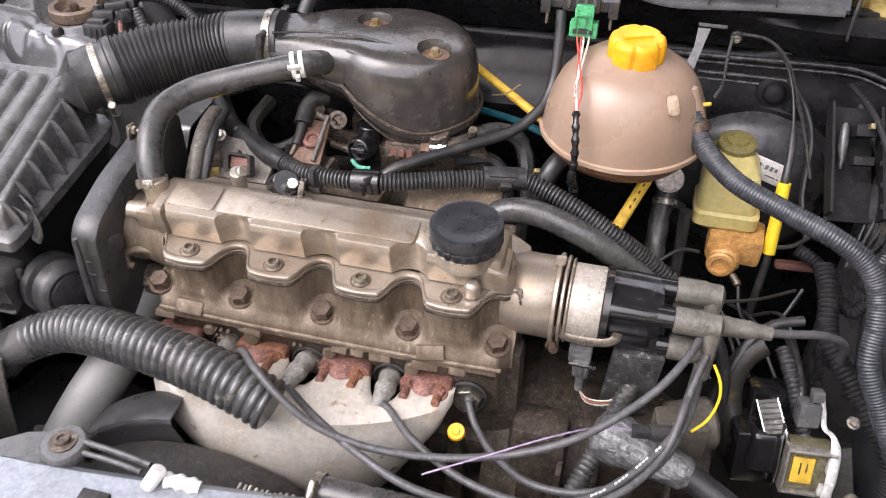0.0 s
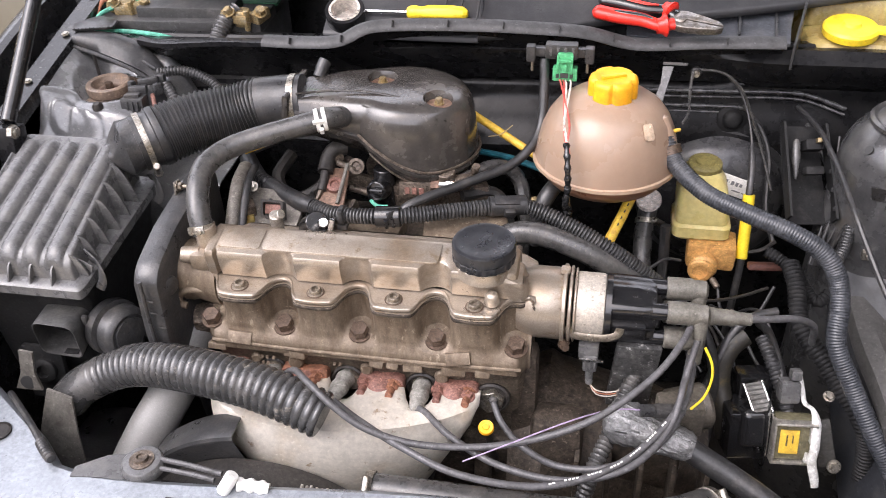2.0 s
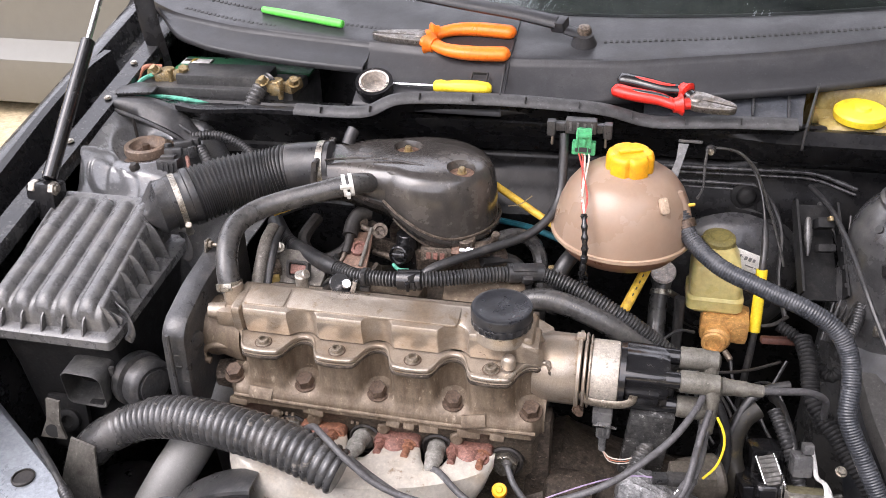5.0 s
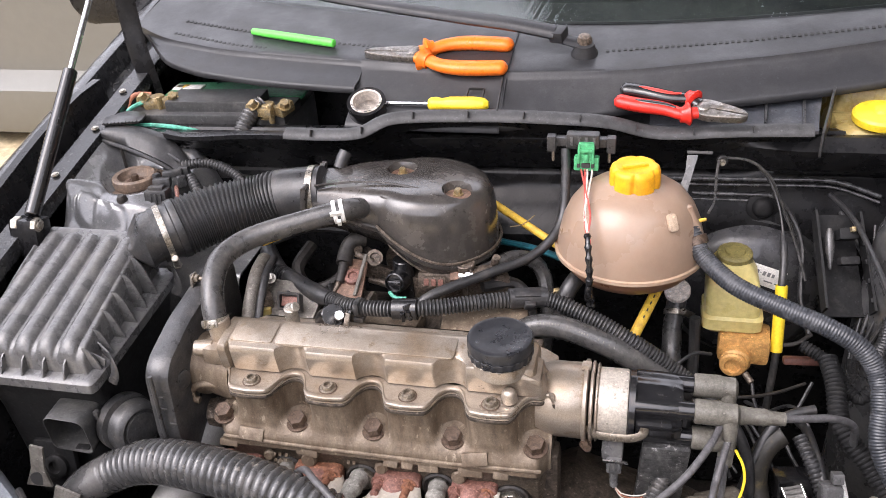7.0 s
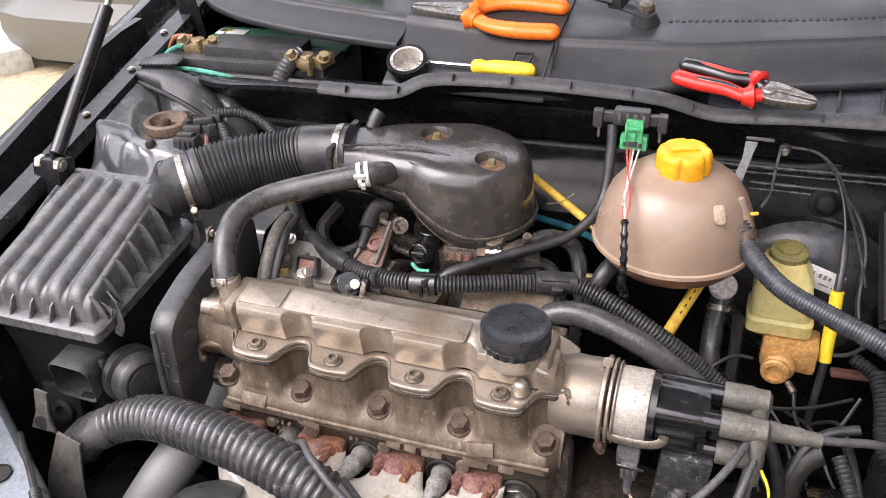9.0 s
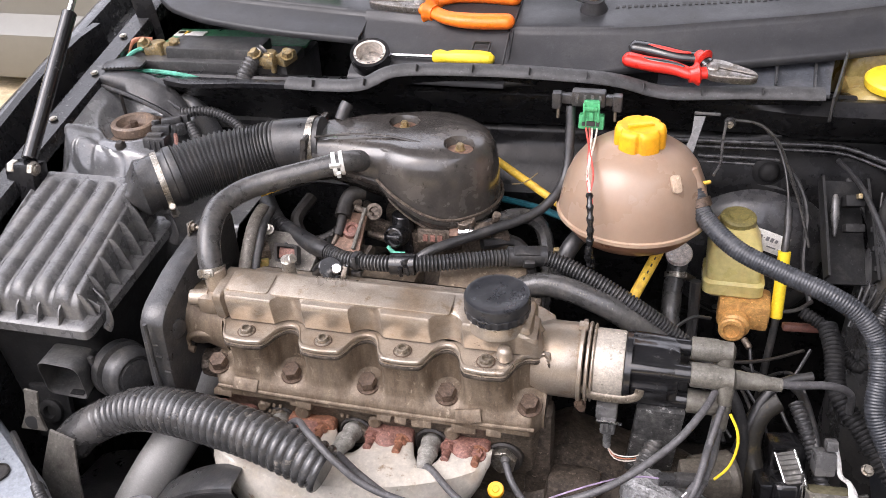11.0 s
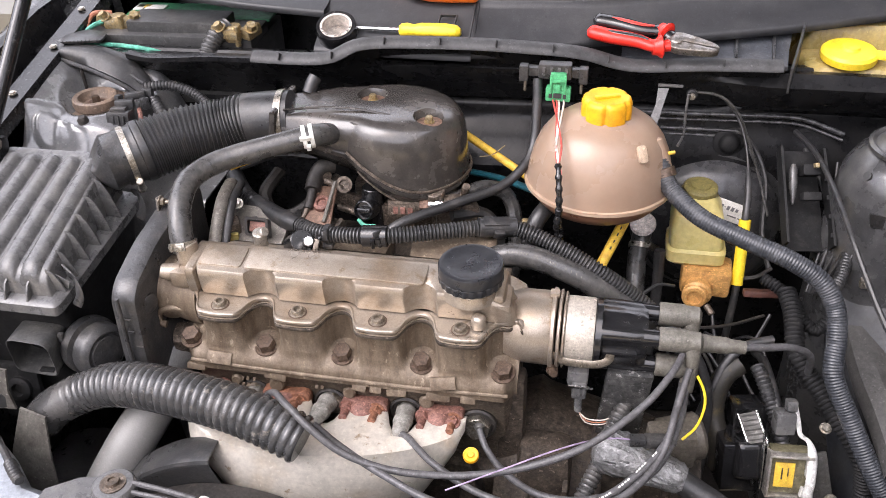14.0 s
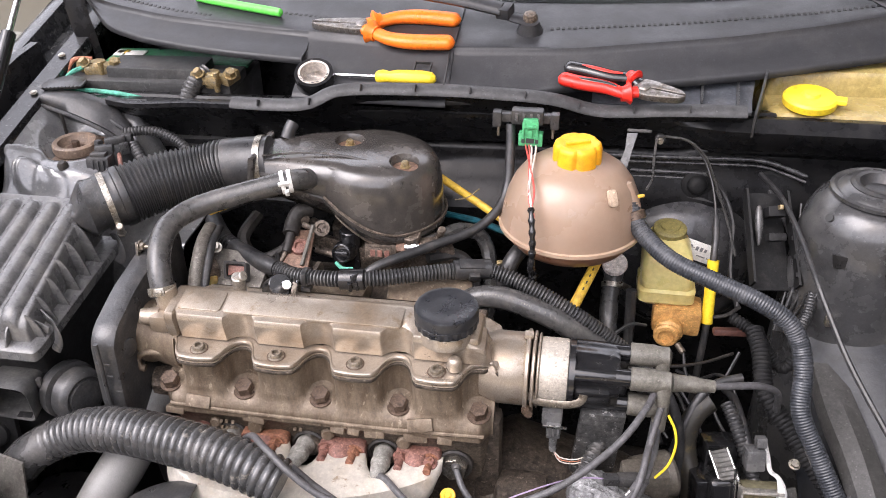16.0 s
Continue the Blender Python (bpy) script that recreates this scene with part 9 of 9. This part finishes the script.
def pliers(name, label, pivot, handle, normal, grip, jaw, spread, thick, length=0.125, jaws=0.062, grip2=None):
    """Pliers lying down: the pivot, the way their handles point, and the way their flat face looks."""
    t = thing(name, pivot, label, "pliers")
    ux = V(handle).normalized()
    uz = (V(normal) - ux * V(normal).dot(ux)).normalized()
    uy = uz.cross(ux)
    P = lambda x, y, z=0.0: V(pivot) + ux * x + uy * y + uz * z
    k0 = jaws / 0.058
    for k in (1, -1):
        bm = bmesh.new()
        poly = [(-0.058 * k0, 0.0012 * k), (-0.05 * k0, 0.0075 * k), (-0.028 * k0, 0.012 * k), (-0.005, 0.015 * k), (0.012, 0.012 * k), (0.014, 0.0), (-0.02 * k0, 0.0008 * k)]
        poly = round_poly(poly if k < 0 else poly[::-1], 0.003, 3)
        slab(bm, poly, -0.005, 0.005, 0.0012, P)
        part("jaw", bm, jaw, t)
        bm = bmesh.new()
        path = resample(spline([P(0.006, 0.007 * k), P(0.022, 0.014 * k), P(0.045, 0.019 * k * spread), P(0.08, 0.022 * k * spread), P(length, 0.0195 * k * spread)]), 0.003)
        sweep(bm, path, lambda i, f: thick * (0.80 + 0.20 * smooth01(0.1, 0.6, f)) * math.sqrt(max(0.05, 1 - max(0.0, (f - 0.92) / 0.08) ** 2)), 16, flat=0.72)
        if grip2 is not None:
            pm = len(path) // 2
            bb = bmesh.new()
            sweep(bb, [q + uz * thick * 0.66 for q in path[pm - 9:pm + 10]], lambda i, f: thick * 0.34 * math.sin(math.pi * min(0.97, max(0.06, f))) ** 0.4, 10, flat=0.45)
            part("grip_inlay", bb, grip2 if k > 0 else grip, t)
        part("grip", bm, grip if k > 0 or grip2 is None else grip2, t)
        bm = bmesh.new()
        lathe(bm, P(0.012, 0.0105 * k), ux * 0.8 + uy * (0.4 * k), [(thick * 0.6, 0), (thick * 1.0, 0.001), (thick * 1.22, 0.003), (thick * 1.18, 0.0045), (thick * 0.85, 0.009), (thick * 0.8, 0.014)], 18)
        part("guard", bm, grip, t)
    bm = bmesh.new()
    lathe(bm, P(0, 0, 0.0045), uz, [(0.0075, 0), (0.0075, 0.0015), (0.006, 0.0025), (0.001, 0.0025)], 20)
    part("pivot", bm, jaw, t)
    return t


pliers("combination_pliers", "combination pliers with orange vinyl grips", (-0.318, 1.022, 1.075), (1, 0.0, -0.01), (0, -0.25, 1), ORANGE, TOOLSTEEL, 1.4, 0.0135, 0.133, 0.072)
pliers("side_cutters", "pliers with red and black vinyl grips", (0.063, 0.940, 1.0365), (-1, 0.25, 0.075), (0, -0.38, 1), RED, TOOLSTEEL, 0.56, 0.0118, 0.108, 0.053, GLOSS)
pen = thing("green_marker", (-0.51, 1.06, 1.08), "slim bright green marker pen", "pen")
bm = bmesh.new()
p0, p1 = V((-0.582, 1.083, 1.0875)), V((-0.444, 1.048, 1.0815))
lathe(bm, p0, p1 - p0, [(0.003, 0), (0.005, 0.002), (0.0058, 0.03), (0.006, 0.07), (0.0062, 0.13), (0.0058, 0.144), (0.003, 0.146)], 20)
part("barrel", bm, PENGREEN, pen)

# wiper arms
def wiper(name, pts, hub):
    t = thing(name, hub, "black wiper arm with its spindle nut", "wiper")
    bm = bmesh.new()
    path = resample(spline(pts[1:]), 0.012)
    sweep(bm, path, lambda i, f: 0.0135 - 0.004 * f, 12, flat=0.55, up=(0, -0.3, 1))
    box(bm, V(pts[1]) + Vector((0.004, 0, -0.002)), (0.020, 0.024, 0.016), 0.004, (14, 0, -18))
    part("arm", bm, COWL, t)
    bm = bmesh.new()
    lathe(bm, V(hub) - Vector((0, 0, 0.02)), (0, -0.25, 1), [(0.019, 0), (0.018, 0.012), (0.014, 0.02), (0.013, 0.026)], 24)
    sweep(bm, resample([V(hub) + Vector((0, 0, 0.002)), V(pts[1]) - Vector((0, 0, 0.006))], 0.01), lambda i, f: 0.0125 - 0.002 * f, 10, flat=0.4, up=(0, -0.3, 1))
    part("hub", bm, COWL, t)
    bm = bmesh.new()
    lathe(bm, V(hub) + Vector((0, -0.002, 0.005)), (0, -0.25, 1), [(0.010, 0), (0.0105, 0.004), (0.008, 0.010), (0.003, 0.012)], 20)
    part("nut_cap", bm, CARB, t)


wiper("wiper_arm", [(-0.09, 1.048, 1.083), (-0.128, 1.041, 1.100), (-0.19, 1.050, 1.109), (-0.27, 1.062, 1.116), (-0.45, 1.09, 1.135), (-0.62, 1.13, 1.155)], (-0.09, 1.048, 1.080))
wiper("wiper_arm", [(0.40, 1.12, 1.095), (0.36, 1.13, 1.115), (0.28, 1.15, 1.13), (0.15, 1.17, 1.145)], (0.40, 1.12, 1.09))
# gas strut that holds the bonnet
gas = thing("gas_strut", (-0.735, 0.7, 0.96), "black gas strut with a bright steel rod", "gas strut")
g0, g1 = V((-0.732, 0.697, 0.964)), V((-0.746, 1.05, 1.262))
gd = (g1 - g0).normalized()
bm = bmesh.new()
cyl(bm, g0 + gd * 0.012, g0 + gd * 0.215, 0.0092, n=20)
part("cylinder", bm, GLOSS, gas)
bm = bmesh.new()
cyl(bm, g0 + gd * 0.212, g1, 0.0042, n=14)
part("rod", bm, CHROME, gas)
bm = bmesh.new()
cyl(bm, g0 - Vector((0.02, 0, 0)), g0 + Vector((0.016, 0, 0)), 0.006, n=14)
cyl(bm, g0 + Vector((0.006, 0, 0)), g0 + Vector((0.014, 0, 0)), 0.0095, n=6)
cyl(bm, g0 - Vector((0.022, 0, 0)), g0 - Vector((0.012, 0, 0)), 0.0095, n=6)
part("ball_joint", bm, STEEL, gas)
bm = bmesh.new()
box(bm, (-0.738, 0.70, 0.945), (0.04, 0.03, 0.05), 0.006, (-13, 0, 0))
part("mount", bm, PAINT, gas)

# wiring beside the left tower
tw = thing("tower_wiring", (-0.60, 0.86, 0.93), "black ribbed wiring and plugs by the suspension tower", "wiring loom")
bm = bmesh.new()
ribbed(bm, [(-0.62, 0.875, 0.965), (-0.585, 0.885, 0.965), (-0.55, 0.88, 0.957), (-0.525, 0.865, 0.945), (-0.515, 0.85, 0.93)], 0.0072, 0.0014, 0.0045, 12)
part("conduit", bm, PLASTIC, tw)
bm = bmesh.new()
ribbed(bm, [(-0.60, 0.86, 0.955), (-0.585, 0.845, 0.945), (-0.57, 0.83, 0.93)], 0.008, 0.0014, 0.005, 12)
part("conduit", bm, PLASTIC, tw)
for c, s, r in (((-0.630, 0.822, 0.942), (0.030, 0.024, 0.026), 8), ((-0.630, 0.838, 0.957), (0.024, 0.014, 0.012), 18), ((-0.622, 0.853, 0.963), (0.026, 0.012, 0.010), 30), ((-0.607, 0.848, 0.955), (0.012, 0.010, 0.016), 40), ((-0.612, 0.868, 0.957), (0.014, 0.012, 0.020), 10), ((-0.642, 0.846, 0.960), (0.008, 0.010, 0.012), -20)):
    bm = bmesh.new()
    box(bm, c, s, 0.003, (-10, 0, r))
    part("plug", bm, PLASTIC, tw)
bm = bmesh.new()
for k in range(4):
    box(bm, (-0.641 + 0.0072 * k, 0.8095, 0.943), (0.0022, 0.003, 0.020), 0.0006, (-10, 0, 8))
box(bm, (-0.630, 0.8225, 0.957), (0.020, 0.012, 0.005), 0.0012, (-10, 0, 8))
part("rib_panel", bm, PLASTIC, tw)
bm = bmesh.new()
box(bm, (-0.636, 0.8085, 0.9335), (0.014, 0.004, 0.005), 0.001, (-10, 0, 8))
part("seal", bm, material("teal_seal", (0.05, 0.12, 0.12), 0.4), tw, "teal rubber seal")
line("tower_wire", "thin red-brown wire beside the tower plugs", [(-0.612, 0.84, 0.95), (-0.604, 0.826, 0.945), (-0.598, 0.815, 0.93)], 0.003, RUST, "wire")
line("tower_wire", "thin black wire over the tower", [(-0.675, 0.905, 0.985), (-0.645, 0.89, 0.975), (-0.615, 0.875, 0.968)], 0.0022, RUBBER, "wire")
cup = thing("strut_top_mount", (-0.684, 0.858, 0.95), "rubber suspension top mount with a rusty centre nut", "suspension mount")
bm = bmesh.new()
lathe(bm, (-0.684, 0.858, 0.943), (0, 0, 1), [(0.029, 0), (0.0305, 0.006), (0.0300, 0.012), (0.0275, 0.0142), (0.0225, 0.0130), (0.020, 0.006), (0.018, 0.003)], 44)
lathe(bm, (-0.684, 0.858, 0.940), (0, 0, 1), [(0.042, 0), (0.0435, 0.004), (0.0425, 0.0065), (0.040, 0.0060), (0.039, 0.001)], 44)
part("ring", bm, material("dusty_brown_rubber", (0.17, 0.125, 0.095), 0.5, 0, (0.24, 0.165, 0.115), 0.5, 60), cup)
bm = bmesh.new()
lathe(bm, (-0.684, 0.858, 0.946), (0, 0, 1), [(0.0215, -0.001), (0.020, 0.0), (0.014, -0.0005), (0.012, 0.001), (0.002, 0.001)], 36)
part("dish", bm, material("dark_rust_dish", (0.085, 0.045, 0.03), 0.6, 0, (0.05, 0.03, 0.022), 0.5, 60), cup)
bm = bmesh.new()
hexbolt(bm, (-0.684, 0.858, 0.946), (0, 0, 1), 0.0058, 0.010, 1.3)
part("nut", bm, BOLT, cup)
cup2 = thing("strut_top_mount", (0.347, 0.866, 0.955), "dark suspension top mount on its tower", "suspension mount")
bm = bmesh.new()
lathe(bm, (0.347, 0.866, 0.950), (0, 0, 1), [(0.036, 0), (0.0375, 0.006), (0.0365, 0.012), (0.032, 0.0145), (0.027, 0.0135), (0.023, 0.006), (0.02, 0.003)], 44)
part("ring", bm, RUBBER, cup2)

# front: latch post, fan shroud and radiator
latch = thing("radiator_mount", (-0.449, 0.386, 0.75), "grey radiator mount plate with a bolt and washer", "radiator mount")
bm = bmesh.new()
lathe(bm, (-0.449, 0.386, 0.766), (0, 0, 1), [(0.021, 0), (0.022, 0.004), (0.021, 0.010), (0.019, 0.012), (0.014, 0.0125)], 32)
part("ring", bm, GREYPLASTIC, latch)
bm = bmesh.new()
lathe(bm, (-0.449, 0.386, 0.778), (0, 0, 1), [(0.0125, 0), (0.0125, 0.0018), (0.0075, 0.0022), (0.007, 0.006), (0.004, 0.006), (0.0035, 0.004), (0.001, 0.004)], 28)
part("bolt", bm, CARB, latch)
bm = bmesh.new()
sheet(bm, [[(-0.462, 0.366, 0.769), (-0.462, 0.402, 0.769)], [(-0.485, 0.364, 0.772), (-0.49, 0.392, 0.772)], [(-0.515, 0.36, 0.774), (-0.515, 0.372, 0.774)]], 0.004, (0, 0, -1))
part("strap", bm, GREYPLASTIC, latch)
shroud = thing("fan_shroud", (-0.35, 0.43, 0.5), "black round cooling fan shroud", "fan shroud")
bm = bmesh.new()
lathe(bm, (-0.36, 0.40, 0.55), (0, 1, 0), [(0.165, 0), (0.17, 0.005), (0.17, 0.05), (0.162, 0.055), (0.16, 0.045), (0.158, 0.005)], 64)
part("ring", bm, DARK, shroud)
bm = bmesh.new()
lathe(bm, (-0.36, 0.415, 0.55), (0, 1, 0), [(0.05, 0), (0.052, 0.02), (0.045, 0.06), (0.02, 0.065)], 36)
part("motor", bm, DARK, shroud)
for i in range(6):
    a = 2 * math.pi * i / 6 + 0.3
    bm = bmesh.new()
    box(bm, (-0.36 + 0.1 * math.cos(a), 0.418, 0.55 + 0.1 * math.sin(a)), (0.11, 0.006, 0.035), 0.002, (25, -math.degrees(a), 0))
    part("blade", bm, DARK, shroud)
bm = bmesh.new()
arc = [math.radians(100 + 2.5 * i) for i in range(28)]
sheet(bm, [[(-0.35 + r * math.cos(a), y, 0.57 + r * math.sin(a)) for a in arc] for r, y in ((0.150, 0.452), (0.184, 0.446), (0.1875, 0.448), (0.1885, 0.452), (0.1885, 0.482), (0.185, 0.488))], 0.002, (0.3, 0, -1))
part("rim_band", bm, PLASTIC, shroud, "dusty curved upper rim of the shroud")
rng0 = random.Random(5)
rad = thing("radiator", (-0.25, 0.375, 0.4), "black radiator behind the crossmember", "radiator")
bm = bmesh.new()
box(bm, (-0.25, 0.382, 0.57), (0.62, 0.028, 0.34), 0.004)
part("core", bm, DARK, rad)
for k in range(46):
    bm = bmesh.new()
    rx = -0.29 + 0.0056 * k + rng0.uniform(-0.0008, 0.0008)
    box(bm, (rx, 0.398 + rng0.uniform(-0.001, 0.001), 0.742), (0.0028, 0.006, 0.022 + rng0.uniform(-0.003, 0.002)), 0.0006, (0, rng0.uniform(-6, 6), 0), 1)
    part("fin", bm, BRIGHT, rad)
line("bonnet_release", "thin grey release rod along the crossmember", [(-0.432, 0.392, 0.776), (-0.40, 0.391, 0.773), (-0.366, 0.388, 0.770)], 0.0030, LEAD, "rod")
line("bonnet_release", "thin grey release cable along the crossmember", [(-0.436, 0.383, 0.774), (-0.40, 0.382, 0.772), (-0.37, 0.379, 0.771)], 0.0026, LEAD, "cable")
line("headlamp_cable", "black cable lying over the headlamp panel", [(-0.640, 0.455, 0.775), (-0.619, 0.438, 0.780), (-0.585, 0.410, 0.782), (-0.560, 0.388, 0.781)], 0.0036, RUBBER, "cable")
lampcon = thing("wiring_conduit", (-0.55, 0.38, 0.78), "short ribbed end of the headlamp cable", "wiring conduit")
bm = bmesh.new()
ribbed(bm, [(-0.562, 0.390, 0.781), (-0.552, 0.381, 0.7815), (-0.540, 0.372, 0.780)], 0.0062, 0.0014, 0.0042, 12)
part("conduit", bm, PLASTIC, lampcon)
pl = thing("cable_sleeve", (-0.30, 0.37, 0.76), "white ribbed plastic sleeve along the crossmember", "cable sleeve")
bm = bmesh.new()
ribbed(bm, [(-0.342, 0.374, 0.776), (-0.328, 0.375, 0.775), (-0.312, 0.376, 0.772)], 0.0075, 0.0020, 0.011, 14)
part("sleeve", bm, WHITE, pl)
bm = bmesh.new()
cyl(bm, (-0.356, 0.366, 0.772), (-0.345, 0.374, 0.790), 0.0068, n=14)
part("end_cap", bm, WHITE, pl)

# ---- beyond the wing: a parked car's flank, and a palm over the yard ----
other = thing("parked_car", (-2.4, 3.6, 0.0), "olive-grey parked car with a swelling lower bumper", "car")
def flank(x):
    """The cross-section of the parked car, which ends in a rounded corner."""
    e = smooth01(-3.0, -3.45, x)
    low = 0.03 + 0.22 * e
    return [(y + 0.45 * e * e, z) for y, z in ((3.9, low), (3.02, low), (2.94, low + 0.04), (2.915, 0.17 + 0.1 * e), (2.925, 0.265 + 0.03 * e), (2.985, 0.305), (3.02, 0.325), (3.035, 0.42), (3.03, 0.62), (3.06, 0.80), (3.14, 0.92), (3.26, 0.98), (3.60, 1.40), (3.9, 1.42))]
bm = bmesh.new()
loft(bm, [[(x, y, z) for y, z in flank(x)] for x in (-3.5, -3.44, -3.36, -3.26, -3.15, -3.0, -2.8, -2.4, -2.0, -1.6, -1.2, -0.6, 0.2)])
part("body", bm, GREYPAINT, other)
bm = bmesh.new()
slab(bm, round_poly([(-2.9, 0.0), (-0.2, 0.0), (-0.5, 0.34), (-2.6, 0.34)], 0.05), -0.004, 0.004, 0.001, lambda u, v, h: Vector((u, 3.30 + 0.8 * v + h, 1.03 + v)))
part("window", bm, GLOSS, other)
kerb = thing("kerb_stone", (-3.5, 3.2, 0.0), "pale whitewashed kerb stone on the sandy ground", "kerb")
bm = bmesh.new()
box(bm, (-3.52, 3.19, 0.05), (1.0, 0.20, 0.12), 0.02, (0, 0, -36))
part("stone", bm, PALESILL, kerb)
palm = thing("palm_tree", (2.6, 3.9, 0.0), "tall palm with drooping dark green fronds", "palm tree")
bm = bmesh.new()
sweep(bm, resample(spline([(2.6, 3.9, 0.0), (2.5, 3.6, 2.0), (1.9, 2.8, 4.0), (1.0, 1.9, 5.2)]), 0.12), lambda i, f: 0.14 - 0.04 * f + (0.012 if i % 2 else 0), 14)
part("trunk", bm, GRIME, palm)
rng = random.Random(7)
for k in range(18):
    a = 2 * math.pi * k / 18 + rng.uniform(-0.15, 0.15)
    rise = rng.uniform(-0.2, 0.75)
    d = Vector((math.cos(a), math.sin(a), 0))
    rib = spline([V((1.0, 1.9, 5.2)), V((1.0, 1.9, 5.2)) + d * 0.7 + Vector((0, 0, 0.55 * rise + 0.15)), V((1.0, 1.9, 5.2)) + d * 1.5 + Vector((0, 0, 0.5 * rise)), V((1.0, 1.9, 5.2)) + d * 2.3 + Vector((0, 0, 0.5 * rise - 0.9))], 16)
    bm = bmesh.new()
    sweep(bm, rib, lambda i, f: 0.022 * (1 - 0.85 * f), 6)
    for i in range(4, len(rib) - 1):
        t = (rib[i + 1] - rib[i - 1]).normalized()
        side = t.cross((0, 0, 1)).normalized()
        ln = 0.62 * math.sin(math.pi * (0.15 + 0.8 * i / len(rib)))
        for sg in (1, -1):
            for h in (0.0, 0.5):
                p = rib[i].lerp(rib[min(i + 1, len(rib) - 1)], h)
                q = p + side * (sg * ln) + t * ln * 0.45 - Vector((0, 0, ln * rng.uniform(0.25, 0.6)))
                w = t * 0.022
                m = p.lerp(q, 0.5) + Vector((0, 0, 0.05))
                v = [bm.verts.new(c) for c in (p - w, p + w, m + w, q, m - w)]
                bm.faces.new(v)
    part("frond", bm, LEAF, palm)
